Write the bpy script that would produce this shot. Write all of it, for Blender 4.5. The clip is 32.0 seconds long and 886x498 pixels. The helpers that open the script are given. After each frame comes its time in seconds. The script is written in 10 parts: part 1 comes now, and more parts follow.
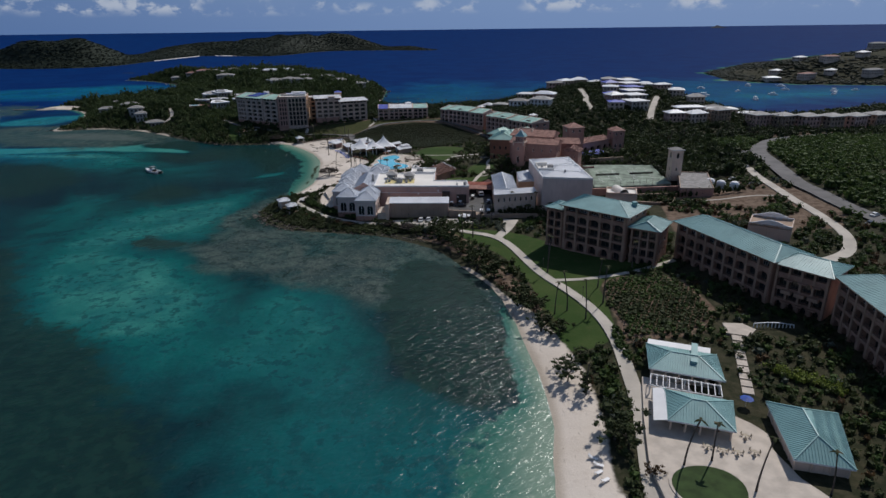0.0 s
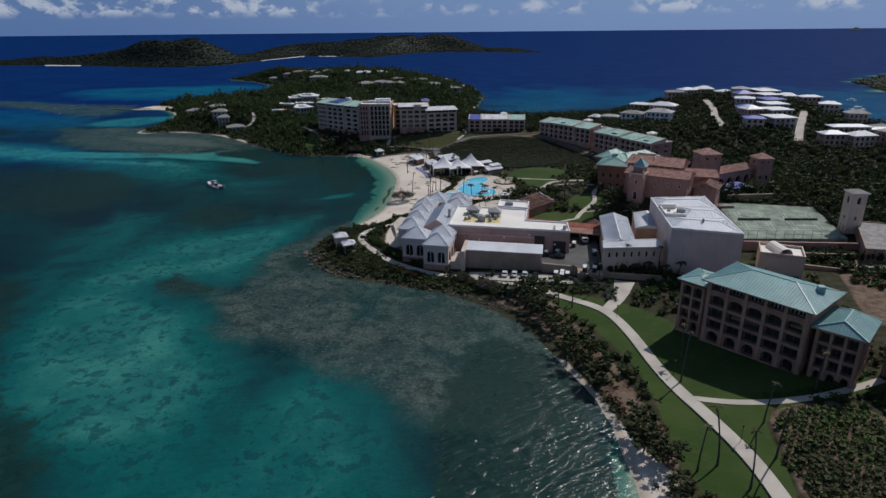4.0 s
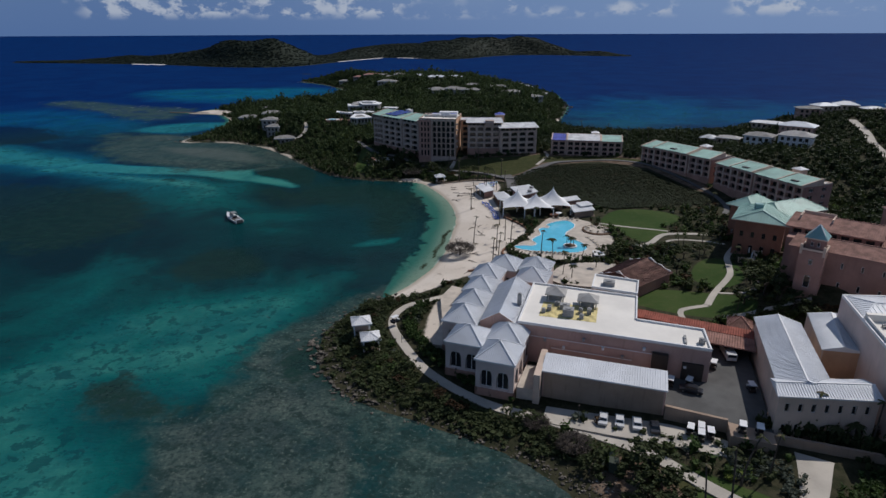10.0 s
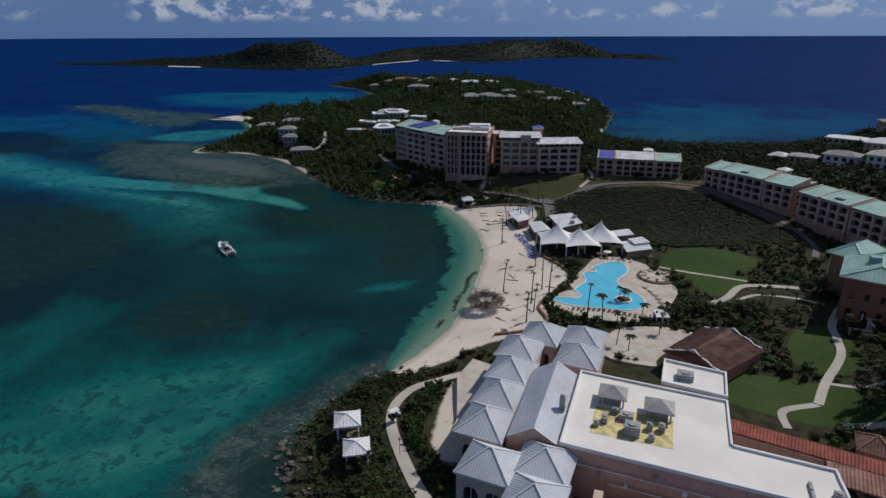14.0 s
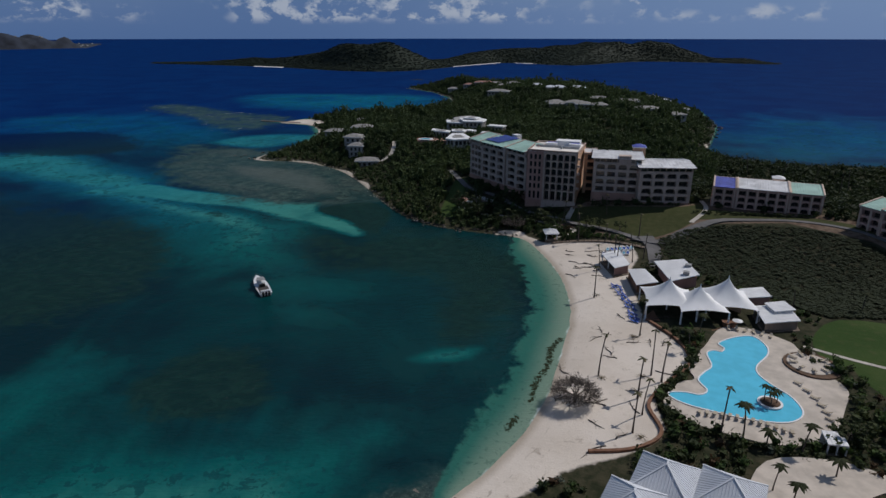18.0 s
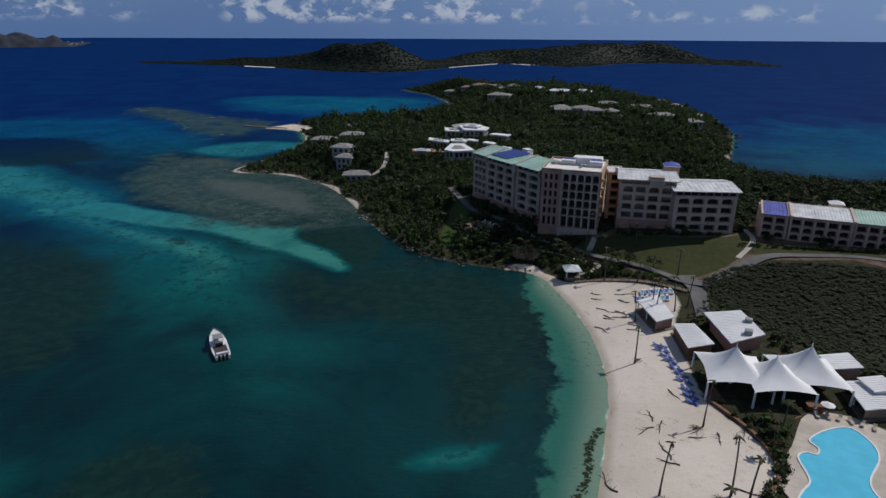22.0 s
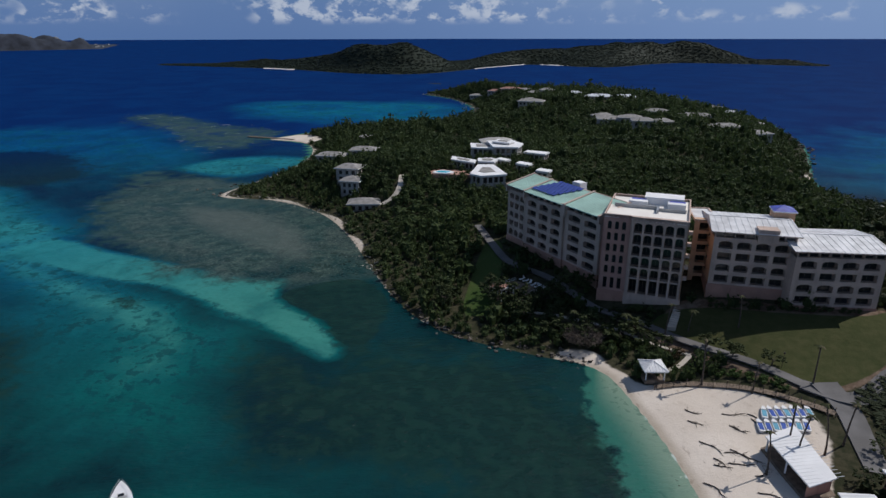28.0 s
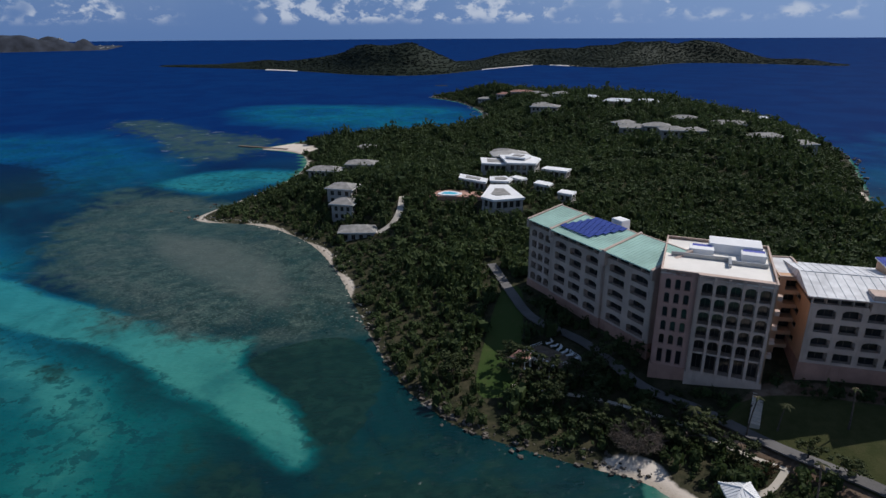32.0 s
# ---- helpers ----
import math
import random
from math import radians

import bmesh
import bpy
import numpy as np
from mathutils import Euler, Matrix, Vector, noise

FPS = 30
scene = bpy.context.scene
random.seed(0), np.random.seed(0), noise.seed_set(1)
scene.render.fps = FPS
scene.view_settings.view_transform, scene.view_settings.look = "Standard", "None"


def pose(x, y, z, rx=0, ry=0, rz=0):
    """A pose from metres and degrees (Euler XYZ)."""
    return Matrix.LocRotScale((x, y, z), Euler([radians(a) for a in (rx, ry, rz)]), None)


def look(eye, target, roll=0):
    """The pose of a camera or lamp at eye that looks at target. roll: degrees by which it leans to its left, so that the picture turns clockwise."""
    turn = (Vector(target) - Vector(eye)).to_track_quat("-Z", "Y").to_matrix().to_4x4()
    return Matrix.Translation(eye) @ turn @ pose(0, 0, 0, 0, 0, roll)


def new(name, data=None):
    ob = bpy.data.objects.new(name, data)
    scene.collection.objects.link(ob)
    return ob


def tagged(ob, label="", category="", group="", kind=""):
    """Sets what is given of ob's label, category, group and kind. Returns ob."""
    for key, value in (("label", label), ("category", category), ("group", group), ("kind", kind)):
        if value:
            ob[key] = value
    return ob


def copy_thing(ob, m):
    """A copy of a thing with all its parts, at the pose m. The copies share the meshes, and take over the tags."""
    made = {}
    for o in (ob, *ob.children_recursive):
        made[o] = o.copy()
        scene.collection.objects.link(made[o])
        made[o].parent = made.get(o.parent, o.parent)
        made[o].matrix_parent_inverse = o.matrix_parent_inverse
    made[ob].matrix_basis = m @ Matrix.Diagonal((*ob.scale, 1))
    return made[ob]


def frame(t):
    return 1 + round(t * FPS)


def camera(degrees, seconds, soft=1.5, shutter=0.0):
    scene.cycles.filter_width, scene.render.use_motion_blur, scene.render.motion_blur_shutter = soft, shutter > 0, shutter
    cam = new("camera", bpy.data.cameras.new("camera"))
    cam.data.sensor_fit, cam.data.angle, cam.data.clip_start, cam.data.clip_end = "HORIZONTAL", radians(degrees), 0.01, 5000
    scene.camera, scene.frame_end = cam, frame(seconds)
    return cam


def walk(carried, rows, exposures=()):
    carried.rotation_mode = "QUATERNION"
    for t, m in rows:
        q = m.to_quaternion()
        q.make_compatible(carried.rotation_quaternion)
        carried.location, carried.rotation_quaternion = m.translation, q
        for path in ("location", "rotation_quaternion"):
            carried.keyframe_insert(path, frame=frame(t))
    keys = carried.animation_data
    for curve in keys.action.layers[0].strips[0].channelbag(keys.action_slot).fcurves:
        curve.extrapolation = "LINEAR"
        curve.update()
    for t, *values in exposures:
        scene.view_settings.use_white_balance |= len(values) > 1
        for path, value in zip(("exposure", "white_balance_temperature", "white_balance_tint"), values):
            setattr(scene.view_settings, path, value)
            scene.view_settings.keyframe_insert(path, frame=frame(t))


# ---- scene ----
cam = camera(72.6, 32.0)
PATH = [
    (0, (1.864, -0.937, 79.926), (1.867, 0.937, 79.227), -0.7),
    (0.5, (1.545, 6.328, 80.178), (1.514, 8.201, 79.478), -0.6),
    (1, (1.509, 13.264, 80.337), (1.448, 15.137, 79.636), -0.6),
    (1.5, (1.572, 20.367, 80.365), (1.506, 22.239, 79.665), -0.6),
    (2, (1.669, 27.949, 80.209), (1.576, 29.821, 79.51), -0.6),
    (2.5, (1.914, 35.514, 79.873), (1.764, 37.383, 79.177), -0.6),
    (3, (2.204, 42.963, 79.541), (2.009, 44.828, 78.846), -0.5),
    (3.5, (2.495, 50.621, 79.292), (2.256, 52.482, 78.599), -0.6),
    (4, (2.471, 58.32, 79.001), (2.17, 60.173, 78.309), -0.6),
    (4.5, (1.897, 65.801, 78.682), (1.534, 67.642, 77.991), -0.4),
    (6.5, (-0.752, 93.833, 78.098), (-1.278, 95.635, 77.408), -0.2),
    (7, (-1.668, 100.07, 78.043), (-2.195, 101.872, 77.354), -0.3),
    (7.5, (-2.565, 106.039, 78.027), (-3.094, 107.841, 77.338), -0.3),
    (8, (-3.629, 111.832, 77.901), (-4.159, 113.633, 77.214), -0.3),
    (8.5, (-4.782, 117.316, 77.807), (-5.314, 119.118, 77.12), -0.3),
    (9, (-5.984, 122.627, 77.567), (-6.517, 124.429, 76.883), -0.2),
    (9.5, (-7.286, 128.16, 77.61), (-7.821, 129.961, 76.925), -0.3),
    (10, (-8.623, 133.57, 77.571), (-9.159, 135.372, 76.886), -0.3),
    (10.5, (-9.63, 139.027, 77.545), (-10.167, 140.828, 76.861), -0.4),
    (11, (-10.88, 144.181, 77.578), (-11.416, 145.982, 76.894), -0.4),
    (11.5, (-11.955, 149.367, 77.454), (-12.491, 151.169, 76.772), -0.4),
    (12, (-12.859, 154.751, 77.31), (-13.399, 156.552, 76.629), -0.4),
    (12.5, (-13.71, 160.133, 77.212), (-14.272, 161.928, 76.532), -0.5),
    (13, (-14.805, 165.335, 77.182), (-15.385, 167.125, 76.504), -0.5),
    (13.5, (-16.272, 170.721, 77.213), (-16.879, 172.502, 76.536), -0.4),
    (14, (-17.837, 176.153, 77.235), (-18.481, 177.922, 76.557), -0.3),
    (14.5, (-19.499, 181.679, 77.122), (-20.181, 183.434, 76.445), -0.2),
    (16.5, (-27.934, 203.742, 76.612), (-28.745, 205.441, 75.938), -0.2),
    (17, (-30.107, 208.648, 76.518), (-30.937, 210.338, 75.843), -0.1),
    (17.5, (-32.324, 213.346, 76.576), (-33.172, 215.028, 75.903), -0.2),
    (18, (-34.7, 218.078, 76.463), (-35.566, 219.751, 75.791), -0.1),
    (18.5, (-36.959, 222.696, 76.285), (-37.839, 224.362, 75.614), -0.1),
    (19, (-39.411, 227.093, 76.034), (-40.289, 228.76, 75.364), -0.0),
    (19.5, (-41.715, 231.639, 75.89), (-42.6, 233.303, 75.22), 0.1),
    (20, (-44.24, 236.12, 75.834), (-45.134, 237.779, 75.164), 0.1),
    (20.5, (-46.758, 240.197, 75.886), (-47.657, 241.853, 75.216), 0.1),
    (21, (-49.438, 244.084, 75.972), (-50.327, 245.746, 75.301), 0.2),
    (21.5, (-51.936, 248.045, 75.986), (-52.787, 249.726, 75.315), 0.2),
    (22, (-54.601, 252.405, 75.93), (-55.451, 254.086, 75.259), 0.2),
    (22.5, (-56.894, 256.452, 75.908), (-57.745, 258.133, 75.236), 0.2),
    (23, (-59.105, 260.793, 75.956), (-59.944, 262.48, 75.285), 0.1),
    (23.5, (-61.507, 265.176, 75.917), (-62.341, 266.865, 75.244), 0.2),
    (24, (-63.591, 269.49, 75.932), (-64.434, 271.174, 75.259), 0.2),
    (24.5, (-65.886, 274.168, 75.822), (-66.747, 275.843, 75.148), 0.1),
    (25, (-68.215, 278.86, 75.681), (-69.093, 280.526, 75.006), 0.1),
    (25.5, (-70.651, 283.617, 75.544), (-71.541, 285.277, 74.869), 0.1),
    (27.5, (-80.048, 301.266, 75.454), (-80.962, 302.913, 74.782), -0.2),
    (28, (-82.441, 305.846, 75.466), (-83.36, 307.491, 74.795), -0.2),
    (28.5, (-84.797, 310.497, 75.621), (-85.719, 312.139, 74.949), -0.3),
    (29, (-87.073, 314.977, 75.58), (-88.0, 316.617, 74.908), -0.4),
    (29.5, (-89.404, 319.247, 75.552), (-90.334, 320.886, 74.881), -0.4),
    (30, (-91.998, 323.65, 75.605), (-92.93, 325.287, 74.934), -0.4),
    (30.5, (-94.607, 327.96, 75.582), (-95.541, 329.597, 74.91), -0.4),
    (31, (-97.22, 332.017, 75.711), (-98.154, 333.653, 75.039), -0.4),
    (31.5, (-99.607, 336.517, 75.697), (-100.544, 338.151, 75.026), -0.4),
    (32, (-102.026, 340.782, 75.597), (-102.963, 342.416, 74.926), -0.4),
]
walk(cam, [(t, look(eye, target, roll)) for t, eye, target, roll in PATH], exposures=[(0.0, -0.12), (8.0, -0.16), (13.0, -0.24), (18.0, -0.34), (22.0, -0.24), (28.0, 0.02), (32.0, 0.12)])

# ---- light ----
SUN_AZ, SUN_EL = 52.0, 48.0          # degrees from +x, and above the horizon
sun_way = Vector((math.cos(radians(SUN_AZ)) * math.cos(radians(SUN_EL)), math.sin(radians(SUN_AZ)) * math.cos(radians(SUN_EL)), math.sin(radians(SUN_EL))))
sun = new("sun", bpy.data.lights.new("sun", "SUN"))
sun.data.energy, sun.data.angle, sun.data.color = 3.3, radians(0.55), (1.0, 0.955, 0.91)
sun.matrix_world = look((0, 0, 500), Vector((0, 0, 500)) - sun_way)


class Nodes:
    """Short hand for a node tree."""

    def __init__(self, tree):
        self.t = tree
        tree.nodes.clear()

    def add(self, kind, inputs=None):
        n = self.t.nodes.new(kind)
        for k, v in (inputs or {}).items():
            if isinstance(v, bpy.types.NodeSocket):
                self.t.links.new(v, n.inputs[k])
            else:
                n.inputs[k].default_value = v
        return n

    def math(self, op, a, b=0.0, c=0.0, clamp=False):
        n = self.add("ShaderNodeMath", {0: a, 1: b, 2: c})
        n.operation, n.use_clamp = op, clamp
        return n.outputs[0]

    def scaled(self, vec, by):
        n = self.add("ShaderNodeVectorMath", {0: vec, 1: by})
        n.operation = "MULTIPLY"
        return n.outputs[0]

    def attribute(self, name):
        n = self.add("ShaderNodeAttribute")
        n.attribute_name = name
        return n

    def mix(self, fac, a, b, blend="MIX"):
        n = self.add("ShaderNodeMix")
        n.data_type, n.blend_type = "RGBA", blend
        for k, v in ((0, fac), (6, a), (7, b)):
            if isinstance(v, bpy.types.NodeSocket):
                self.t.links.new(v, n.inputs[k])
            else:
                n.inputs[k].default_value = v
        return n.outputs[2]

    def noise(self, vec, scale, detail=4.0, rough=0.55, warp=0.0):
        return self.add("ShaderNodeTexNoise", {"Vector": vec, "Scale": scale, "Detail": detail, "Roughness": rough, "Distortion": warp}).outputs[0]

    def ramp(self, fac, lo, hi, a=0.0, b=1.0):
        n = self.add("ShaderNodeMapRange", {0: fac, 1: lo, 2: hi, 3: a, 4: b})
        n.interpolation_type = "SMOOTHSTEP"
        return n.outputs[0]


world = bpy.data.worlds.new("sky")
scene.world = world
world.use_nodes = True
N = Nodes(world.node_tree)
sky = N.add("ShaderNodeTexSky")
sky.sky_type, sky.sun_disc, sky.sun_elevation, sky.sun_rotation = "NISHITA", False, radians(SUN_EL), radians(90 - SUN_AZ)
sky.altitude, sky.air_density, sky.dust_density, sky.ozone_density = 50.0, 1.0, 0.6, 2.0
way = N.add("ShaderNodeTexCoord").outputs["Generated"]
xyz = N.add("ShaderNodeSeparateXYZ", {0: way})
up = xyz.outputs[2]
# fair-weather cumulus low over the horizon, thin veil above
low = N.scaled(way, (1.0, 1.0, 1.5))
puff = N.noise(low, 34.0, 7.0, 0.60, 0.2)
heap = N.noise(low, 9.0, 3.0, 0.5)
body = N.math("MULTIPLY", N.ramp(puff, 0.46, 0.60), N.ramp(heap, 0.40, 0.54))
band = N.math("MULTIPLY", N.ramp(up, 0.012, 0.026), N.ramp(up, 0.32, 0.10))
veil = N.math("MULTIPLY", N.ramp(N.noise(low, 3.0, 6.0, 0.6, 0.6), 0.42, 0.75), N.ramp(up, 0.0, 0.08))
cloud = N.math("ADD", N.math("MULTIPLY", body, band), N.math("MULTIPLY", veil, 0.12), clamp=True)
haze = N.ramp(up, 0.45, 0.0, 0.0, 0.95)
sunward = N.math("ADD", N.math("MULTIPLY", xyz.outputs[0], 0.62), N.math("MULTIPLY", xyz.outputs[1], 0.79))
tone = N.mix(haze, sky.outputs[0], N.mix(N.ramp(sunward, 0.1, 1.0), (1.1, 2.2, 4.9, 1), (2.1, 3.5, 6.6, 1)))
tone = N.mix(N.math("MULTIPLY", cloud, 0.8), tone, (6.2, 6.9, 8.2, 1))
back = N.add("ShaderNodeBackground", {"Color": tone, "Strength": 0.075})
N.t.links.new(back.outputs[0], N.add("ShaderNodeOutputWorld").inputs[0])

# ---- materials ----
def material(name, color, rough=0.7, metal=0.0, vary=0.15, grain=1.5, fine=12.0, bump=0.2, stain=0.0, spec=0.3, island=0.0):
    """A plain surface: colour varied at two scales, relief, weathering stains, and an optional change from piece to piece."""
    m = bpy.data.materials.new(name)
    m.use_nodes = True
    n = Nodes(m.node_tree)
    geo = n.add("ShaderNodeNewGeometry")
    pos = geo.outputs["Position"]
    big, small = n.noise(pos, 1.0 / max(grain, 0.01), 4.0), n.noise(pos, fine, 3.0)
    c = (*color, 1)
    dark, light = tuple(x * (1 - 1.6 * vary) for x in color) + (1,), tuple(min(1, x * (1 + vary)) for x in color) + (1,)
    tone = n.mix(n.ramp(big, 0.3, 0.7), dark, light)
    tone = n.mix(n.math("MULTIPLY", n.ramp(small, 0.35, 0.75), 0.4), tone, c)
    if stain:
        run = n.noise(n.scaled(pos, (0.9, 0.9, 0.12)), 1.1, 5.0, 0.65)
        tone = n.mix(n.math("MULTIPLY", n.ramp(run, 0.52, 0.78), stain), tone, (color[0] * 0.35, color[1] * 0.33, color[2] * 0.3, 1))
    if island:
        pick = n.math("MULTIPLY_ADD", geo.outputs["Random Per Island"], island * 2, 1 - island)
        tone = n.mix(1.0, tone, n.add("ShaderNodeCombineColor", {0: pick, 1: pick, 2: pick}).outputs[0], "MULTIPLY")
    p = n.add("ShaderNodeBsdfPrincipled", {"Base Color": tone, "Metallic": metal, "Roughness": rough, "Specular IOR Level": spec})
    if bump:
        b = n.add("ShaderNodeBump", {"Height": n.math("ADD", small, n.math("MULTIPLY", big, 0.5)), "Strength": bump, "Distance": 0.06})
        n.t.links.new(b.outputs[0], p.inputs["Normal"])
    n.t.links.new(p.outputs[0], n.add("ShaderNodeOutputMaterial").inputs[0])
    return m


M = {
    "cream": material("cream_stucco", (0.60, 0.47, 0.385), 0.85, vary=0.1, grain=6, stain=0.35),
    "hotel_wall": material("weathered_cream_stucco", (0.50, 0.385, 0.325), 0.87, vary=0.12, grain=5, stain=0.4),
    "hotel_rose": material("dusky_rose_stucco", (0.44, 0.265, 0.225), 0.87, vary=0.12, grain=5, stain=0.4),
    "pink": material("pink_stucco", (0.52, 0.34, 0.29), 0.85, vary=0.1, grain=6, stain=0.4),
    "apart": material("apartment_stucco", (0.33, 0.186, 0.136), 0.85, vary=0.16, grain=5, stain=0.4),
    "apart_trim": material("apartment_trim", (0.37, 0.232, 0.168), 0.85, vary=0.14, grain=5, stain=0.4),
    "rose": material("rose_stucco", (0.37, 0.215, 0.18), 0.85, vary=0.14, grain=6, stain=0.35),
    "peach": material("peach_stucco", (0.54, 0.34, 0.22), 0.85, vary=0.1, grain=6, stain=0.2),
    "brickwall": material("orange_rose_stucco", (0.30, 0.145, 0.10), 0.88, vary=0.14, grain=6, stain=0.35),
    "ochre": material("ochre_wall", (0.34, 0.25, 0.19), 0.9, vary=0.12, grain=5, stain=0.4),
    "plinth": material("plinth", (0.40, 0.23, 0.18), 0.85, vary=0.12, grain=4, stain=0.4),
    "white": material("white_paint", (0.74, 0.74, 0.75), 0.7, vary=0.05, grain=5, stain=0.12),
    "deckroof": material("white_flat_roof", (0.76, 0.725, 0.675), 0.85, vary=0.07, grain=9, fine=2.0, stain=0.0),
    "teal": material("teal_metal_roof", (0.20, 0.36, 0.36), 0.45, vary=0.10, grain=5, stain=0.1, spec=0.4),
    "mint": material("mint_metal_roof", (0.36, 0.54, 0.47), 0.5, vary=0.12, grain=6, stain=0.1),
    "silver": material("silver_roof_sheet", (0.66, 0.66, 0.67), 0.5, 0.0, vary=0.16, grain=3, stain=0.15),
    "seam": material("white_seam_roof", (0.62, 0.64, 0.68), 0.5, vary=0.07, grain=5, stain=0.1),
    "grey_roof": material("weathered_shingle", (0.26, 0.25, 0.24), 0.9, vary=0.2, grain=2, stain=0.3),
    "grey_wall": material("weathered_grey_wall", (0.36, 0.34, 0.32), 0.9, vary=0.12, grain=4, stain=0.35),
    "blush": material("pale_blush_stucco", (0.62, 0.50, 0.455), 0.85, vary=0.08, grain=6, stain=0.3),
    "brick_red": material("brick_red_tile", (0.33, 0.105, 0.075), 0.85, vary=0.2, grain=2, fine=5, stain=0.25),
    "pale_roof": material("pale_shingle", (0.40, 0.385, 0.37), 0.9, vary=0.15, grain=3, stain=0.3),
    "terracotta": material("terracotta_tile", (0.30, 0.165, 0.135), 0.85, vary=0.25, grain=2, fine=5, stain=0.3),
    "brown_roof": material("brown_tile", (0.155, 0.085, 0.07), 0.9, vary=0.25, grain=2, fine=5, stain=0.2),
    "tarp": material("blue_tarp", (0.09, 0.11, 0.42), 0.5, vary=0.2, grain=2, bump=0.4),
    "solar": material("solar_glass", (0.045, 0.07, 0.30), 0.2, vary=0.1, grain=3, spec=0.6, bump=0),
    "glass": material("dark_glass", (0.02, 0.023, 0.028), 0.08, vary=0.2, grain=4, spec=0.6, bump=0),
    # recess back walls: their shade is put into the colour, darker than the stucco
    "shade": material("shaded_recess_wall", (0.30, 0.235, 0.20), 0.9, vary=0.15, grain=3, stain=0.4),
    "bronze": material("dark_window_frame", (0.07, 0.06, 0.055), 0.5, vary=0.1),
    "rail": material("dark_railing", (0.05, 0.04, 0.035), 0.5, vary=0.1),
    "concrete": material("path_concrete", (0.46, 0.42, 0.37), 0.9, vary=0.12, grain=7, fine=3, stain=0.0),
    "paver": material("paving_stone", (0.50, 0.44, 0.38), 0.9, vary=0.12, grain=3, fine=3, island=0.1),
    "asphalt": material("asphalt", (0.10, 0.10, 0.10), 0.9, vary=0.22, grain=8, fine=4),
    "road": material("sun_bleached_road", (0.135, 0.13, 0.13), 0.9, vary=0.18, grain=8, fine=3),
    "court": material("worn_tennis_court", (0.20, 0.25, 0.20), 0.85, vary=0.30, grain=5, fine=1.0),
    "line": material("line_paint", (0.7, 0.7, 0.68), 0.8, vary=0.1),
    "rock": material("shore_rock", (0.105, 0.092, 0.078), 0.95, vary=0.4, grain=1.5, fine=3, bump=0.8, island=0.45),
    "palerock": material("coral_rubble", (0.36, 0.33, 0.28), 0.95, vary=0.3, grain=1.5, fine=3, bump=0.6, island=0.35),
    "canvas": material("white_canvas", (0.78, 0.78, 0.79), 0.7, vary=0.04, grain=3, bump=0.05),
    "wood": material("weathered_wood", (0.17, 0.13, 0.10), 0.85, vary=0.25, grain=1, fine=8, island=0.2),
    "timber": material("brown_timber", (0.20, 0.10, 0.06), 0.8, vary=0.2, grain=1, fine=8),
    "steel": material("grey_steel", (0.35, 0.36, 0.37), 0.45, 0.6, vary=0.1, grain=2),
    "pool": material("pool_water", (0.10, 0.52, 0.72), 0.06, vary=0.06, grain=3, spec=0.5, bump=0.05),
    "poolside": material("pool_coping", (0.10, 0.30, 0.42), 0.6, vary=0.1, grain=3),
    "blue": material("blue_plastic", (0.03, 0.08, 0.34), 0.5, vary=0.1),
    "shell": material("white_plastic", (0.72, 0.72, 0.73), 0.35, vary=0.05, spec=0.5),
    "black": material("black_rubber", (0.015, 0.015, 0.015), 0.8, vary=0.1),
    "car_dark": material("dark_car_paint", (0.02, 0.022, 0.03), 0.2, vary=0.05, spec=0.6, bump=0),
    "car_white": material("white_car_paint", (0.62, 0.62, 0.63), 0.25, vary=0.03, spec=0.6, bump=0),
    "straw": material("dry_palm_leaf", (0.13, 0.105, 0.06), 0.9, vary=0.3, island=0.4),
    "tan": material("beige_cushion", (0.42, 0.36, 0.28), 0.85, vary=0.1),
    "soil": material("bare_soil", (0.12, 0.075, 0.05), 0.95, vary=0.3, grain=2, fine=3, bump=0.6),
    "bark": material("grey_bark", (0.085, 0.07, 0.06), 0.95, vary=0.3, grain=0.5, fine=9, bump=0.6),
    "turf": material("clipped_turf", (0.034, 0.060, 0.017), 0.95, vary=0.25, grain=3, fine=4),
    # distance haze is put into this colour: dark blue-grey land
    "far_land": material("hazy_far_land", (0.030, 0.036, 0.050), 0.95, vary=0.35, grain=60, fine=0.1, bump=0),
    "hvac": material("grey_plant_housing", (0.30, 0.30, 0.30), 0.6, vary=0.15, grain=2),
    "yellow": material("yellow_roof_patch", (0.62, 0.52, 0.25), 0.9, vary=0.25, grain=1.5),
}


def leaf_material(name, a, b, rough=0.75):
    m = bpy.data.materials.new(name)
    m.use_nodes = True
    n = Nodes(m.node_tree)
    geo = n.add("ShaderNodeNewGeometry")
    pick = geo.outputs["Random Per Island"]
    patch = n.noise(geo.outputs["Position"], 0.045, 3.0)
    tone = n.mix(n.ramp(n.math("ADD", n.math("MULTIPLY", pick, 0.38), n.math("MULTIPLY", patch, 0.78)), 0.25, 0.9), (*a, 1), (*b, 1))
    tone = n.mix(n.ramp(n.noise(geo.outputs["Position"], 0.16, 3.0), 0.60, 0.80, 0.0, 0.3), tone, (0.085, 0.075, 0.05, 1))
    p = n.add("ShaderNodeBsdfPrincipled", {"Base Color": tone, "Roughness": rough, "Specular IOR Level": 0.2})
    through_light = n.add("ShaderNodeBsdfTranslucent", {"Color": tone})
    both = n.add("ShaderNodeMixShader", {0: 0.35, 1: p.outputs[0], 2: through_light.outputs[0]})
    n.t.links.new(both.outputs[0], n.add("ShaderNodeOutputMaterial").inputs[0])
    return m


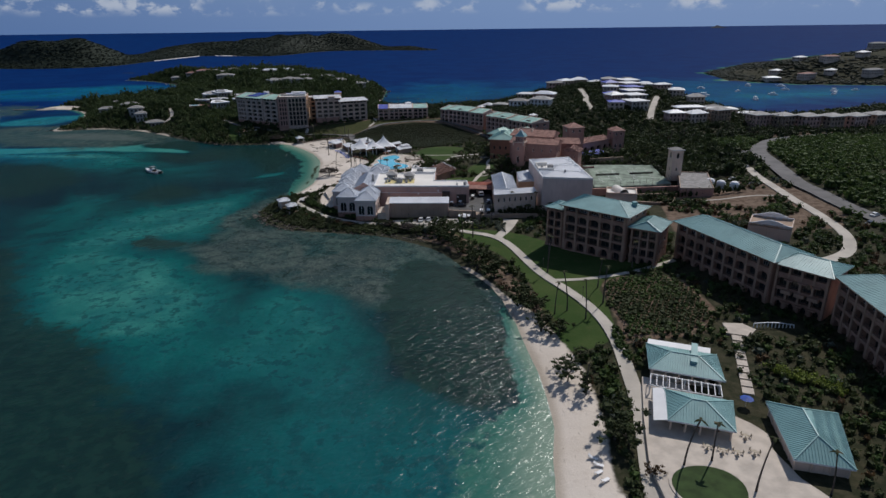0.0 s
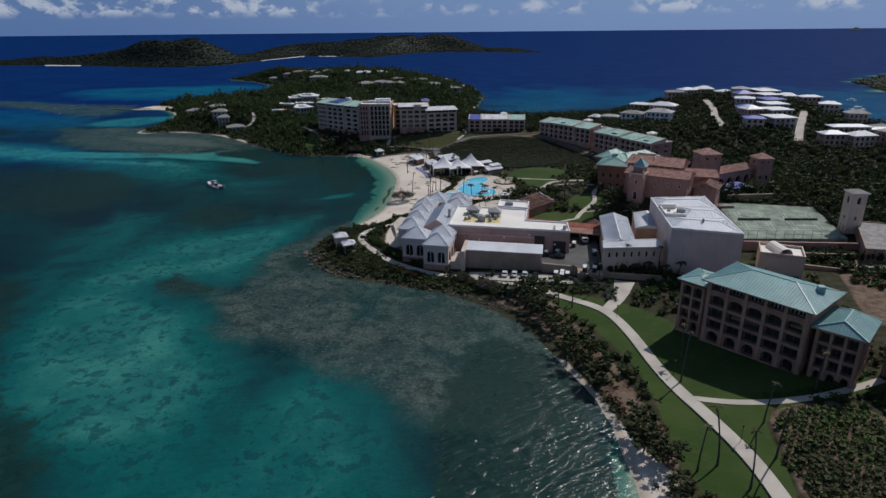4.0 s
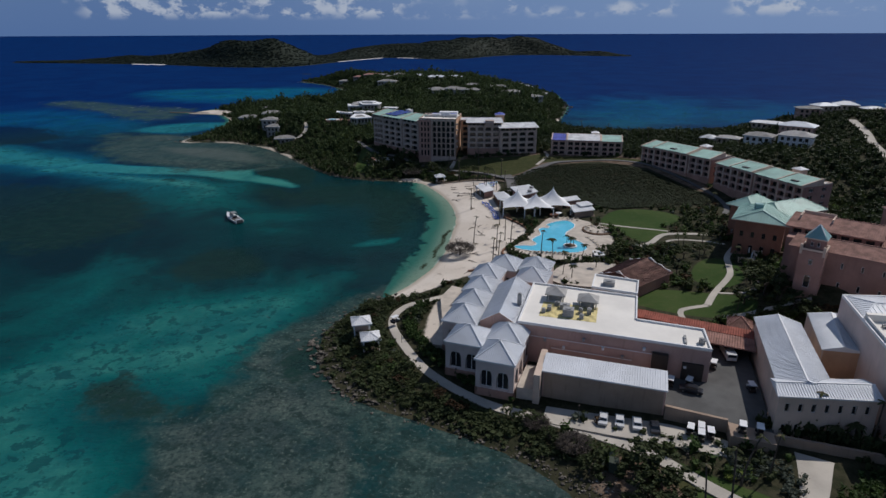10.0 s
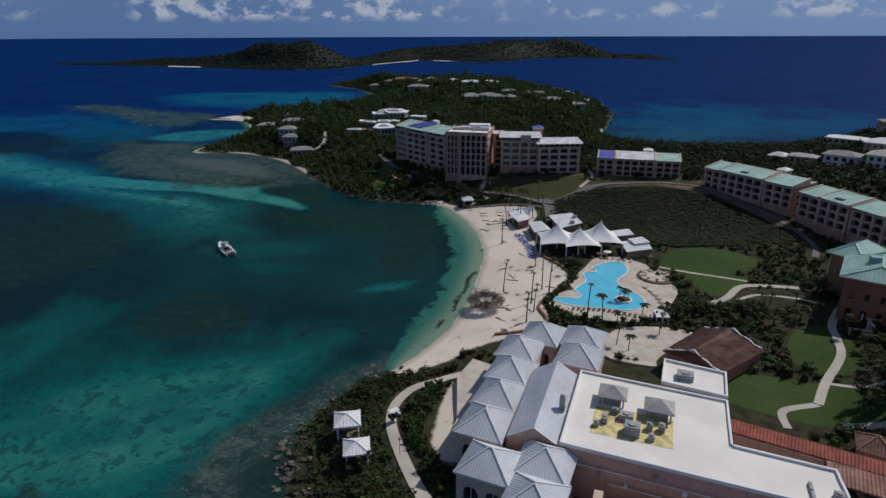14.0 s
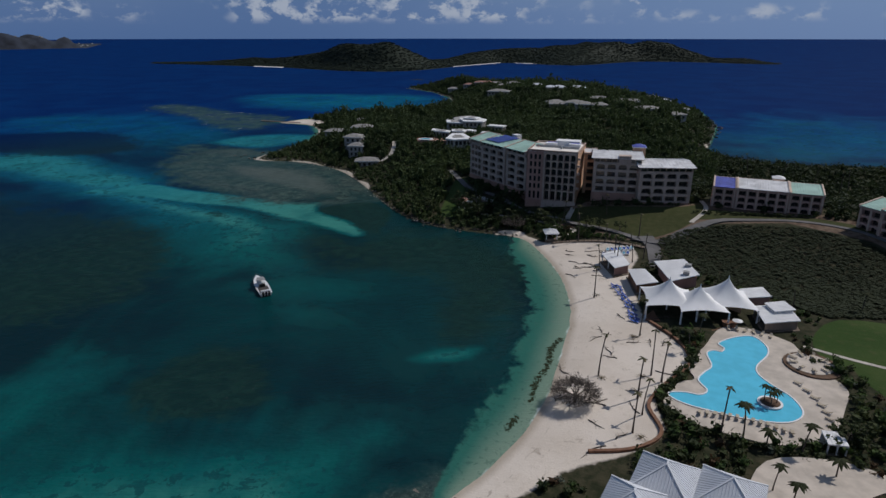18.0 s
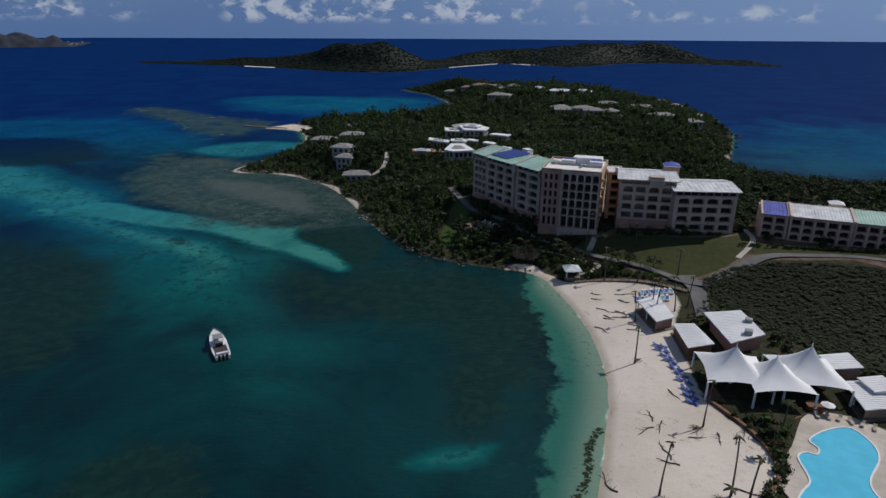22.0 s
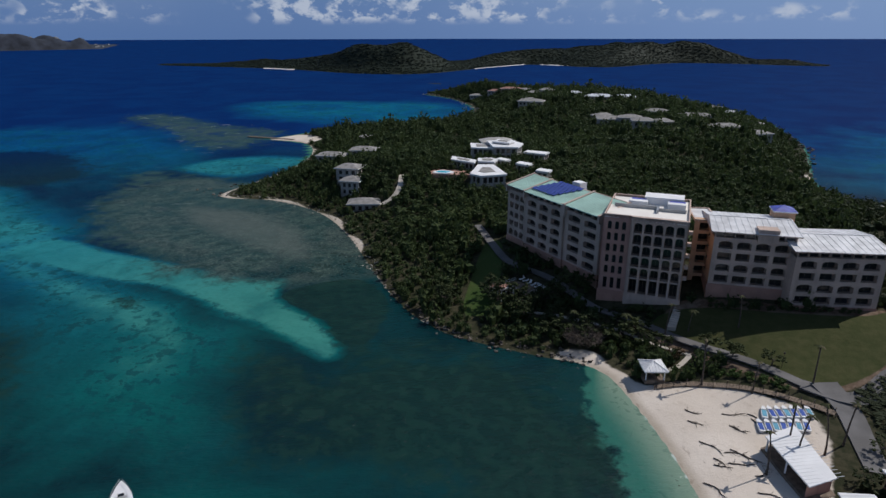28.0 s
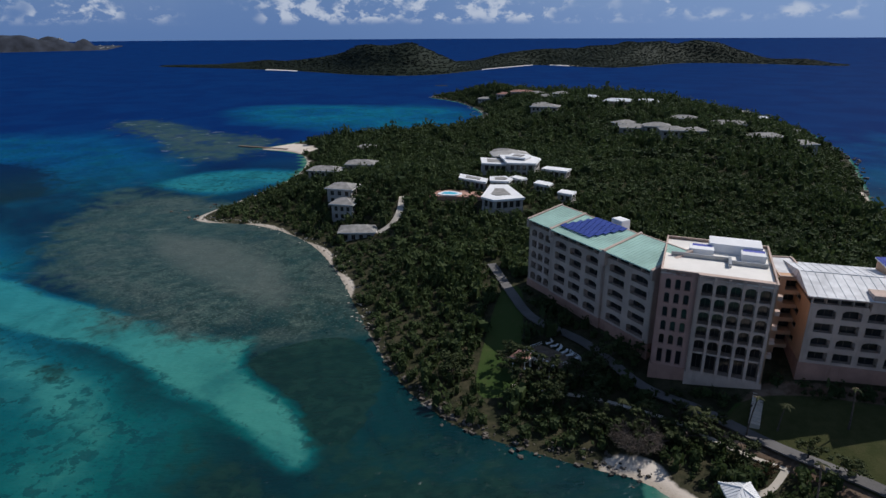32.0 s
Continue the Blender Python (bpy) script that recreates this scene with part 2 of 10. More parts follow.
M["wood_leaf"] = leaf_material("woodland_leaf", (0.026, 0.043, 0.016), (0.064, 0.092, 0.032))
M["bush_leaf"] = leaf_material("wetland_bush_leaf", (0.025, 0.036, 0.015), (0.036, 0.047, 0.020))
M["tree_leaf"] = leaf_material("shore_tree_leaf", (0.022, 0.034, 0.013), (0.072, 0.090, 0.036))
M["hedge_leaf"] = leaf_material("hedge_leaf", (0.026, 0.052, 0.014), (0.080, 0.125, 0.036))
M["lime_leaf"] = leaf_material("lime_shrub_leaf", (0.09, 0.12, 0.02), (0.19, 0.24, 0.05))
M["grey_leaf"] = leaf_material("silver_shrub_leaf", (0.06, 0.075, 0.055), (0.12, 0.14, 0.11))
M["palm_leaf"] = leaf_material("palm_frond", (0.022, 0.032, 0.012), (0.070, 0.078, 0.032))
# scrub of far island and headland, tinted dull and bluish for haze
M["far_leaf"] = leaf_material("hazy_scrub_leaf", (0.017, 0.027, 0.021), (0.026, 0.038, 0.025))
M["town_leaf"] = leaf_material("town_tree_leaf", (0.016, 0.028, 0.012), (0.046, 0.062, 0.024))
M["lush_leaf"] = leaf_material("hill_bush_leaf", (0.030, 0.056, 0.015), (0.085, 0.125, 0.036))
M["rust_leaf"] = leaf_material("dry_shrub_leaf", (0.05, 0.030, 0.018), (0.11, 0.07, 0.035))


def ground_material():
    m = bpy.data.materials.new("island_ground")
    m.use_nodes = True
    n = Nodes(m.node_tree)
    pos = n.add("ShaderNodeNewGeometry").outputs["Position"]
    tone = n.attribute("land_tone")
    rgb = n.add("ShaderNodeSeparateColor", {0: tone.outputs["Color"]})
    rough = n.math("MULTIPLY_ADD", n.noise(pos, 0.35, 5.0, 0.7), 0.26, -0.13)
    sandy = n.ramp(n.math("ADD", rgb.outputs[0], rough), 0.44, 0.56)
    lawny = n.ramp(n.math("ADD", rgb.outputs[1], n.math("MULTIPLY", rough, 0.3)), 0.47, 0.53)
    bare = n.ramp(n.math("ADD", rgb.outputs[2], rough), 0.44, 0.56)
    big, mid, fine = n.noise(pos, 0.05, 4.0), n.noise(pos, 0.4, 5.0, 0.65), n.noise(pos, 3.0, 4.0)
    scrub = n.mix(n.ramp(mid, 0.35, 0.65), (0.022, 0.026, 0.013, 1), (0.055, 0.050, 0.030, 1))
    grass = n.mix(n.ramp(big, 0.35, 0.65), (0.032, 0.062, 0.015, 1), (0.052, 0.080, 0.023, 1))
    grass = n.mix(n.ramp(mid, 0.5, 0.8, 0.0, 0.45), grass, (0.10, 0.085, 0.042, 1))
    earth = n.mix(n.ramp(mid, 0.3, 0.7), (0.085, 0.055, 0.038, 1), (0.19, 0.14, 0.105, 1))
    sand = n.mix(n.ramp(big, 0.3, 0.7), (0.56, 0.49, 0.42, 1), (0.66, 0.59, 0.52, 1))
    sand = n.mix(n.ramp(mid, 0.50, 0.78, 0.0, 0.35), sand, (0.34, 0.27, 0.20, 1))
    wet = n.ramp(n.add("ShaderNodeSeparateXYZ", {0: pos}).outputs[2], 0.45, 0.05)
    sand = n.mix(n.math("MULTIPLY", wet, 0.55), sand, (0.26, 0.21, 0.15, 1))
    # wrack lines left by the tide
    wrack = n.math("MULTIPLY", n.ramp(n.noise(n.scaled(pos, (0.10, 0.10, 2.6)), 2.0, 6.0, 0.7, 0.5), 0.60, 0.68), 0.5)
    sand = n.mix(wrack, sand, (0.16, 0.12, 0.085, 1))
    c = n.mix(bare, scrub, earth)
    dry = n.mix(n.ramp(mid, 0.3, 0.7), (0.040, 0.044, 0.017, 1), (0.064, 0.060, 0.027, 1))
    c = n.mix(lawny, c, n.mix(n.math("MULTIPLY", bare, 0.8), grass, dry))
    c = n.mix(sandy, c, sand)
    p = n.add("ShaderNodeBsdfPrincipled", {"Base Color": c, "Roughness": 0.95, "Specular IOR Level": 0.1})
    b = n.add("ShaderNodeBump", {"Height": n.math("ADD", fine, n.math("MULTIPLY", mid, 2.0)), "Strength": 0.5, "Distance": 0.15})
    n.t.links.new(b.outputs[0], p.inputs["Normal"])
    n.t.links.new(p.outputs[0], n.add("ShaderNodeOutputMaterial").inputs[0])
    return m


def sea_material():
    m = bpy.data.materials.new("tropical_sea")
    m.use_nodes = True
    n = Nodes(m.node_tree)
    pos = n.add("ShaderNodeNewGeometry").outputs["Position"]
    tone = n.attribute("sea_tone")
    rgb = n.add("ShaderNodeSeparateColor", {0: tone.outputs["Color"]})
    shal, flat, dark, far = rgb.outputs[0], rgb.outputs[1], rgb.outputs[2], tone.outputs["Alpha"]
    big, mid, fine, grit = n.noise(pos, 0.018, 6.0, 0.62, 0.5), n.noise(pos, 0.075, 5.0, 0.65, 0.5), n.noise(pos, 0.26, 5.0, 0.66, 0.3), n.noise(pos, 1.1, 4.0, 0.7)
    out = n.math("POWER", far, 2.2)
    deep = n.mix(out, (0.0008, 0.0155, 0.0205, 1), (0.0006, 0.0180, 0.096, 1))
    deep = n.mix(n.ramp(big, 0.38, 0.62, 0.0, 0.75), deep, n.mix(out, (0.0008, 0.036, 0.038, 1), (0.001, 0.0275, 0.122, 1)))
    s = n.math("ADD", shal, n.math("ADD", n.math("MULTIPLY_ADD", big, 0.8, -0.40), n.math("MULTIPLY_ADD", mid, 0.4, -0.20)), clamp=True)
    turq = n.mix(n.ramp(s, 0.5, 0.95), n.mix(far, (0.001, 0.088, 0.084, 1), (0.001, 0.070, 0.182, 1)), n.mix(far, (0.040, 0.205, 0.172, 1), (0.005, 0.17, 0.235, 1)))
    turq = n.mix(n.ramp(n.noise(pos, 0.05, 4.0, 0.6, 0.6), 0.42, 0.66, 0.0, 0.45), turq, (0.002, 0.072, 0.084, 1))
    c = n.mix(n.ramp(s, 0.08, 0.66), deep, turq)
    # coral heads and weed tufts scattered over the pale bottom, in clusters
    patchy = n.ramp(n.noise(pos, 0.035, 3.0), 0.40, 0.56)
    heads = n.math("MULTIPLY", n.ramp(fine, 0.525, 0.565), n.ramp(mid, 0.38, 0.52))
    tufts = n.math("MULTIPLY", n.ramp(n.noise(pos, 0.62, 3.0, 0.6, 0.4), 0.575, 0.61), patchy)
    spots = n.math("MULTIPLY", n.math("MAXIMUM", n.math("MULTIPLY", heads, 0.62), n.math("MULTIPLY", tufts, 0.42)), n.ramp(shal, 0.25, 0.55))
    c = n.mix(n.math("MULTIPLY", spots, n.ramp(shal, 0.95, 0.80, 0.12, 1.0)), c, (0.002, 0.036, 0.044, 1))
    # reef flats: rubble, coral and weed close under the surface
    stone = n.mix(n.ramp(mid, 0.40, 0.60), (0.014, 0.042, 0.039, 1), (0.044, 0.074, 0.063, 1))
    stone = n.mix(n.ramp(n.noise(pos, 0.030, 4.0, 0.6, 0.8), 0.46, 0.60, 0.0, 0.7), stone, (0.066, 0.084, 0.073, 1))
    stone = n.mix(n.ramp(fine, 0.50, 0.60, 0.0, 0.75), stone, (0.012, 0.027, 0.023, 1))
    stone = n.mix(n.ramp(fine, 0.44, 0.36, 0.0, 0.6), stone, (0.094, 0.122, 0.100, 1))
    stone = n.mix(n.ramp(n.noise(pos, 0.045, 5.0, 0.7, 0.8), 0.52, 0.62, 0.0, 0.65), stone, (0.026, 0.046, 0.044, 1))
    stone = n.mix(n.ramp(grit, 0.52, 0.60, 0.0, 0.6), stone, (0.012, 0.022, 0.019, 1))
    stone = n.mix(n.ramp(grit, 0.43, 0.36, 0.0, 0.5), stone, (0.15, 0.18, 0.15, 1))
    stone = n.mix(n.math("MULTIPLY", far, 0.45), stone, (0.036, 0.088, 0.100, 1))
    reefy = n.ramp(n.math("ADD", flat, n.math("ADD", n.math("MULTIPLY_ADD", mid, 1.0, -0.5), n.math("MULTIPLY_ADD", fine, 0.7, -0.35))), 0.28, 0.70)
    stone = n.mix(n.ramp(flat, 0.70, 1.0, 0.0, 0.5), stone, (0.105, 0.125, 0.112, 1))
    # deeper towards the reef's edge, so the water tints it
    stone = n.mix(n.ramp(flat, 0.72, 0.30, 0.0, 0.55), stone, (0.010, 0.056, 0.054, 1))
    c = n.mix(n.math("MULTIPLY", reefy, 0.92), c, stone)
    d = n.ramp(n.math("ADD", dark, n.math("ADD", n.math("MULTIPLY_ADD", mid, 0.8, -0.40), n.math("MULTIPLY_ADD", fine, 0.5, -0.25))), 0.32, 0.62)
    weed = n.mix(n.ramp(fine, 0.42, 0.62), (0.0040, 0.0205, 0.0165, 1), (0.0080, 0.031, 0.0230, 1))
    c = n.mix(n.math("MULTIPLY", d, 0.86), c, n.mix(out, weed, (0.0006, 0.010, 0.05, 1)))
    shoal = n.attribute("shoal").outputs["Fac"]
    green = n.mix(n.ramp(shoal, 0.45, 1.0), (0.024, 0.120, 0.094, 1), (0.17, 0.25, 0.19, 1))
    green = n.mix(n.math("MULTIPLY", tufts, 0.35), green, (0.010, 0.060, 0.050, 1))
    c = n.mix(n.ramp(n.math("ADD", shoal, n.math("ADD", n.math("MULTIPLY_ADD", mid, 0.9, -0.45), n.math("MULTIPLY_ADD", fine, 0.5, -0.25))), 0.25, 0.42), c, green)
    # wind ripples on a slight swell
    turned = n.add("ShaderNodeMapping", {"Vector": pos, "Rotation": (0, 0, radians(-35))}).outputs[0]
    wave = n.scaled(turned, (0.55, 1.3, 1.0))
    gust = n.ramp(n.noise(pos, 0.012, 3.0), 0.35, 0.65, 0.55, 1.0)
    chop = n.math("MULTIPLY", n.math("ADD", n.noise(wave, 0.85, 4.0, 0.60, 0.5), n.math("MULTIPLY", n.noise(wave, 0.14, 2.0), 1.1)), gust)
    foam = n.math("MULTIPLY", n.ramp(n.math("ADD", shoal, n.math("MULTIPLY_ADD", fine, 0.12, -0.06)), 0.955, 0.985), n.ramp(mid, 0.45, 0.6, 0.0, 0.8))
    # waves breaking thinly on the crest of the outer reef
    crest = n.math("MULTIPLY", n.ramp(n.noise(n.scaled(turned, (0.05, 0.35, 1.0)), 1.0, 4.0, 0.6, 0.4), 0.66, 0.70), n.math("MULTIPLY", n.ramp(flat, 0.10, 0.3), n.ramp(far, 0.55, 0.8)))
    c = n.mix(n.math("MAXIMUM", foam, n.math("MULTIPLY", crest, 0.7)), c, (0.62, 0.66, 0.64, 1))
    p = n.add("ShaderNodeBsdfPrincipled", {"Base Color": c, "Roughness": 0.4, "IOR": 1.33, "Specular IOR Level": 0.0, "Coat Weight": n.math("MULTIPLY_ADD", far, -0.14, 0.18), "Coat Roughness": n.math("MULTIPLY_ADD", far, 0.26, 0.16), "Coat IOR": 1.36})
    b = n.add("ShaderNodeBump", {"Height": chop, "Strength": 1.0, "Distance": 0.25})
    n.t.links.new(b.outputs[0], p.inputs["Normal"])
    b = n.add("ShaderNodeBump", {"Height": chop, "Strength": 1.0, "Distance": 1.5})
    n.t.links.new(b.outputs[0], p.inputs["Coat Normal"])
    # the open sea's many small waves spread the sun's glitter wide
    glitter = n.add("ShaderNodeBsdfGlossy", {"Color": (1, 1, 1, 1), "Roughness": 0.5})
    both = n.add("ShaderNodeMixShader", {0: n.math("MULTIPLY", far, 0.0055), 1: p.outputs[0], 2: glitter.outputs[0]})
    ripple = n.math("MULTIPLY", n.noise(n.scaled(turned, (0.42, 1.25, 1.0)), 0.62, 4.0, 0.62, 0.4), gust)
    b = n.add("ShaderNodeBump", {"Height": ripple, "Strength": 1.0, "Distance": 0.52})
    sparkle = n.add("ShaderNodeBsdfGlossy", {"Color": (1, 1, 1, 1), "Roughness": 0.17, "Normal": b.outputs[0]})
    both = n.add("ShaderNodeMixShader", {0: n.math("MULTIPLY_ADD", far, -0.020, 0.020, clamp=True), 1: both.outputs[0], 2: sparkle.outputs[0]})
    n.t.links.new(both.outputs[0], n.add("ShaderNodeOutputMaterial").inputs[0])
    return m

# ---- plan: coasts, grounds, heights ----
COAST_SOUTH = [(20, -300), (22, 40), (22, 85), (25, 104), (25, 126), (22, 157), (18, 177), (11, 191), (2, 209), (-9, 220), (-23, 229), (-42, 234), (-60, 238), (-72, 246), (-79, 257),
               (-81, 272), (-75, 287), (-69, 305), (-67, 328), (-70, 352), (-75, 378), (-86, 403), (-101, 424), (-112, 434), (-128, 433), (-148, 432), (-164, 437), (-178, 446)]
COAST_WEST = [(-194, 459), (-224, 485), (-250, 503), (-271, 511), (-294, 513), (-321, 506), (-328, 538), (-337, 580), (-360, 622), (-392, 648), (-424, 646), (-422, 662), (-406, 723), (-375, 755),
              (-348, 787), (-340, 829), (-365, 880), (-389, 922), (-450, 985), (-506, 1019), (-480, 1060), (-390, 1080), (-270, 1010), (-160, 950), (-100, 930)]
COAST_NORTH = [(-80, 850), (-68, 797), (-65, 713), (-62, 665), (-40, 640), (0, 640), (60, 655), (115, 710), (165, 800), (205, 850), (245, 770), (258, 640), (262, 560), (290, 535), (360, 565), (460, 600), (700, 560), (1500, 500), (1500, -300)]
HEADLAND = [(425, 1010), (411, 880), (463, 822), (568, 790), (800, 750), (1500, 700), (1500, 1700), (900, 1500), (611, 1240)]
CAY = [(-1580, 1410), (-1325, 1412), (-1071, 1394), (-858, 1340), (-735, 1395), (-720, 1600), (-690, 1850), (-476, 1790), (-387, 2060), (-256, 2120), (-36, 2065), (-40, 2160), (-400, 2450), (-850, 2250), (-1050, 1750), (-1500, 1520)]
CAY_ROCK = [(-612, 1185), (-585, 1178), (-548, 1190), (-575, 1205)]
FAR_LEFT = [(-3600, 1500), (-3300, 1720), (-3130, 2260), (-3500, 2600), (-4000, 2200)]
FAR_ISLE = [(1830, 4300), (1930, 4290), (1900, 4360), (1850, 4360)]


def smooth_line(pts, step=3, closed=True):
    """A Catmull-Rom curve through the points."""
    p = np.array(pts, float)
    n, out = len(p), []
    for i in range(n if closed else n - 1):
        a, b, c, d = (p[(i + k) % n] if closed else p[min(max(i + k, 0), n - 1)] for k in (-1, 0, 1, 2))
        for t in np.linspace(0, 1, step, endpoint=False):
            out.append(0.5 * (2 * b + (c - a) * t + (2 * a - 5 * b + 4 * c - d) * t * t + (3 * b - a - 3 * c + d) * t ** 3))
    if not closed:
        out.append(p[-1])
    return np.array(out)


MAINLAND = smooth_line(COAST_SOUTH + COAST_WEST + COAST_NORTH, 3)


def signed(poly, x, y):
    """The distance from (x, y) to the outline, positive inside."""
    x, y = np.asarray(x, float), np.asarray(y, float)
    best, inside = np.full(x.shape, 1e18), np.zeros(x.shape, bool)
    q = np.asarray(poly, float)
    for (ax, ay), (bx, by) in zip(q, np.roll(q, -1, 0)):
        dx, dy = bx - ax, by - ay
        t = np.clip(((x - ax) * dx + (y - ay) * dy) / (dx * dx + dy * dy + 1e-12), 0, 1)
        best = np.minimum(best, (x - ax - t * dx) ** 2 + (y - ay - t * dy) ** 2)
        cross = (ay > y) != (by > y)
        inside ^= cross & (x < (bx - ax) * (y - ay) / (by - ay + 1e-12) + ax)
    return np.where(inside, 1, -1) * np.sqrt(best)


def step01(v, lo, hi):
    t = np.clip((v - lo) / (hi - lo), 0, 1)
    return t * t * (3 - 2 * t)


HILLS = [(48, 303, 15, 16, 11), (-115, 505, 62, 38, 9), (-197, 590, 80, 70, 12), (-265, 545, 45, 40, 7), (-225, 840, 110, 120, 21), (-130, 710, 60, 90, 15), (-400, 950, 60, 70, 8), (15, 478, 90, 42, 8),
         (70, 345, 50, 45, 5), (150, 540, 100, 80, 13), (110, 190, 50, 60, 3), (205, 290, 70, 90, 7), (230, 620, 60, 80, 8), (330, 200, 120, 200, 12),
         (-25, 354, 26, 34, -1.25), (150, 645, 70, 60, 13), (-80, 470, 40, 18, 2.5), (-440, 1000, 60, 50, 9), (-300, 960, 110, 70, 10)]
CAY_HILLS = [(-880, 1480, 210, 110, 52), (-1250, 1480, 150, 60, 14), (-560, 2050, 170, 160, 40), (-345, 2230, 120, 110, 44), (-480, 2160, 90, 120, 18), (-130, 2110, 110, 60, 20), (-760, 1900, 90, 200, 25)]
HEAD_HILLS = [(560, 930, 110, 90, 16), (760, 960, 160, 130, 34), (1100, 1100, 300, 250, 50)]


def hills(x, y, rows):
    z = np.zeros(np.shape(x))
    for cx, cy, rx, ry, h in rows:
        z = z + h * np.exp(-((x - cx) / rx) ** 2 - ((y - cy) / ry) ** 2)
    return z


def wobble(x, y, s):
    return np.sin(x / s + 1.7 * np.sin(y / s / 1.3)) * np.sin(y / s * 1.1 + 1.3 * np.cos(x / s / 1.7))


def height(x, y, d=None):
    """The ground's height; d: the distance inland."""
    x, y = np.asarray(x, float), np.asarray(y, float)
    d = signed(MAINLAND, x, y) if d is None else d
    land = 1.5 * (1 - np.exp(-np.maximum(d, 0) / 7)) + 0.9 * step01(d, 14, 34) + hills(x, y, HILLS) * step01(d, 3, 42)
    land = land + 0.12 * wobble(x, y, 9) * step01(d, 4, 15)
    return np.where(d > 0, land, np.maximum(d * 0.11, -7))


def gz(x, y):
    return float(height(np.array([x]), np.array([y]))[0])


RISE = 40.0


def horizon_lift(x, y):
    r = np.hypot(x + 30, y - 200)
    return RISE * np.clip((r - 2600) / 2100, 0, 1) ** 2


LAWNS = [
    [(36, 134), (47, 140), (50, 158), (53, 174), (80, 184), (74, 190), (45, 208), (40, 214), (30, 224), (14, 231), (3, 234), (16, 214), (26, 196), (30, 178), (31, 158), (32, 138)],
    [(-104, 456), (-97, 463), (-76, 466), (-56, 473), (-50, 483), (-48, 470), (-51, 460), (-60, 446), (-70, 441), (-88, 448)],
    [(-49, 473), (-10, 476), (12, 464), (26, 444), (36, 428), (30, 436), (6, 462), (-16, 471), (-36, 467), (-48, 463)],
    [(-14, 384), (-8, 399), (6, 402), (17, 396), (15, 384), (2, 374), (-10, 373)],
    [(17, 322), (24, 316), (31, 322), (31, 336), (24, 342), (18, 334)],
    [(-1, 301), (24, 296), (31, 300), (29, 309), (17, 313), (4, 312)],
    [(-166, 486), (-160, 486), (-150, 462), (-146, 447), (-152, 443), (-158, 456)],
    [(47, 76), (57, 74), (62, 82), (55, 92), (48, 92)],
    [(-6, 378), (-4, 366), (4, 358), (12, 372), (6, 380)],
]
SANDS = [
    [(10, -300), (34, -300), (34, 60), (33, 84), (35, 102), (36, 122), (33, 140), (29, 155), (22, 169), (17, 182), (8, 196), (0, 180), (10, 60)],
    [(-74, 290), (-62, 298), (-56, 309), (-47, 318), (-42, 328), (-46, 341), (-40, 356), (-43, 366), (-54, 378), (-60, 394), (-65, 408), (-65, 424), (-70, 433), (-88, 436.5), (-104, 430), (-114, 440), (-122, 430), (-90, 380), (-85, 330)],
    [(-57, 291), (-50, 289), (-49, 266), (-54, 268)],
    [(-430, 638), (-395, 640), (-383, 656), (-400, 668), (-424, 668)],
]
BARE = [
    [(-106, 452), (-99, 466), (-76, 470), (-54, 477), (-46, 486), (-8, 482), (14, 470), (30, 446), (36, 424), (6, 458), (-20, 468), (-44, 460), (-66, 438), (-88, 444)],
    [(49, 136), (69, 138), (79, 149), (77, 171), (68, 179), (52, 175)],
    [(120, 205), (160, 215), (168, 260), (150, 285), (100, 262), (90, 215)],
    [(-5, 234), (12, 230), (6, 222), (-8, 224)],
    [(32, 146), (26, 166), (18, 184), (10, 202), (2, 216), (-8, 224), (-6, 231), (9, 224), (17, 207), (24, 189), (30, 168), (34, 149)],
    [(210, 400), (246, 410), (330, 440), (380, 470), (380, 500), (300, 480), (240, 440), (205, 420)],
]


def axis(lo, fine_lo, fine_hi, hi, step, mid_lo, mid_hi):
    """Grid lines: even in the middle, three times as wide in a margin, wider and wider apart outside."""
    mid = np.concatenate([np.arange(mid_lo, fine_lo, step * 3), np.arange(fine_lo, fine_hi + step / 2, step), np.arange(fine_hi + step * 3, mid_hi, step * 3)])
    fine_lo, fine_hi = mid[0], mid[-1]
    grow = lambda a, b: a + (b - a) * (np.linspace(0, 1, 44)[1:] ** 2.6)
    return np.concatenate([grow(fine_lo, lo)[::-1], mid, grow(fine_hi, hi)])


def sheet(name, z, xs, ys, mat):
    nx, ny = len(xs), len(ys)
    gx, gy = np.meshgrid(xs, ys)
    co = np.stack([gx, gy, z], -1).reshape(-1, 3)
    i = (np.arange(ny - 1)[:, None] * nx + np.arange(nx - 1)[None]).ravel()
    return quads(name, co, np.stack([i, i + 1, i + nx + 1, i + nx], -1), mat)


def quads(name, co, faces, mat, flat=False):
    """An object from many corners and four-cornered faces."""
    me = bpy.data.meshes.new(name)
    me.vertices.add(len(co))
    me.vertices.foreach_set("co", np.ascontiguousarray(co, dtype=np.float32).ravel())
    me.loops.add(faces.size)
    me.loops.foreach_set("vertex_index", np.ascontiguousarray(faces, dtype=np.int32).ravel())
    me.polygons.add(len(faces))
    me.polygons.foreach_set("loop_start", np.arange(0, faces.size, 4, dtype=np.int32))
    me.polygons.foreach_set("use_smooth", np.full(len(faces), not flat))
    me.update(calc_edges=True)
    me.materials.append(mat)
    return new(name, me)


XS, YS = axis(-4950, -345, 135, 4950, 2.5, -560, 280), axis(-700, 62, 560, 4950, 2.5, 40, 1075)
GX, GY = np.meshgrid(XS, YS)
SHORE = signed(MAINLAND, GX, GY)
HEAD_D, CAY_D = signed(HEADLAND, GX, GY), signed(smooth_line(CAY, 3), GX, GY)


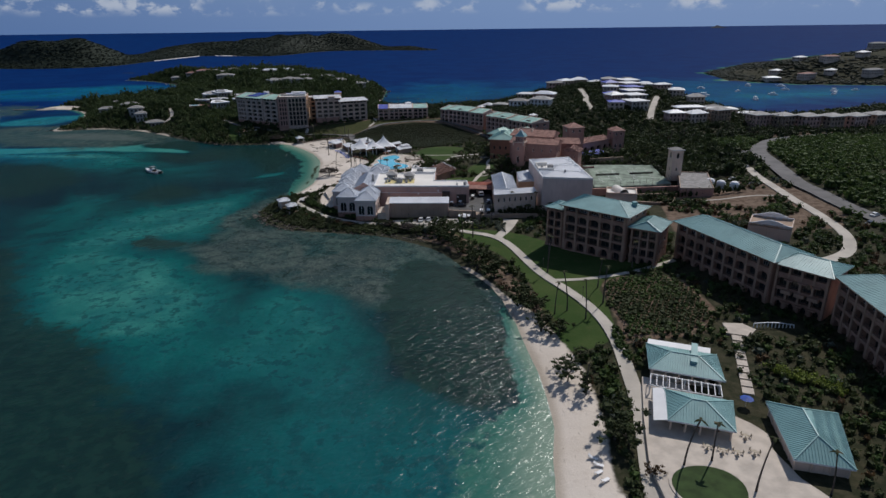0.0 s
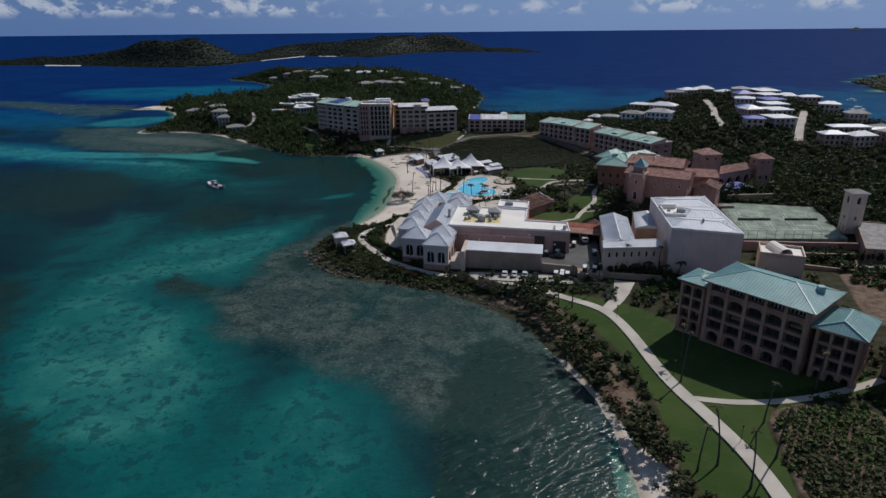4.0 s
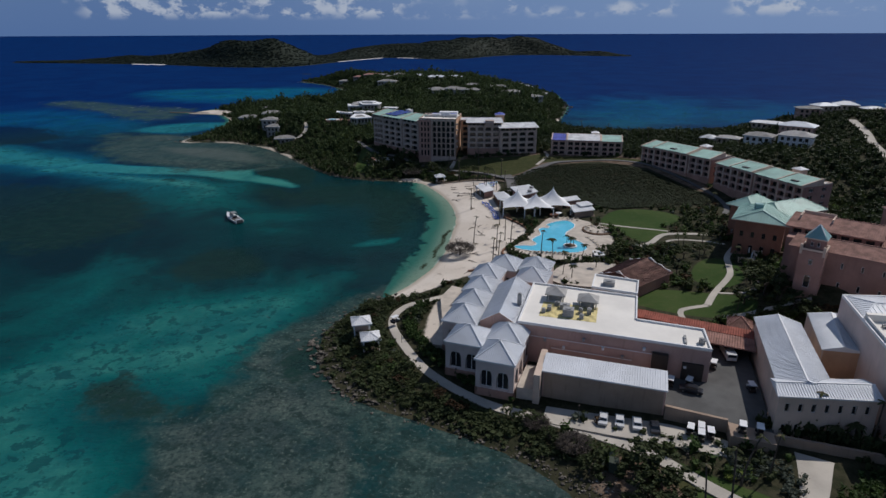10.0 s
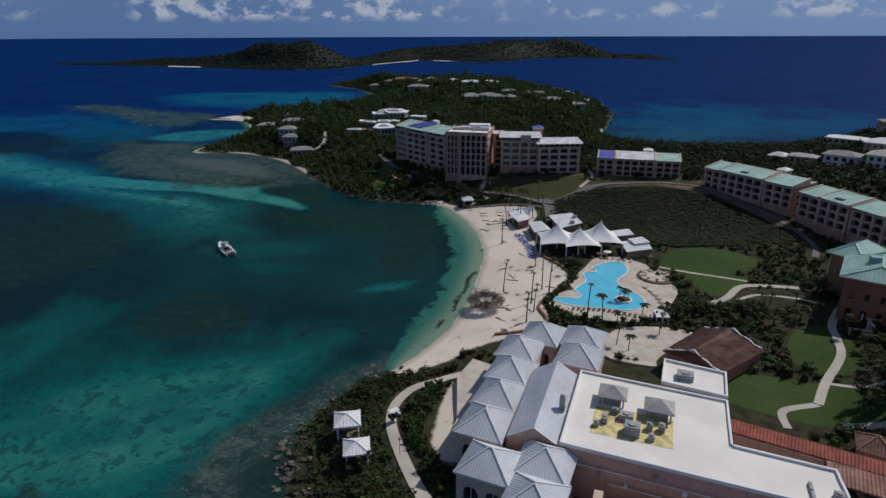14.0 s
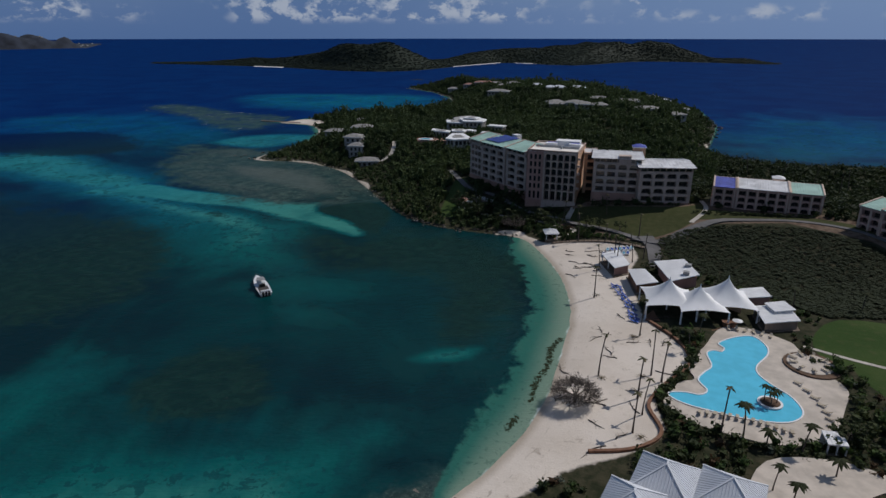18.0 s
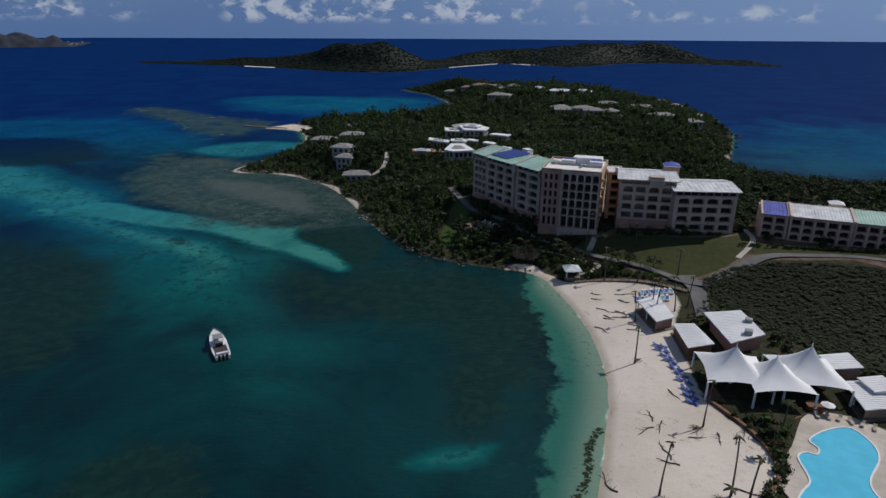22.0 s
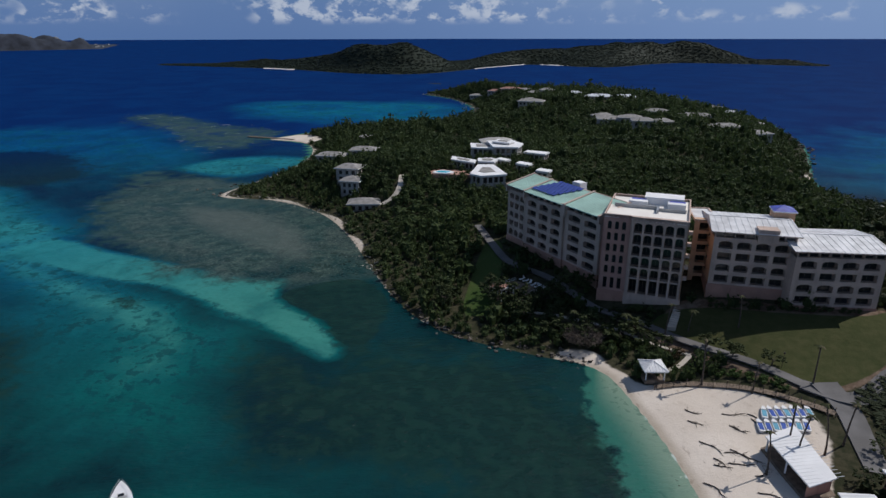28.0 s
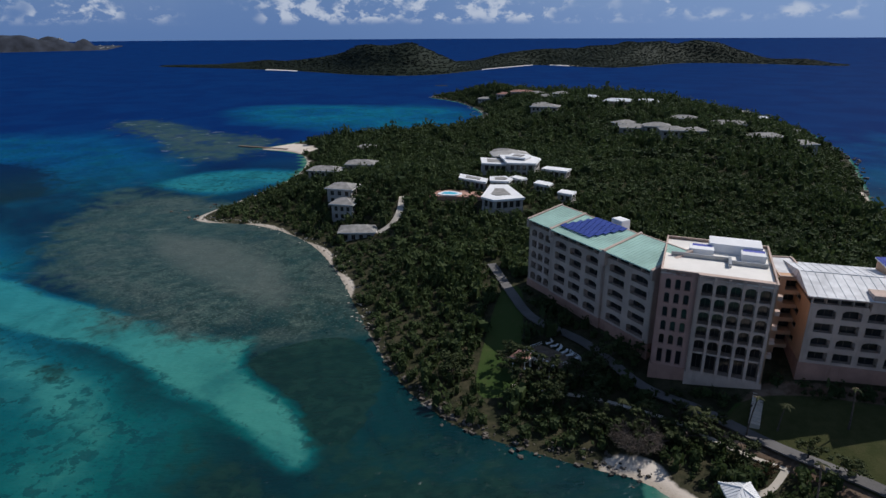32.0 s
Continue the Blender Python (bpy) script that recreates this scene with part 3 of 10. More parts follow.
def ground_z():
    z = height(GX, GY, SHORE)
    ragged = 1 + 0.10 * wobble(GX, GY, 37) + 0.06 * wobble(GX + 40, GY, 17)
    for d, rows in ((HEAD_D, HEAD_HILLS), (signed(CAY_ROCK, GX, GY), [(-580, 1190, 20, 12, 2)])):
        z = np.where(d > -20, np.maximum(z, np.where(d > 0, 1.6 * (1 - np.exp(-np.maximum(d, 0) / 8)) + hills(GX, GY, rows) * step01(d, 0, 90) * ragged, np.maximum(d * 0.2, -4))), z)
    return np.where(z < -3, np.minimum(z, -3) + horizon_lift(GX, GY), z + horizon_lift(GX, GY))


def colour_layer(ob, name, rgba):
    a = ob.data.attributes.new(name, "FLOAT_COLOR", "POINT")
    a.data.foreach_set("color", np.ascontiguousarray(rgba, dtype=np.float32).ravel())


ground = sheet("ground", ground_z(), XS, YS, ground_material())
edge = lambda polys: np.clip(0.5 + np.max([signed(q, GX, GY) for q in polys], 0) / 8, 0, 1)
narrow = np.where((CAY_D > -60) | (HEAD_D > -60) | (GY > 700) | ((GX > -95) & (GY < 296)) | ((GX > -160) & (GX < -113) & (GY < 450)), 0, np.clip(0.5 + (np.where(GX < -160, -0.2, 1.3) + 3.0 * wobble(GX, GY, 13) - SHORE) / 8, 0, 1))
colour_layer(ground, "land_tone", np.stack([np.maximum(edge([smooth_line(q, 4) for q in SANDS]), narrow), edge([smooth_line(q, 3) for q in LAWNS]), edge(BARE), np.ones(GX.shape)], -1))
tagged(ground, "sandy tropical shore rising to scrubby green hills", "ground", kind="structure")

# ---- the sea: sand channels, reef flats, weed beds ----
SEA_SAND = [
    # the reef-strewn sand off the rocky point, pale towards the reef and fading seaward
    (0.68, 15, [(-150, 205), (-152, 252), (-140, 272), (-123, 284), (-107, 296), (-92, 307), (-89, 286), (-88, 262), (-89, 244), (-93, 236), (-96, 226), (-116, 226), (-110, 214), (-93, 208), (-88, 195), (-77, 188), (-60, 165), (-80, 140), (-120, 150)]),
    (0.40, 20, [(-176, 236), (-190, 290), (-188, 302), (-167, 299), (-146, 284), (-130, 288), (-122, 305), (-113, 304), (-97, 311), (-92, 290), (-100, 250), (-120, 180), (-150, 160)]),
    (0.56, 16, [(-60, 178), (-64, 130), (-38, 112), (-14, 116), (-20, 160), (-40, 180)]),
    (0.50, 28, [(-130, 190), (-60, 165), (-25, 130), (-45, 110), (-90, 125)]),
    (0.48, 18, [(0, 70), (-36, 70), (-50, 100), (-46, 132), (-28, 120), (-8, 122), (10, 112), (14, 90)]),
    # the long sandbar and the paler water beside it
    (0.93, 2.8, [(-325, 429), (-293, 430), (-266, 432), (-245, 433), (-224, 436), (-216, 441), (-209, 429), (-191, 423), (-180, 418), (-171, 411), (-171, 405), (-183, 408), (-202, 412), (-212, 411), (-228, 415), (-248, 416), (-273, 411), (-325, 408)]),
    (0.82, 22, [(-480, 470), (-360, 446), (-320, 432), (-320, 404), (-400, 402), (-480, 410)]),
    (0.62, 22, [(-340, 416), (-248, 415), (-226, 414), (-200, 408), (-185, 388), (-164, 370), (-196, 356), (-240, 374), (-300, 392)]),
    (0.88, 16, [(-340, 418), (-280, 412), (-236, 412), (-216, 404), (-206, 392), (-222, 386), (-250, 388), (-290, 394), (-340, 398)]),
    (0.24, 20, [(-213, 369), (-197, 390), (-161, 388), (-135, 371), (-128, 347), (-143, 333), (-170, 342)]),
    (0.62, 3, [(-103, 332), (-96, 342), (-89, 345), (-92, 336)]),
    (0.80, 9, [(-396, 537), (-400, 566), (-384, 592), (-352, 602), (-333, 586), (-340, 559), (-352, 538)]),
    (0.34, 90, [(-60, 690), (-75, 900), (60, 960), (200, 900), (300, 980), (520, 820), (260, 760)]),
    (0.62, 40, [(-637, 827), (-558, 898), (-428, 932), (-355, 850), (-402, 745), (-552, 741)]),
    (0.50, 60, [(-60, 720), (-40, 880), (80, 860), (150, 770), (60, 670), (-30, 655)]),
    (0.46, 50, [(-700, 560), (-560, 640), (-430, 600), (-390, 500), (-520, 470)]),
    (0.62, 80, [(250, 600), (430, 640), (620, 700), (460, 800), (260, 700)]),
    (0.50, 50, [(260, 700), (330, 900), (420, 860), (480, 760), (380, 620)]),
]
SEA_FLAT = [
    (0.74, 20, [(-338, 446), (-372, 474), (-384, 500), (-380, 532), (-338, 538), (-300, 526), (-240, 512), (-200, 484), (-184, 462), (-196, 446), (-212, 434), (-226, 430), (-240, 425), (-256, 424), (-273, 427), (-301, 431)]),
    (0.62, 22, [(-640, 668), (-650, 710), (-600, 716), (-516, 690), (-445, 690), (-417, 650), (-408, 610), (-424, 588), (-460, 594), (-530, 630)]),
    (0.55, 16, [(-412, 527), (-398, 500), (-372, 474), (-360, 500), (-375, 530), (-392, 540)]),
    (0.68, 10, [(-124, 222), (-119, 232), (-108, 230), (-95, 227), (-93, 237), (-85, 249), (-78, 262), (-54, 248), (-30, 240), (-2, 228), (18, 206), (26, 186), (16, 164), (-14, 160), (-42, 176), (-77, 190), (-87, 195), (-93, 208), (-103, 218), (-113, 216)]),
    (1.0, 22, [(-310, 500), (-250, 496), (-214, 466), (-206, 452), (-232, 446), (-290, 456), (-330, 480)]),
    (0.75, 8, [(-98, 252), (-90, 280), (-78, 300), (-70, 298), (-70, 262), (-60, 240), (-92, 238)]),
]
SEA_DARK = [
    (0.52, 6, [(-125, 221), (-120, 233), (-108, 231), (-95, 228), (-92, 235), (-86, 224), (-95, 219), (-113, 216)]),
    (0.7, 10, [(-70, 272), (-84, 262), (-88, 248), (-78, 240), (-62, 238)]),
    (0.92, 8, [(-12, 200), (4, 197), (14, 178), (18, 162), (19.5, 148), (20.5, 136), (20, 122), (10, 112), (-8, 126), (-16, 160)]),
    (0.78, 12, [(-154, 288), (-158, 303), (-152, 317), (-134, 316), (-121, 298), (-131, 288), (-145, 284)]),
    (0.75, 28, [(-199, 407), (-170, 403), (-171, 416), (-154, 426), (-125, 428), (-97, 412), (-90, 385), (-86, 350), (-104, 345), (-125, 378), (-160, 370), (-181, 385)]),
    (0.98, 2.2, [(-208, 430), (-204, 444), (-193, 452), (-176, 440), (-168, 418), (-175, 415), (-186, 423)]),
    (0.62, 7, [(-253, 400), (-252, 408), (-241, 408), (-240, 400)]),
    (0.42, 7, [(-322, 432), (-352, 450), (-376, 492), (-378, 522), (-358, 504), (-348, 467)]),
    (0.85, 34, [(-250, 376), (-215, 350), (-200, 320), (-235, 290), (-440, 300), (-440, 376), (-330, 374)]),
    (0.85, 18, [(-180, 225), (-128, 168), (-92, 146), (-78, 124), (-62, 108), (-52, 80), (-100, 30), (-280, 150)]),
    (0.8, 30, [(-520, 540), (-420, 500), (-470, 440), (-600, 460)]),
]
SEA_STRIP = [(26, [(40, -300), (40, 112), (-60, 112), (-20, -300)]), (9, [(40, 90), (40, 150), (-60, 150), (-20, 90)]), (4.5, [(40, 90), (40, 215), (-60, 215), (-20, 90)]), (17, [(-60, 285), (-40, 340), (-60, 400), (-105, 440), (-125, 425), (-110, 330)])]
soft = lambda rows: np.clip(np.max([k * step01(signed(smooth_line(q, 3), GX, GY), -w, w) for k, w, q in rows], 0), 0, 1)
reach = np.full(GX.shape, 2.6)
for w, q in SEA_STRIP:
    reach = np.maximum(reach, w * step01(signed(q, GX, GY), -14, 14))
sea = sheet("sea", np.where(SHORE > 30, -0.6, 0.0) + horizon_lift(GX, GY), XS, YS, sea_material())
rocky = np.maximum(step01(signed([(-110, 190), (0, 165), (32, 160), (32, 220), (2, 240), (-56, 292), (-110, 292)], GX, GY), -4, 6), np.maximum(step01(signed([(-112, 420), (-200, 420), (-200, 470), (-112, 460)], GX, GY), -4, 6), step01(signed([(-180, 430), (-250, 480), (-340, 480), (-345, 560), (-190, 560)], GX, GY), -4, 6)))
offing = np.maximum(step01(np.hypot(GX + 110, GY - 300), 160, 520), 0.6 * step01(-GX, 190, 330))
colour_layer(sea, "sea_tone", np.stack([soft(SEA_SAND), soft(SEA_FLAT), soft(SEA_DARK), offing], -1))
shoal = sea.data.attributes.new("shoal", "FLOAT", "POINT")
shoal.data.foreach_set("value", (np.clip(1 + np.maximum(SHORE, HEAD_D) / reach, 0, 1) * (1 - rocky)).astype(np.float32).ravel())
tagged(sea, "clear blue and turquoise sea over sand and reef", "sea", kind="structure")

# ---- building blocks ----
class Shell:
    """Collects corners and faces; each face has a material slot."""

    def __init__(self):
        self.v, self.f, self.s = [], [], []

    def face(self, pts, slot=0):
        n = len(self.v)
        self.v += [tuple(p) for p in pts]
        self.f.append(tuple(range(n, n + len(pts))))
        self.s.append(slot)

    def prism(self, poly, z0, z1, slot=0, top=None, floor=True):
        """Upright walls over an outline that runs anticlockwise, with a lid."""
        n = len(poly)
        zt = z1 if hasattr(z1, "__len__") else [z1] * n
        zb = z0 if hasattr(z0, "__len__") else [z0] * n
        for i in range(n):
            j = (i + 1) % n
            (ax, ay), (bx, by) = poly[i][:2], poly[j][:2]
            self.face([(ax, ay, zb[i]), (bx, by, zb[j]), (bx, by, zt[j]), (ax, ay, zt[i])], slot)
        self.face([(p[0], p[1], z) for p, z in zip(poly, zt)], slot if top is None else top)
        if floor:
            self.face([(p[0], p[1], z) for p, z in zip(poly, zb)][::-1], slot)

    def box(self, x0, y0, z0, x1, y1, z1, slot=0, top=None):
        self.prism([(x0, y0), (x1, y0), (x1, y1), (x0, y1)], z0, z1, slot, top)

    def bar(self, a, b, w, h, slot=0):
        """A beam of w by h from a to b."""
        a, b = Vector(a), Vector(b)
        d = (b - a).normalized()
        side = d.cross(Vector((0, 0, 1)))
        side = (side if side.length > 1e-4 else Vector((1, 0, 0))).normalized() * w / 2
        lift = side.cross(d).normalized() * h / 2
        ring = lambda p: [p - side - lift, p + side - lift, p + side + lift, p - side + lift]
        A, B = ring(a), ring(b)
        for i in range(4):
            j = (i + 1) % 4
            self.face([A[i], A[j], B[j], B[i]], slot)
        self.face(A[::-1], slot)
        self.face(B, slot)

    def tube(self, pts, radii, n=7, slot=0, close=True):
        """A round limb along the points."""
        rings = []
        for k, p in enumerate(pts):
            p = Vector(p)
            d = (Vector(pts[min(k + 1, len(pts) - 1)]) - Vector(pts[max(k - 1, 0)])).normalized()
            a = d.cross(Vector((0.31, 0.95, 0.05))).normalized()
            b = d.cross(a)
            base = len(self.v)
            for i in range(n):
                t = 2 * math.pi * i / n
                self.v.append(tuple(p + (a * math.cos(t) + b * math.sin(t)) * radii[k]))
            rings.append(base)
        for r0, r1 in zip(rings, rings[1:]):
            for i in range(n):
                j = (i + 1) % n
                self.f.append((r0 + i, r0 + j, r1 + j, r1 + i))
                self.s.append(slot)
        if close:
            self.f.append(tuple(rings[-1] + i for i in range(n)))
            self.s.append(slot)

    def mesh(self, name, mats):
        me = bpy.data.meshes.new(name)
        seen, where, co = {}, [], []
        for p in self.v:
            k = (round(p[0], 3), round(p[1], 3), round(p[2], 3))
            if k not in seen:
                seen[k] = len(co)
                co.append(p)
            where.append(seen[k])
        faces, slots = [], []
        for f, slot in zip(self.f, self.s):
            g = list(dict.fromkeys(where[i] for i in f))
            if len(g) > 2:
                faces.append(g)
                slots.append(slot)
        self.s = slots
        me.from_pydata(co, [], faces)
        for m in mats:
            me.materials.append(M[m] if isinstance(m, str) else m)
        if len(mats) > 1:
            me.polygons.foreach_set("material_index", np.array(self.s, dtype=np.int32))
        me.update()
        return me

    def part(self, name, mats, parent=None, label="", kind=""):
        ob = new(name, self.mesh(name, [mats] if isinstance(mats, str) else mats))
        ob.parent = parent
        return tagged(ob, label, kind=kind)


def base(name, at, label, category, group="", yaw=0.0, kind=""):
    """The empty that carries a thing."""
    ob = new(name)
    ob.empty_display_size = 0.5
    ob.matrix_basis = pose(*at, 0, 0, yaw)
    return tagged(ob, label, category, group, kind)


def share(name, me, parent, m):
    ob = new(name, me)
    ob.parent = parent
    ob.matrix_basis = m
    return ob


KIT = {}


def window_mesh(w, h, arch, deep, split):
    """What fills an opening: a recess with its back wall, and a glazed door or window in it."""
    key = ("window", w, h, arch, deep, split)
    if key not in KIT:
        s = Shell()
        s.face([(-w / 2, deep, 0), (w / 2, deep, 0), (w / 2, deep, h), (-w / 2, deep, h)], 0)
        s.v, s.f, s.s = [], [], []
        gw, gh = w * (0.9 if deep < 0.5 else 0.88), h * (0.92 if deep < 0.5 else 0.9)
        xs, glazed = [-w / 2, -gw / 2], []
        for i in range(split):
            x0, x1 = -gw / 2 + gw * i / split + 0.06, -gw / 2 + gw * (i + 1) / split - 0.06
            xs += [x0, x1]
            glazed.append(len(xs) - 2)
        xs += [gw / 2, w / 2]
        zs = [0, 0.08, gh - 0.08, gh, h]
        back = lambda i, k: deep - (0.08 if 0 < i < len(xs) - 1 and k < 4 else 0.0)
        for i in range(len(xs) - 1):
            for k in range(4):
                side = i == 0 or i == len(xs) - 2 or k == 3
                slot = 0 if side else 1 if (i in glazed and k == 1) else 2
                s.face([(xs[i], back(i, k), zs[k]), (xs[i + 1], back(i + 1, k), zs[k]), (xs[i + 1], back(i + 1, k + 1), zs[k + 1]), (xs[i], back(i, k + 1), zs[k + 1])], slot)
        # slot 0, round the glazing, has the recess's shade painted in
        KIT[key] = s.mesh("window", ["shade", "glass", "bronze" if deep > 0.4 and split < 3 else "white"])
    return KIT[key]


def railing_mesh(w, h=1.0):
    key = ("railing", w, h)
    if key not in KIT:
        s = Shell()
        n = max(3, int(w / 0.28))
        xs = [-w / 2]
        for i in range(n + 1):
            x = -w / 2 + 0.03 + (w - 0.06) * i / n
            xs += [x - 0.025, x + 0.025]
        xs[0] = -w / 2
        zs = [0.08, 0.14, h - 0.07, h]
        for i in range(len(xs) - 1):
            for k in range(3):
                if k != 1 or i % 2:
                    s.face([(xs[i], 0.09, zs[k]), (xs[i + 1], 0.09, zs[k]), (xs[i + 1], 0.09, zs[k + 1]), (xs[i], 0.09, zs[k + 1])])
        KIT[key] = s.mesh("railing", ["rail"])
    return KIT[key]


class House:
    """A building: its empty stands at the origin o; walls and roofs are given in world metres."""

    def __init__(self, name, o, label, category="building", group=""):
        self.o = Vector(o)
        self.e = base(name, o, label, category, group)

    def put(self, shell, name, mats, label="", parent=None):
        shell.v = [(x - self.o.x, y - self.o.y, z - self.o.z) for x, y, z in shell.v]
        return shell.part(name, mats, parent or self.e, label)

    def wall(self, p0, p1, z0, z1, mat, thick=0.35, label=""):
        """A plain wall from p0 to p1, seen from outside with p0 on its left."""
        u = (Vector(p1) - Vector(p0)).normalized()
        n = Vector((-u.y, u.x)) * thick
        s = Shell()
        a, b = Vector(p0), Vector(p1)
        s.prism([a, b, b + n, a + n], z0, z1)
        return self.put(s, "wall", mat, label)

    def facade(self, p0, p1, z0, floors, bays, mat, foot=None, foot_z=None, cap=0.0, margin=0.6, deep=1.3, pier=None, pier_w=0.5, band=None, rail=True, split=2, top_split=0):
        """A wall with an opening in each bay of each floor. floors: rows of (height, opening's share of the bay, its height, sill, arch's rise)."""
        a, b = Vector(p0), Vector(p1)
        L = (b - a).length
        u = (b - a).normalized()
        out = Vector((u.y, -u.x))
        at = lambda s, o, z: (a.x + u.x * s + out.x * o, a.y + u.y * s + out.y * o, z)
        yaw = math.degrees(math.atan2(u.y, u.x))
        s = Shell()
        bw = (L - 2 * margin) / bays
        top = z0 + sum(f[0] for f in floors) + cap
        s.face([at(0, 0, z0), at(margin, 0, z0), at(margin, 0, top), at(0, 0, top)])
        s.face([at(L - margin, 0, z0), at(L, 0, z0), at(L, 0, top), at(L - margin, 0, top)])
        if cap:
            s.face([at(margin, 0, top - cap), at(L - margin, 0, top - cap), at(L - margin, 0, top), at(margin, 0, top)])
        # the ends and head of the wall close against the side walls and the roof
        s.face([at(0, 0, top), at(L, 0, top), at(L, -deep, top), at(0, -deep, top)])
        z = z0
        for row, (fh, share_w, oh, sill, rise) in enumerate(floors):
            for k in range(bays):
                x0, x1 = margin + bw * k, margin + bw * (k + 1)
                ow = bw * share_w
                l, r = (x0 + x1 - ow) / 2, (x0 + x1 + ow) / 2
                lo, hi = z + sill, z + sill + oh
                s.face([at(x0, 0, z), at(x1, 0, z), at(x1, 0, lo), at(x0, 0, lo)])
                s.face([at(x0, 0, lo), at(l, 0, lo), at(l, 0, hi - rise), at(x0, 0, hi - rise)])
                s.face([at(r, 0, lo), at(x1, 0, lo), at(x1, 0, hi - rise), at(r, 0, hi - rise)])
                n = 6 if rise else 1
                arc = [(l + ow * i / n, hi - rise + rise * math.sqrt(max(0, 1 - (2 * i / n - 1) ** 2)) if rise else hi) for i in range(n + 1)]
                s.face([at(x0, 0, hi - rise), at(l, 0, hi - rise), at(l, 0, z + fh), at(x0, 0, z + fh)])
                s.face([at(r, 0, hi - rise), at(x1, 0, hi - rise), at(x1, 0, z + fh), at(r, 0, z + fh)])
                for (xa, za), (xb, zb) in zip(arc, arc[1:]):
                    s.face([at(xa, 0, za), at(xb, 0, zb), at(xb, 0, z + fh), at(xa, 0, z + fh)])
                    s.face([at(xb, 0, zb), at(xa, 0, za), at(xa, -deep, za), at(xb, -deep, zb)])
                s.face([at(l, 0, lo), at(r, 0, lo), at(r, -deep, lo), at(l, -deep, lo)])
                s.face([at(l, 0, hi - rise), at(l, 0, lo), at(l, -deep, lo), at(l, -deep, hi - rise)])
                s.face([at(r, 0, lo), at(r, 0, hi - rise), at(r, -deep, hi - rise), at(r, -deep, lo)])
                ow, oh = round(ow, 2), round(oh, 2)
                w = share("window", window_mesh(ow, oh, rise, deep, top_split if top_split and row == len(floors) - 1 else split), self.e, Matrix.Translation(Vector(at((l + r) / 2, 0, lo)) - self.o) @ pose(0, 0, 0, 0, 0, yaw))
                if rail and oh > 1.4:
                    share("railing", railing_mesh(ow, 1.0 if oh > 2 else 0.6), w, Matrix.Identity(4))
            z += fh
        wall = self.put(s, "wall", mat)
        if foot:
            t = Shell()
            q = [at(-0.15, 0.15, 0), at(L + 0.15, 0.15, 0), at(L + 0.15, -deep, 0), at(-0.15, -deep, 0)]
            t.prism(q, foot_z, z0)
            self.put(t, "plinth", foot)
        if pier:
            for k in range(bays + 1):
                t = Shell()
                x = margin + bw * k
                t.prism([at(x - pier_w / 2, 0.22, 0), at(x + pier_w / 2, 0.22, 0), at(x + pier_w / 2, -0.05, 0), at(x - pier_w / 2, -0.05, 0)], z0 - 0.4, top - 0.1)
                self.put(t, "pilaster", pier)
        if band:
            z = z0
            for fh, *_ in floors[:-1]:
                z += fh
                t = Shell()
                t.prism([at(0, 0.16, 0), at(L, 0.16, 0), at(L, -0.05, 0), at(0, -0.05, 0)], z - 0.12, z + 0.12)
                self.put(t, "string_course", band)
        return top

    def block(self, p0, p1, depth, z0, floors, bays, mat, side=None, side_bays=2, roof=None, **kw):
        """Four walls: openings on the front, windows on the two ends, a plain back. Returns the wall head and the corners."""
        a, b = Vector(p0), Vector(p1)
        u = (b - a).normalized()
        n = Vector((-u.y, u.x)) * depth
        top = self.facade(a, b, z0, floors, bays, mat, **kw)
        zf = kw.get("foot_z") if kw.get("foot") else z0
        ends = [(f[0], 0.34, min(f[2], 1.4), 1.0, 0.0) for f in floors]
        for q0, q1 in ((b + u * 0.01, b + n + u * 0.01), (a + n - u * 0.01, a - u * 0.01)):
            if side_bays:
                self.facade(q0, q1, z0, ends, side_bays, side or mat, foot=kw.get("foot"), foot_z=kw.get("foot_z"), cap=kw.get("cap", 0.0), deep=0.3, rail=False, split=2)
            else:
                self.wall(q0, q1, zf, top, side or mat)
        self.wall(b + n, a + n, zf, top, mat)
        return top, [a, b, b + n, a + n]

    def lean(self, p, q, depth, z, rise, mat):
        """A roof that rises from the front eave to a ridge wall, with a flat strip behind and parapets at both ends."""
        u = (q - p).normalized()
        n = Vector((-u.y, u.x))
        run = depth * 0.66
        e0, e1, t0, t1 = p - n * 0.8, q - n * 0.8, p + n * run, q + n * run
        s = Shell()
        s.prism([e0, e1, t1, t0], [z] * 4, [z + 0.2, z + 0.2, z + rise, z + rise])
        self.put(s, "roof", mat)
        s = Shell()
        seams(s, e0.to_3d() + Vector((0, 0, z + 0.21)), e1.to_3d() + Vector((0, 0, z + 0.21)), t1.to_3d() + Vector((0, 0, z + rise + 0.01)), t0.to_3d() + Vector((0, 0, z + rise + 0.01)), 0.9)
        tagged(self.put(s, "standing_seams", mat), kind="stuff")
        self.wall(q + n * (run + 0.3), p + n * (run + 0.3), z - 0.3, z + rise + 0.1, "cream")
        self.flat([p + n * (run + 0.4), q + n * (run + 0.4), q + n * depth, p + n * depth], z, "deckroof", "cream", 0.35)
        for c in (p + u * 0.25, q - u * 0.25):
            s = Shell()
            s.prism([c - u * 0.28 - n * 0.95, c + u * 0.28 - n * 0.95, c + u * 0.28 + n * run, c - u * 0.28 + n * run], z - 0.4, [z + 0.45, z + 0.45, z + rise + 0.4, z + rise + 0.4])
            self.put(s, "parapet", "cream")

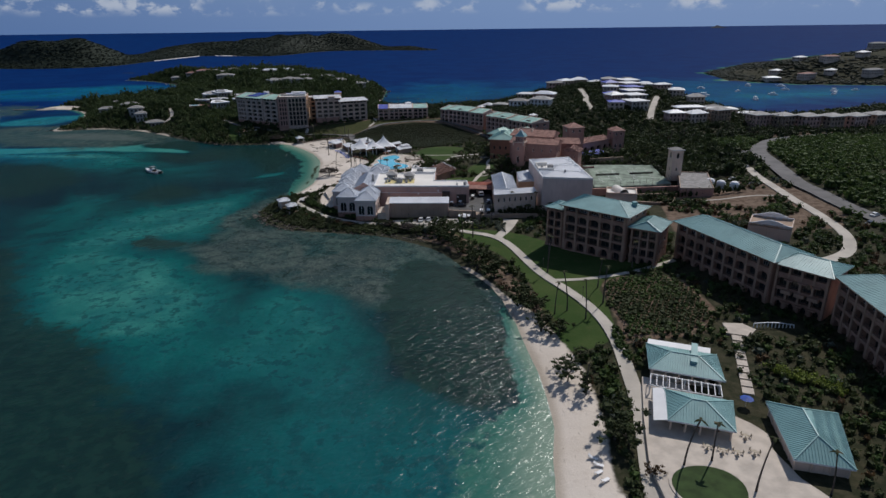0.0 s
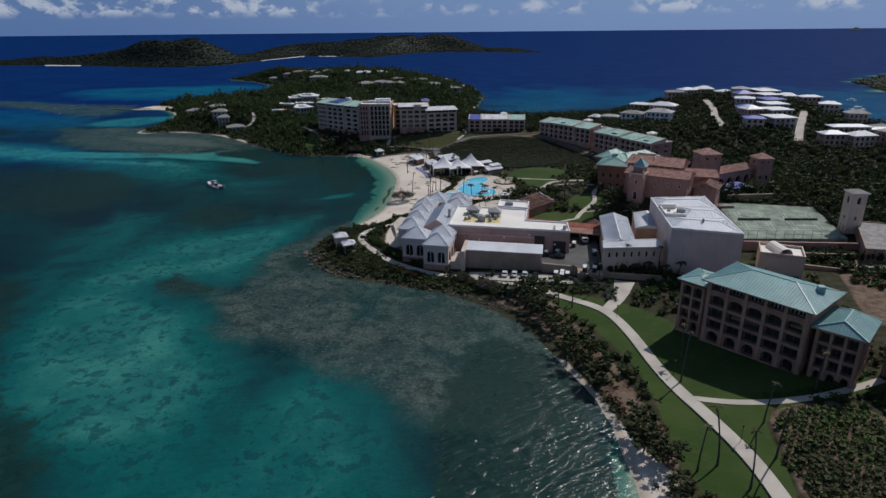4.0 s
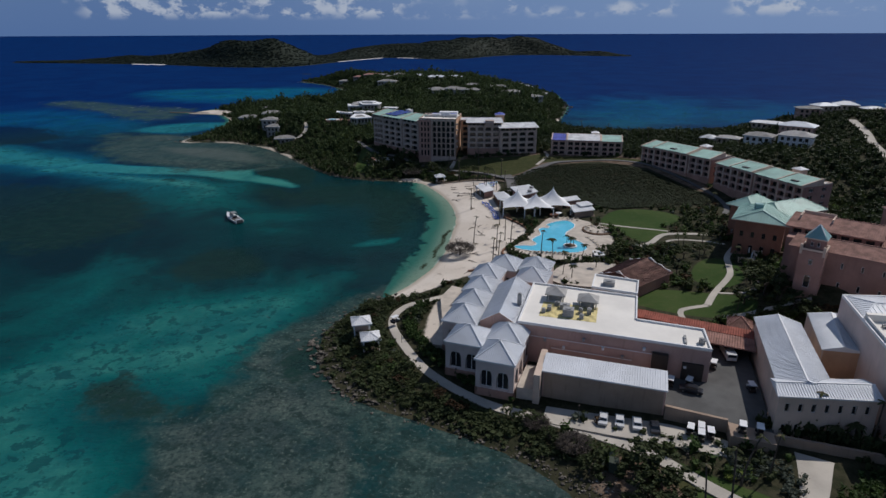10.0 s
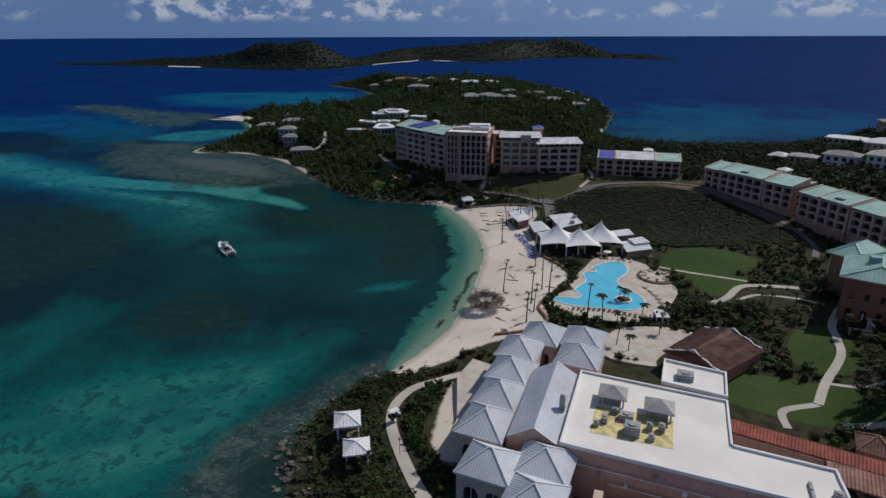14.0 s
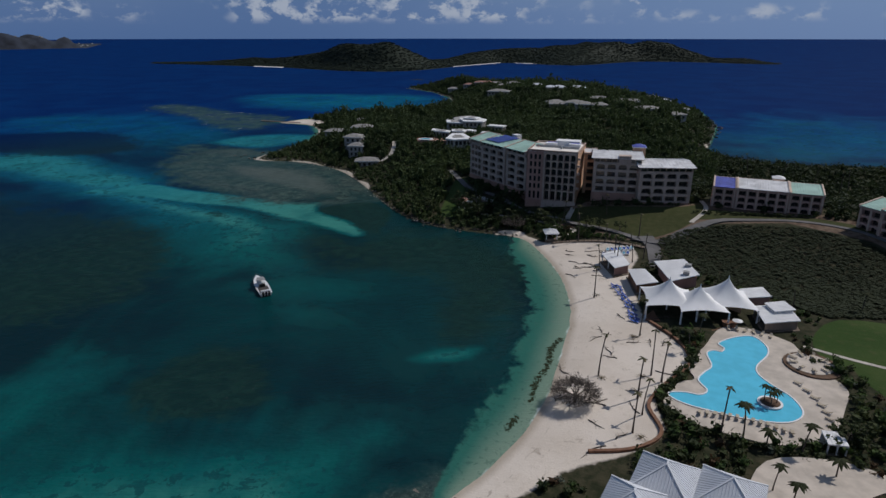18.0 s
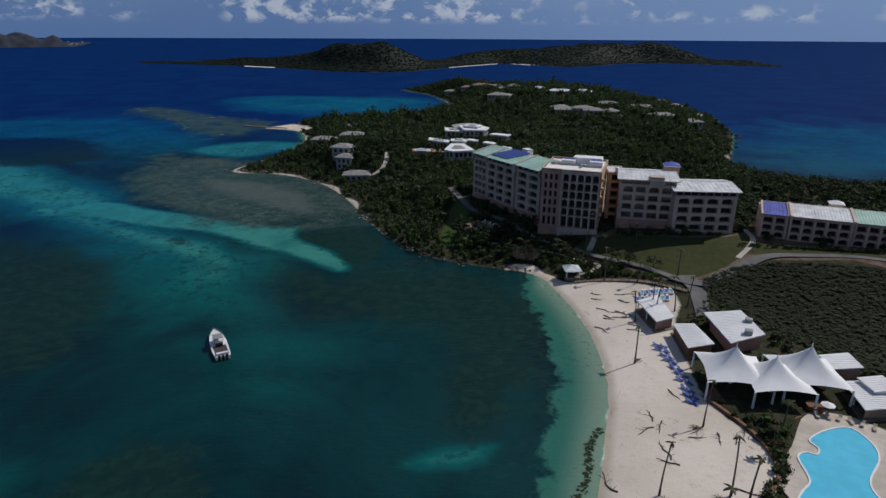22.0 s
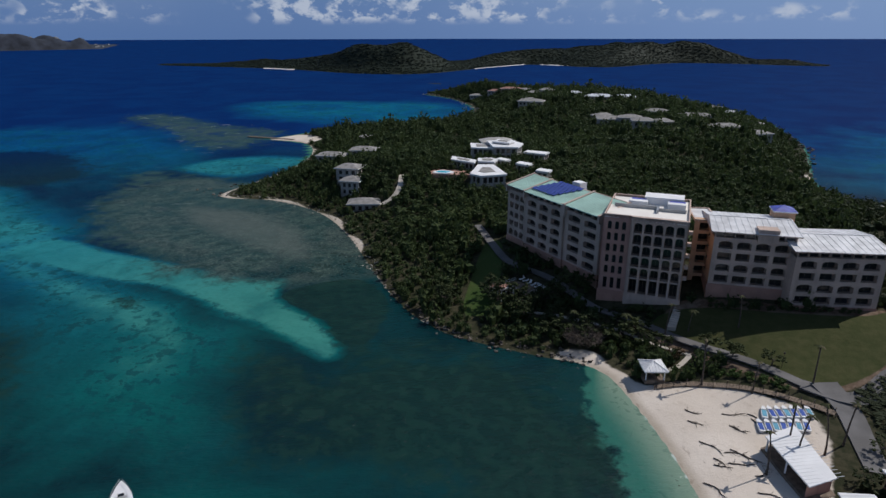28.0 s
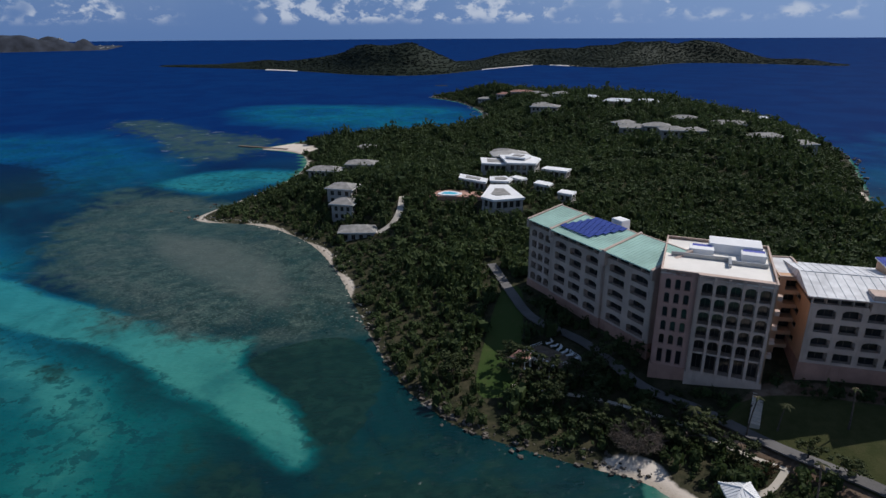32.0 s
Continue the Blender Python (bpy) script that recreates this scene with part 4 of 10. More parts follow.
    def hip(self, corners, z, rise, over, mat, inset=None, name="roof", ribs=0.8, label="", fascia=0.3, trim=None):
        """A hipped roof over four corners (front left, front right, back right, back left), with standing seams."""
        a, b, c, d = (Vector(p).to_2d() for p in corners)
        u, n = (b - a).normalized(), (d - a).normalized()
        a, b, c, d = a - u * over - n * over, b + u * over - n * over, c + u * over + n * over, d - u * over + n * over
        L, D = (b - a).length, (d - a).length
        i = min(D, L) / 2 if inset is None else inset
        if L >= D:
            r0, r1 = a + u * i + n * D / 2, b - u * i + n * D / 2
        else:
            r0, r1 = a + u * L / 2 + n * i, d + u * L / 2 - n * i
        A, B, C, D4 = (Vector((p.x, p.y, z)) for p in (a, b, c, d))
        R0, R1 = Vector((r0.x, r0.y, z + rise)), Vector((r1.x, r1.y, z + rise))
        s = Shell()
        planes = [(A, B, R1, R0), (B, C, R1, R1), (C, D4, R0, R1), (D4, A, R0, R0)] if L >= D else [(A, B, R0, R0), (B, C, R1, R0), (C, D4, R1, R1), (D4, A, R0, R1)]
        sm = Shell()
        for e0, e1, t1, t0 in planes:
            s.face([e0, e1, t1] if t0 == t1 else [e0, e1, t1, t0], 0)
            if ribs:
                seams(sm, e0, e1, t1, t0, ribs)
        low = [p - Vector((0, 0, fascia)) for p in (A, B, C, D4)]
        for i, (p, q) in enumerate(zip((A, B, C, D4), (B, C, D4, A))):
            s.face([low[i], low[(i + 1) % 4], q, p], 1)
        s.face(low[::-1], 1)
        roof = self.put(s, name, [mat, trim or "white"], label)
        if ribs:
            tagged(self.put(sm, "standing_seams", mat, parent=self.e), kind="stuff")
        for e, t in ((A, R0), (B, R1 if L >= D else R0), (C, R1), (D4, R0 if L >= D else R1), (R0, R1)):
            if ribs and (t - e).length > 0.5:
                s = Shell()
                s.bar(e + Vector((0, 0, 0.05)), t + Vector((0, 0, 0.05)), 0.28, 0.12)
                self.put(s, "ridge_cap", mat)
        return roof

    def flat(self, poly, z, mat, curb="white", h=0.5, t=0.35, name="roof", label=""):
        """A flat roof inside a parapet."""
        s = Shell()
        s.prism(poly, z - 0.3, z)
        roof = self.put(s, name, mat, label)
        q = [Vector(p).to_2d() for p in poly]
        s = Shell()
        for i in range(len(q)):
            p0, p1 = q[i], q[(i + 1) % len(q)]
            u = (p1 - p0).normalized()
            n = Vector((-u.y, u.x)) * t
            s.prism([p0, p1, p1 + n, p0 + n], z + 0.004, z + h + 0.003 * (i % 2))
        self.put(s, "parapet", curb)
        return roof


def seams(s, e0, e1, t1, t0, gap, w=0.09, h=0.08, slot=0):
    """Raised seams up a roof slope whose eave runs from e0 to e1 and whose head from t0 to t1."""
    L = (e1 - e0).length
    u = (e1 - e0) / L
    s0, s1 = (t0 - e0).dot(u), (t1 - e0).dot(u)
    foot = e0 + u * s0
    H = (t0 - foot).length
    if H < 0.3:
        return
    up = (t0 - foot) / H
    n = u.cross(up).normalized()
    if n.z < 0:
        n = -n
    k = max(2, int(L / gap))
    for i in range(1, k):
        x = L * i / k
        reach = H * (x / s0 if x < s0 else (L - x) / (L - s1) if x > s1 else 1.0)
        if reach < 0.4:
            continue
        p, q = e0 + u * x, e0 + u * x + up * reach
        l, r, m = -u * w / 2, u * w / 2, n * h
        s.face([p + l, p + m, q + m, q + l], slot)
        s.face([p + m, p + r, q + r, q + m], slot)


def ribbon(name, pts, width, mat, label, category, lift=0.06, thick=0.3, parent=None, joints=0.0, closed=False):
    """A path laid on the ground along a smooth line."""
    line = smooth_line(pts, 6, closed)
    s = Shell()
    left, right = [], []
    for i, p in enumerate(line):
        d = line[min(i + 1, len(line) - 1)] - line[max(i - 1, 0)]
        d = d / (np.hypot(*d) + 1e-9)
        w = width / 2 if not hasattr(width, "__len__") else np.interp(i / (len(line) - 1), np.linspace(0, 1, len(width)), width) / 2
        q = np.array([-d[1], d[0]]) * w
        left.append(p + q), right.append(p - q)
    z = [max(gz(*l), gz(*r), gz(*m)) + lift for l, r, m in zip(left, right, line)]
    for i in range(len(line) - 1):
        a, b, c, e = (*right[i], z[i]), (*right[i + 1], z[i + 1]), (*left[i + 1], z[i + 1]), (*left[i], z[i])
        s.face([a, b, c, e])
        low = lambda p: (p[0], p[1], p[2] - thick)
        s.face([low(a), low(b), b, a])
        s.face([e, c, low(c), low(e)])
    ob = s.part(name, mat, parent)
    return tagged(ob, label, category, kind="structure")


def slab(name, poly, z0, z1, mat, label, category, kind="structure", parent=None):
    s = Shell()
    s.prism(poly, z0, z1)
    return tagged(s.part(name, mat, parent), label, category, kind=kind)

# ---- the large hotel on the point ----


def hotel():
    h = House("hotel_building", (-110, 470, 7), "large cream stucco hotel with arched balconies and mint and white roofs", "hotel")
    # west wing with the mint roof
    mix = [(3.1, 0.72, 2.1, 0.5, 0.5), (3.1, 0.72, 1.95, 0.6, 0.0), (3.1, 0.72, 1.95, 0.6, 0.5), (3.1, 0.72, 1.95, 0.6, 0.0), (3.1, 0.72, 1.95, 0.6, 0.5)]
    a, b = Vector((-160, 490)), Vector((-122, 466.5))
    u = (b - a).normalized()
    cut = [0.0, 0.23, 0.66, 1.0]
    L = (b - a).length
    n = Vector((-u.y, u.x))
    for k in range(3):
        p0, p1 = a + u * (L * cut[k]) - n * (0.5 if k == 1 else 0), a + u * (L * cut[k + 1]) - n * (0.5 if k == 1 else 0)
        bays = (3, 3, 2)[k]
        top, q = h.block(p0, p1, 16, 10.4, mix, bays, "hotel_wall", side_bays=0, foot="plinth", foot_z=4.5, margin=0.8, cap=0.3)
        h.facade(p0, p1, top, [(1.5, 0.95, 1.2, 0.15, 0.0)], bays * 2, "hotel_wall", deep=0.9, rail=False, margin=0.3, split=1)
        e0, e1 = p0 - n * 0.9, p1 - n * 0.9
        t0, t1 = p0 + n * 10.4, p1 + n * 10.4
        s = Shell()
        s.prism([e0, e1, t1, t0], [top + 1.5, top + 1.5, top + 1.5, top + 1.5], [top + 1.75, top + 1.75, top + 4.1, top + 4.1])
        roof = h.put(s, "roof", "mint", "mint green standing seam roof")
        s = Shell()
        up3 = lambda v, z: Vector((v.x, v.y, z))
        seams(s, up3(e0, top + 1.76), up3(e1, top + 1.76), up3(t1, top + 4.11), up3(t0, top + 4.11), 0.9)
        h.put(s, "seams", "mint")
        h.wall(p1 + n * 10.7, p0 + n * 10.7, top, top + 4.2, "hotel_wall")
        h.flat([p0 + n * 10.9, p1 + n * 10.9, p1 + n * 16, p0 + n * 16], top + 0.3, "deckroof", "hotel_wall", 0.4)
        # stepped parapets over the party walls, following the roof's slope
        for c in ((p0, p1) if k == 2 else (p0,)):
            s = Shell()
            e = c + u * (0.3 if c is p0 else -0.3)
            for j0, j1, r0, r1 in ((-1.0, 10.8, 2.0, 4.5),):
                s.prism([e - u * 0.35 + n * j0, e + u * 0.35 + n * j0, e + u * 0.35 + n * j1, e - u * 0.35 + n * j1], top - 0.4, [top + r0, top + r0, top + r1, top + r1])
            h.put(s, "parapet", "hotel_wall")
        if k < 2:
            s = Shell()
            c = p1 - u * 0.2
            s.prism([c - n * 0.6 - u * 0.9, c - n * 0.6 + u * 1.1, c + n * 1.4 + u * 1.1, c + n * 1.4 - u * 0.9], 24.5, top + 1.9)
            h.put(s, "gable_tower", "hotel_wall")
    # solar panels on the middle roof
    for r in range(5):
        for k in range(7):
            c = a + u * (L * 0.27 + k * 1.62 + r * 0.9) + n * (2.0 + r * 1.75)
            zc = 28.35 + (2.0 + r * 1.75 + 0.9) * 2.35 / 11.3
            s = Shell()
            e = [c + u * i + n * j for i, j in ((-0.72, -0.84), (0.72, -0.84), (0.72, 0.84), (-0.72, 0.84))]
            s.prism(e, [zc - 0.2, zc - 0.2, zc + 0.2, zc + 0.2], [zc - 0.08, zc - 0.08, zc + 0.34, zc + 0.34])
            h.put(s, "solar_panel", "solar")
    s = Shell()
    c = a + u * (L * 0.48) + n * 12
    s.prism([c - u * 1.8 - n * 1.3, c + u * 1.8 - n * 1.3, c + u * 1.8 + n * 1.5, c - u * 1.8 + n * 1.5], 26, 31.6, 0)
    h.put(s, "stair_head", "white")
    # the tall centre block
    a, b = Vector((-120.3, 461.3)), Vector((-99, 464))
    u = (b - a).normalized()
    n = Vector((-u.y, u.x))
    m = a + u * 7.2
    arch = [(4.6, 0.58, 3.4, 0.5, 0.0)] + [(3.15, 0.58, 2.3, 0.35, 0.5)] * 5
    h.facade(a + n * 0.8, m + n * 0.8, 8.6, arch, 3, "hotel_rose", foot="plinth", foot_z=4, cap=1.2, deep=0.5, rail=False, margin=0.8, split=1)
    tall = [(4.6, 0.80, 4.1, 0.3, 0.0)] + [(3.15, 0.80, 2.75, 0.2, 0.6)] * 5
    top = h.facade(m, b, 8.6, tall, 5, "hotel_wall", foot="hotel_wall", foot_z=4, cap=1.2, deep=1.8, pier="hotel_wall", pier_w=0.55, margin=0.6)
    h.wall(b, b + n * 24, 4, top, "peach", label="peach stucco end wall")
    for z in range(5):
        for k in range(2):
            s = Shell()
            c = b + n * (1.2 + k * 1.6) + u * 0.5
            zz = 14.2 + z * 3.15
            s.prism([c - n * 0.6 - u * 0.6, c - n * 0.6 + u * 0.5, c + n * 0.6 + u * 0.5, c + n * 0.6 - u * 0.6], zz, zz + 0.9)
            h.put(s, "balcony", "hotel_wall") if k == 0 else None
    h.wall(a + n * 24, a + n * 0.8, 4, top, "hotel_rose")
    h.wall(b + n * 24, a + n * 24, 4, top, "hotel_wall")
    roof = [a + n * 0.8, m + n * 0.8, m, b, b + n * 24, a + n * 24]
    h.flat(roof, top - 0.5, "deckroof", "hotel_wall", 0.7)
    for x0, y0, x1, y1, hh, mt in ((9, 17, 19.6, 22.6, 1.6, "white"), (5, 14, 10, 17.5, 0.9, "white"), (15.4, 13.6, 20.2, 17, 0.9, "white"), (1.5, 11.6, 13, 12.0, 0.45, "steel"), (12.8, 8.0, 13.4, 12.4, 0.5, "steel"), (13, 10.2, 20.4, 10.6, 0.4, "steel")):
        s = Shell()
        q = [a + u * i + n * j for i, j in ((x0, y0), (x1, y0), (x1, y1), (x0, y1))]
        s.prism(q, top - 0.5, top + hh)
        h.put(s, "roof_plant", mt)
    for x0, y0, x1, y1 in ((5.6, 14.4, 9.6, 17.2), (15.8, 14, 20, 16.8)):
        s = Shell()
        q = [a + u * i + n * j for i, j in ((x0, y0), (x1, y0), (x1, y1), (x0, y1))]
        s.prism(q, top + 0.3, [top + 0.5, top + 0.5, top + 1.1, top + 1.1])
        h.put(s, "roof_tarp", "tarp")
    # the open stair between centre and east wing
    a2, b2 = Vector((-99, 475)), Vector((-93.2, 477))
    h.facade(a2, b2, 9, [(3.1, 0.7, 2.2, 0.7, 0.0)] * 6, 1, "peach", foot="peach", foot_z=4, cap=0.5, deep=2.5, rail=False)
    h.flat([a2, b2, b2 + Vector((-4, 12)), a2 + Vector((-4, 12))], 28, "silver", "hotel_wall", 0.3)
    # east wing, two parts with pale sheet roofs
    for p0, p1, z0, rows, bays, dep in (((-93.2, 468), (-74.6, 472.6), 13.4, 4, 4, 18), ((-74.3, 468.6), (-55, 476.6), 11.0, 4, 4, 18)):
        fl = [(3.1, 0.76, 2.0, 0.6, 0.5 if k % 2 else 0.0) for k in range(rows)]
        top, q = h.block(p0, p1, dep, z0, fl, bays, "hotel_wall", side="peach" if z0 > 12 else None, side_bays=1, foot="plinth", foot_z=5, margin=0.8, cap=0.3)
        h.facade(p0, p1, top, [(1.7, 0.95, 1.4, 0.15, 0.0)], bays * 2, "hotel_wall", deep=0.9, rail=False, margin=0.3, split=1)
        h.hip(q, top + 1.9, 1.5, 0.9, "silver", inset=0.5, ribs=1.6, label="patched white sheet roof", trim="hotel_wall")
        c = Vector(p0) * 0.35 + Vector(p1) * 0.65
        v = (Vector(p1) - Vector(p0)).normalized()
        w = Vector((-v.y, v.x))
        if z0 > 12:
            s = Shell()
            s.prism([c - v * 2.4 - w * 0.5, c + v * 2.4 - w * 0.5, c + v * 2.4 + w * 3, c - v * 2.4 + w * 3], top - 0.4, top + 3.0)
            h.put(s, "dormer", "hotel_wall")
            s = Shell()
            t = Vector(p1) + w * 15
            s.prism([t - v * 3 - w * 2.5, t + v * 2 - w * 2.5, t + v * 2 + w * 2.5, t - v * 3 + w * 2.5], 20, top + 4.6)
            h.put(s, "stair_tower", "peach")
            h.hip([t - v * 3 - w * 2.5, t + v * 2 - w * 2.5, t + v * 2 + w * 2.5, t - v * 3 + w * 2.5], top + 4.7, 1.2, 0.4, "tarp", ribs=0)


hotel()


# ---- the low apartment rows behind the pool ----
def row_house(p0, p1, z0, bays, eave, roofs, depth=15):
    a, b = Vector(p0), Vector(p1)
    u = (b - a).normalized()
    n = Vector((-u.y, u.x))
    L = (b - a).length
    h = House("apartment_row", (*((a + b) / 2), z0), "three-storey pink stucco apartment row with arched balconies", "apartment building", "apartment rows")
    k, start = len(roofs), 0.0
    for i, (part_len, mat, drop) in enumerate(roofs):
        end = start + part_len
        p, q = a + u * L * start - n * (0.8 if i % 2 else 0.0), a + u * L * end - n * (0.8 if i % 2 else 0.0)
        rows = 3
        fh = (eave - drop - z0 - 0.5) / rows
        fl = [(fh, 0.74, fh * 0.72, 0.3, 0.6 if r < 2 else 0.0) for r in range(rows)]
        top, c = h.block(p, q, depth, z0, fl, max(2, round(bays * 0.8 * part_len)), "pink", side="rose" if i == k - 1 else None, side_bays=0 if 0 < i < k - 1 else 2, foot="plinth", foot_z=z0 - 4, cap=0.5, pier="cream", pier_w=0.45, margin=0.5)
        h.lean(p, q, depth, top + 0.15, 2.1, mat)
        if mat == "mint" and i % 2:
            s = Shell()
            t = (p + q) / 2 + n * 2.2
            s.prism([t - u * 1.6 - n * 0.8, t + u * 1.6 - n * 0.8, t + u * 1.6 + n * 0.8, t - u * 1.6 + n * 0.8], top + 0.3, top + 1.2)
            h.put(s, "roof_opening", "rail")
        start = end
    t = a + u * L * 0.62 + n * (depth + 2)
    s = Shell()
    s.prism([t - u * 2 - n * 2, t + u * 2 - n * 2, t + u * 2 + n * 2, t - u * 2 + n * 2], z0, eave + 2.2)
    h.put(s, "stair_tower", "cream")
    h.hip([t - u * 2 - n * 2, t + u * 2 - n * 2, t + u * 2 + n * 2, t - u * 2 + n * 2], eave + 2.3, 1.0, 0.4, "white", ribs=0)


row_house((-47, 479), (-8, 481.5), 10.3, 12, 18.3, [(0.22, "tarp", 0.0), (0.48, "silver", -0.3), (0.30, "mint", 0.0)])
row_house((2, 470), (33, 441), 10.0, 13, 19.0, [(0.2, "mint", 0.3), (0.5, "mint", -0.3), (0.3, "mint", 0.2)])
row_house((35, 438.5), (63, 398), 8.6, 14, 18.0, [(0.2, "mint", 0.3), (0.27, "mint", -0.2), (0.27, "mint", 0.2), (0.26, "mint", -0.1)])


# ---- the beach apartments with teal roofs ----
def beach_apartment(o, label):
    return House("apartment_building", o, label, "apartment building", "beach apartments")


def beach_apartments():
    base_row = [(3.4, 0.60, 2.8, 0.1, 0.9)]
    mid = [(3.2, 0.82, 2.4, 0.15, 0.0), (3.2, 0.82, 2.4, 0.15, 0.0), (3.2, 0.80, 2.6, 0.15, 0.7)]
    h = beach_apartment((58, 200, 3), "five-storey rose stucco apartments with a teal hipped roof")
    top, q = h.block((45.2, 204), (63, 188.3), 15.5, 3.6, base_row + mid + [(3.0, 0.86, 1.7, 0.9, 0.0)], 5, "apart", top_split=4, foot="plinth", foot_z=1.5, pier="apart_trim", pier_w=0.75, band="apart_trim", margin=0.7, side_bays=3)
    h.hip(q, top + 0.2, 2.6, 1.2, "teal", inset=8, ribs=0.7, label="teal standing seam metal roof", trim="apart_trim")
    s = Shell()
    s.box(67.2, 196.5, top + 0.5, 68.6, 198.0, top + 2.7)
    h.put(s, "roof_vent", "teal")
    top, q = h.block((40.3, 209.6), (45.3, 205.2), 9, 3.6, base_row + mid, 2, "apart", foot="plinth", foot_z=1.5, pier="apart_trim", band="apart_trim", margin=0.5, side_bays=2)
    h.hip(q, top + 0.9, 1.0, 0.8, "teal", ribs=0.7, trim="apart_trim")
    top, q = h.block((64.6, 188.4), (72, 183.2), 12, 3.2, [(3.3, 0.56, 2.6, 0.1, 0.6), (3.2, 0.74, 2.4, 0.15, 0.0), (3.2, 0.74, 2.4, 0.15, 0.0), (3.2, 0.74, 2.3, 0.15, 0.0)], 3, "apart", foot="plinth", foot_z=1.5, pier="apart_trim", band="apart_trim", margin=0.5, side_bays=2)
    h.hip(q, top + 0.2, 2.0, 0.9, "teal", inset=3, ribs=0.7, trim="apart_trim")

    h = beach_apartment((92, 165, 3), "long four-storey rose stucco apartments with a teal metal roof")
    four = [(3.5, 0.56, 2.8, 0.1, 0.9), (3.4, 0.80, 2.5, 0.15, 0.0), (3.4, 0.78, 2.7, 0.15, 0.8), (3.4, 0.84, 1.9, 0.9, 0.0)]
    top, q = h.block((80.5, 189.8), (93.6, 153.6), 13, 3.6, four, 9, "apart", top_split=4, foot="plinth", foot_z=1.5, pier="apart_trim", pier_w=0.75, band="apart_trim", margin=0.7, side_bays=3)
    h.hip(q, top + 0.2, 2.7, 1.1, "teal", inset=5, ribs=0.7, label="teal standing seam metal roof", trim="apart_trim")
    top, q = h.block((94.4, 153.3), (103, 142.6), 12, 3.6, four, 4, "apart", foot="plinth", foot_z=1.5, pier="apart_trim", pier_w=0.6, margin=0.5, side_bays=0)
    h.hip(q, top - 0.2, 2.2, 0.9, "teal", inset=4, ribs=0.7, trim="apart_trim")
    for k in range(3):
        c = Vector((95.6, 151.2)).lerp(Vector((102.0, 143.2)), (k + 0.5) / 3)
        u = Vector((8.6, -10.7)).normalized()
        n = Vector((-u.y, u.x))
        s = Shell()
        s.prism([c - u * 1.3 - n * 1.4, c + u * 1.3 - n * 1.4, c + u * 1.3, c - u * 1.3], 9.5, 10.4)
        h.put(s, "balcony", "apart_trim")
        for zz in (6.6, 13.2):
            s = Shell()
            s.prism([c - u * 1.1 - n * 0.9, c + u * 1.1 - n * 0.9, c + u * 1.1, c - u * 1.1], zz, zz + 0.25)
            h.put(s, "canopy", "apart")
    h = beach_apartment((105, 120, 3), "rose stucco apartment wing beside the hillside shrubs")
    top, q = h.block((104.6, 141.6), (100.6, 104), 13, 3.6, four, 9, "apart", top_split=4, foot="plinth", foot_z=1.5, pier="apart_trim", pier_w=0.75, band="apart_trim", margin=0.7, side_bays=3)
    h.hip(q, top + 0.2, 2.7, 1.1, "teal", inset=5, ribs=0.7, trim="apart_trim")


beach_apartments()


# ---- pool bar pavilions by the near beach ----
def pavilion(corners, z0, eave, rise, label, walls, ribs=0.5, posts=True):
    c = sum((Vector(p) for p in corners), Vector((0, 0))) / 4
    h = House("beach_pavilion", (*c, z0), label, "pavilion", "beach pavilions")
    h.hip(corners, eave, rise, 0.0, "teal", inset=5.0, ribs=ribs, label="teal standing seam metal roof", trim="white")
    q = [Vector(p).lerp(c, 0.12) for p in corners]
    for i in range(4):
        a, b = q[i], q[(i + 1) % 4]
        if i in walls:
            h.wall(a, b, z0 - 0.6, eave - 0.1, "cream", 0.25)
        if posts:
            k = max(2, round((b - a).length / 2.6))
            for j in range(k):
                p = a.lerp(b, j / k)
                s = Shell()
                s.box(p.x - 0.16, p.y - 0.16, z0 - 0.4, p.x + 0.16, p.y + 0.16, eave - 0.05)
                h.put(s, "post", "cream")
    s = Shell()
    s.prism(q, z0 - 0.5, z0 + 0.1)
    h.put(s, "floor", "paver")
    return h


h = pavilion([(49, 119), (64, 113), (67, 124.5), (52, 130.5)], 2.6, 5.4, 2.0, "teal-roofed beach bar with a white awning", (1, 2))
for p0, p1, w in (((59.0, 118.6), (62.5, 127.0), 1.4),):
    s = Shell()
    s.bar((*p0, 6.9), (*p1, 6.9), w, 0.5)
    h.put(s, "roof_duct", "teal")
s = Shell()
s.prism([(52.5, 131), (66, 125.6), (67.2, 128.4), (53.7, 133.6)], 4.6, 4.9)
h.put(s, "awning", "white")
h = pavilion([(46.5, 100), (58.5, 95.8), (62.5, 106), (49.5, 111)], 2.4, 5.2, 2.2, "open teal-roofed dining pavilion beside the beach path", ())
s = Shell()
s.prism([(44, 100.6), (46.5, 99.8), (50.0, 111.2), (47.6, 112)], [4.6, 5.2, 5.2, 4.6], [4.75, 5.35, 5.35, 4.75])
h.put(s, "awning", "white")
for i in range(3):
    for j in range(3):
        s = Shell()
        c = Vector((50.4, 101.2)) + Vector((4.0, -1.4)) * j * 0.75 + Vector((1.2, 3.2)) * i * 0.8
        s.tube([(c.x, c.y, 2.4), (c.x, c.y, 3.1), (c.x, c.y, 3.12), (c.x, c.y, 3.2)], [0.08, 0.08, 0.5, 0.5], 10)
        tagged(s.part("dining_table", "timber"), "round brown dining table under the pavilion roof", "table", "pavilion tables")
pavilion([(65, 87.5), (74.5, 84.6), (81.4, 101), (69, 105.5)], 2.5, 5.4, 2.6, "large teal-roofed beach pavilion with closed sides", (0, 3))
